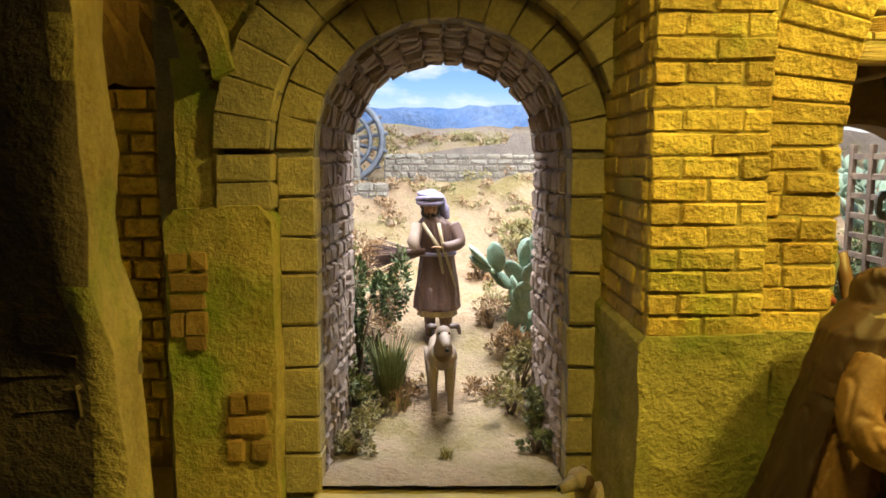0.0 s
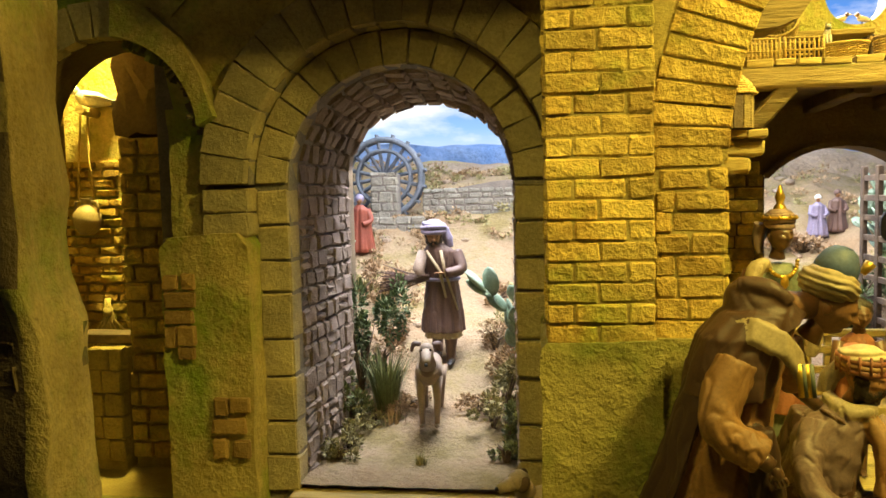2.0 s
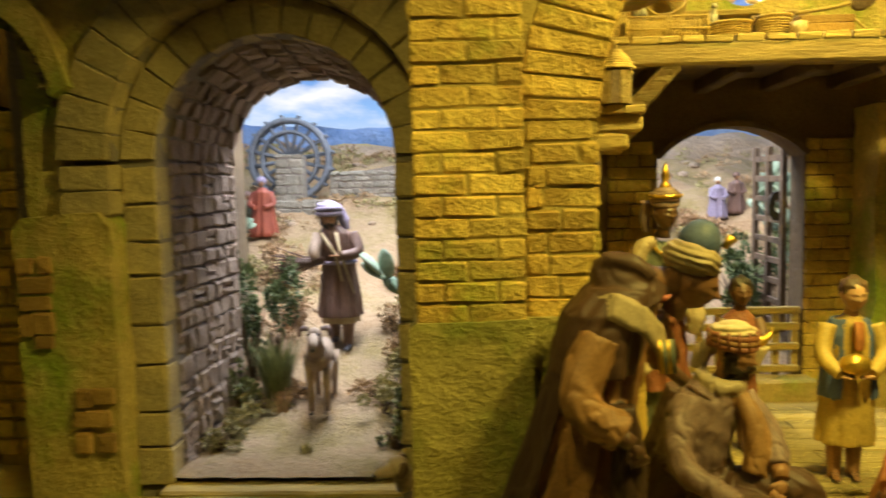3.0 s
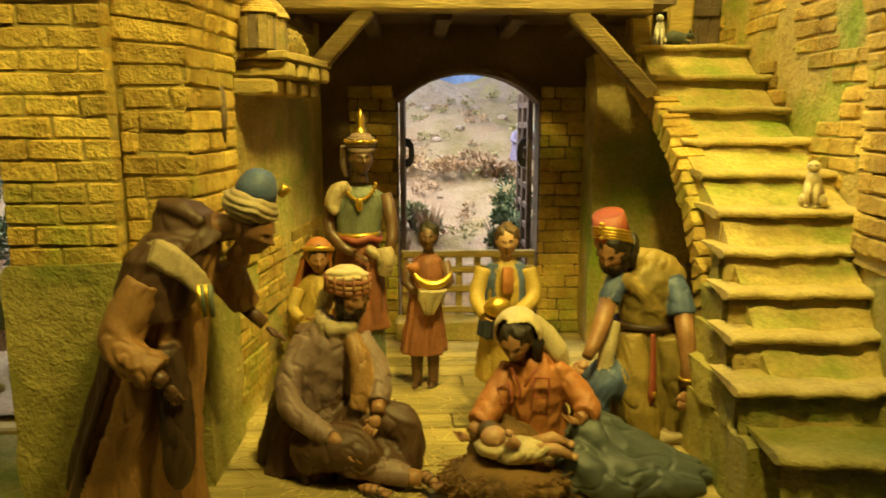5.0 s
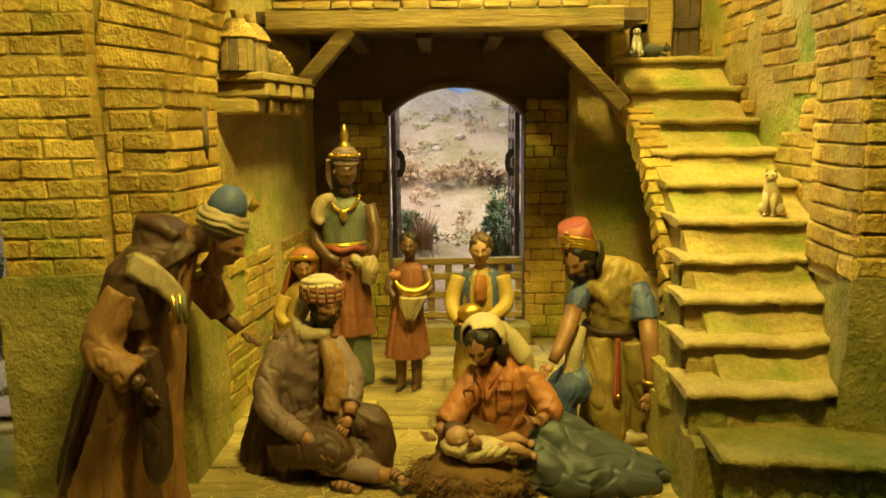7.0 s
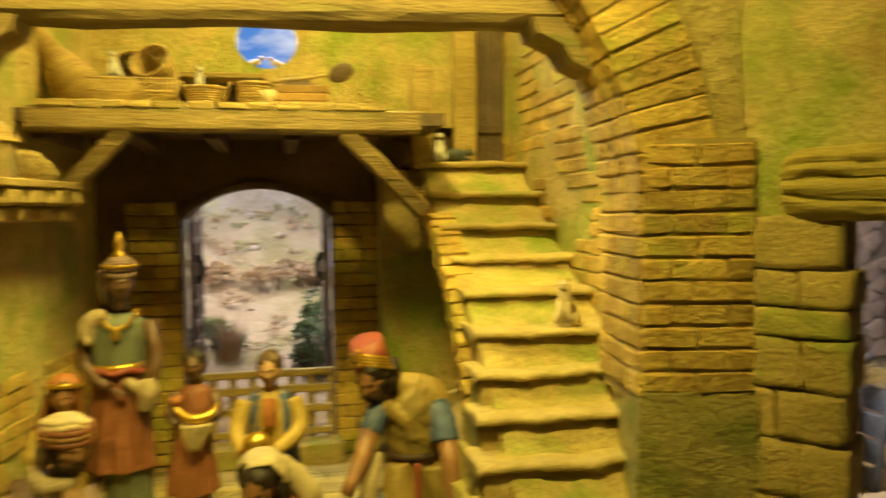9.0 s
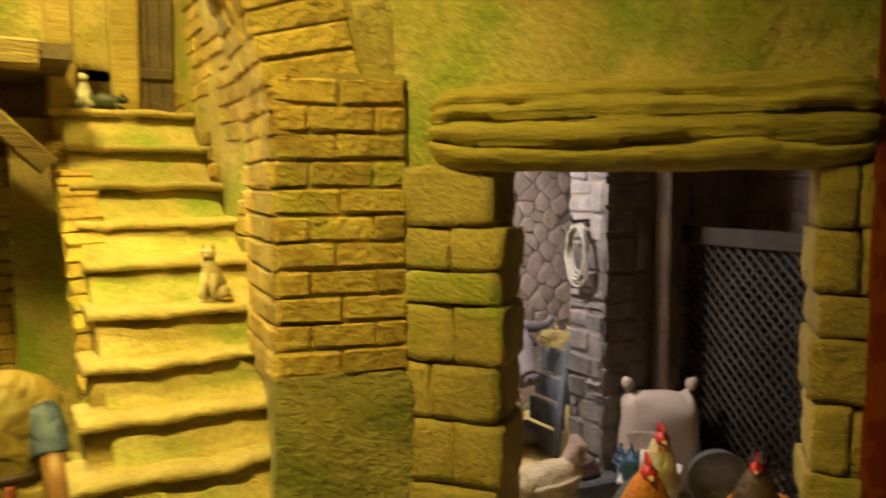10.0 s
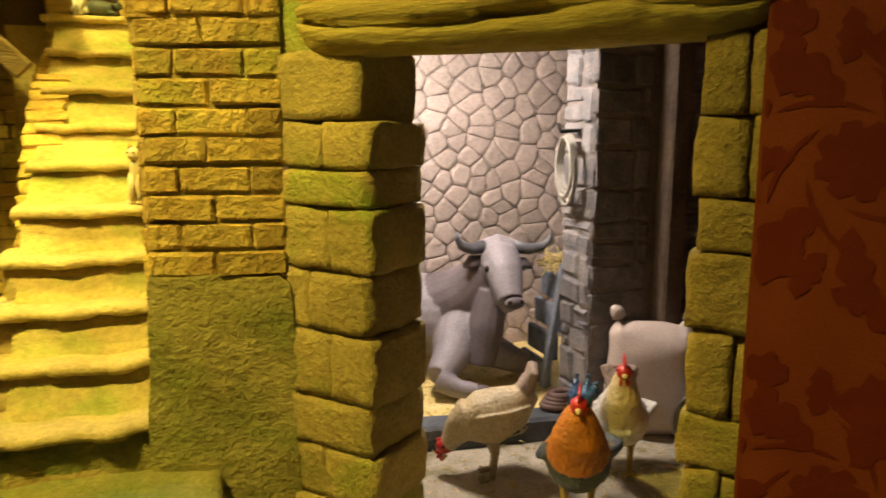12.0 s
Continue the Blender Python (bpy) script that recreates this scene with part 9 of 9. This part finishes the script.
# ---- stable things ----
SACK = mat("sackcloth", (0.50, 0.40, 0.33), (0.60, 0.50, 0.42), 14, 500, 0.85, 0.5, depth=0.001)
feed = thing("feed_sack", (2.026, 0.918, -0.003), "full pale sackcloth feed sack with tied corners", "sack")
bm = bmesh.new()
b = bmesh.new()
bmesh.ops.create_icosphere(b, subdivisions=4, radius=1.0)
for v in b.verts:
    p = v.co
    sx = (abs(p.x) ** 0.42) * (1 if p.x > 0 else -1)
    sz = (abs(p.z) ** 0.45) * (1 if p.z > 0 else -1)
    taper = 1.0 - 0.10 * sz
    q = Vector((sx * 0.066 * taper, p.y * 0.040, 0.092 + sz * 0.091 - 0.010 * (p.x ** 2 < 0.2) * max(0, sz)))
    q += noise.noise_vector(q * 24) * 0.006 + noise.noise_vector(q * 60) * 0.002
    v.co = q
for f in b.faces:
    f.smooth = True
add(bm, b, Matrix.Rotation(radians(-32), 4, "Z"))
part("cloth", bm, SACK, feed, smooth=True)
for s in (-1, 1):
    bm = bmesh.new()
    ball(bm, (s * 0.044, 0.028 * -s, 0.184), (0.012, 0.009, 0.013), sub=2, rough=0.4, turn=(0, s * 25, 0))
    part("tied_corner", bm, SACK, feed, smooth=True)
basin = thing("metal_basin", (2.055, 0.820, -0.003), "grey metal basin leaning on its side", "basin")
bm = bmesh.new()
lathe(bm, [(0.036, 0.0005), (0.035, 0.028), (0.024, 0.042), (0.004, 0.048), (0.0, 0.051), (0.002, 0.047), (0.020, 0.040), (0.031, 0.027), (0.032, 0.0005)])
bm.transform(Matrix.Translation((0, 0, 0.049)) @ Matrix.Rotation(radians(-35), 4, "Z") @ Matrix.Rotation(radians(12), 4, "X"))
part("bowl", bm, mat("dull_tin", (0.30, 0.29, 0.28), (0.42, 0.41, 0.39), 20, 200, 0.45, 0.3, metal=0.7), basin, smooth=True)
rope = thing("rope_coil", (1.925, 1.005, 0.360), "pale rope coil hanging on a hook", "rope")
for k in range(5):
    bm = bmesh.new()
    tube(bm, [(-0.004 * (k % 3), 0.020 * math.cos(a) * (1 + 0.06 * k), 0.042 + 0.040 * math.sin(a) * (1 + 0.05 * k) - 0.004 * k) for a in (2 * math.pi * i / 22 for i in range(23))], 0.0026, 6, False)
    part("loop", bm, mat("pale_rope", (0.44, 0.42, 0.36), (0.56, 0.53, 0.45), 60, 600, 0.9, 0.6) if k == 0 else bpy.data.materials["pale_rope"], rope)
bm = bmesh.new()
tube(bm, [(0.02, 0, 0.088), (-0.014, 0, 0.086), (-0.020, 0, 0.098)], 0.003, 6)
part("hook", bm, IRON, rope)
manger = thing("manger_board", (1.945, 1.105, 0.030), "blue-grey plank manger with hay inside", "manger")
for k in range(4):
    bm = bmesh.new()
    box(bm, -0.020 + 0.012 * k, -0.010 + 0.012 * k, -0.045, 0.05, 0.0 + 0.045 * k, 0.042 + 0.045 * k, 0.002, 0.001, k)
    part("board", bm, GREYWOOD, manger)
bm = bmesh.new()
box(bm, -0.034, -0.022, -0.058, -0.045, 0.0, 0.205, 0.002)
bm.transform(Matrix.Rotation(radians(9), 4, "Y"))
part("post", bm, GREYWOOD, manger)
bm = bmesh.new()
rng = random.Random(14)
for i in range(240):
    c = Vector((1.985 + rng.gauss(0, 0.018), 1.105 + rng.gauss(0, 0.025), 0.215 + abs(rng.gauss(0, 0.014))))
    d = Vector((rng.uniform(-1, 1), rng.uniform(-1, 1), rng.uniform(-0.5, 0.5))).normalized() * 0.014
    tube(bm, [c - d, c + d], 0.0010, 4)
tagged(joined(bm, "manger_hay", STRAW), "pale hay heaped in the manger", "hay", kind="stuff")
WIRE = mat("rusty_wire", (0.035, 0.027, 0.020), (0.065, 0.050, 0.038), 40, 300, 0.7, 0.4)
lattice = thing("lattice_panel", (2.125, 0.95, 0.0), "dark wire lattice panel in a timber frame", "lattice")
for k in range(-16, 18):
    for s in (-1, 1):
        y0, z0 = -0.34, 0.02 + k * 0.02
        pts = []
        for f in range(2):
            y = -0.34 * f
            z = 0.02 + k * 0.02 + (0.34 * f if s > 0 else 0.34 - 0.34 * f)
            pts.append((y, z))
        (ya, za), (yb, zb) = pts
        lo, hi = 0.02, 0.405
        def cut(y1, z1, y2, z2, lim):
            t = (lim - z1) / (z2 - z1)
            return y1 + (y2 - y1) * t, lim
        if max(za, zb) <= lo or min(za, zb) >= hi:
            continue
        if za < lo:
            ya, za = cut(ya, za, yb, zb, lo)
        if zb < lo:
            yb, zb = cut(yb, zb, ya, za, lo)
        if za > hi:
            ya, za = cut(ya, za, yb, zb, hi)
        if zb > hi:
            yb, zb = cut(yb, zb, ya, za, hi)
        bm = bmesh.new()
        tube(bm, [(0.002 * s, ya, za), (0.002 * s, yb, zb)], 0.0028, 5)
        part("wire", bm, WIRE, lattice)
for b in ((-0.012, 0.012, -0.36, 0.01, 0.405, 0.435), (-0.012, 0.012, -0.36, 0.01, 0.0, 0.022), (-0.012, 0.012, -0.36, -0.34, 0.0, 0.66)):
    bm = bmesh.new()
    box(bm, *b, 0.002, 0.001)
    part("frame_bar", bm, WIRE, lattice)
bm = bmesh.new()
for k in range(4):
    tube(bm, [(1.905 + (0.030 - 0.004 * k) * math.cos(a), 0.970 + (0.018 - 0.002 * k) * math.sin(a), 0.040 + 0.005 * k) for a in (2 * math.pi * i / 20 for i in range(21))], 0.006, 7, False)
tagged(joined(bm, "rope_coil", PALETTE["umber"]), "brown coiled rope lying on the kerb", "rope")
bm = bmesh.new()
rng = random.Random(19)
for i in range(1500):
    if i % 3:
        x, y, z = rng.uniform(1.56, 2.06), rng.uniform(1.0, 1.30), 0.0315
    else:
        x, y, z = rng.uniform(1.58, 2.10), rng.uniform(0.62, 0.98), 0.0005
    if x > 1.93 and y > 0.94:
        continue
    a, ln = rng.uniform(0, 6.28), rng.uniform(0.003, 0.012)
    d = Vector((math.cos(a), math.sin(a), rng.uniform(-0.1, 0.35))) * ln
    tube(bm, [Vector((x, y, z)), Vector((x, y, z + 0.002)) + d], 0.0008, 3)
tagged(joined(bm, "stable_straw", STRAW), "loose straw and chaff on the stable floor", "straw", kind="stuff")
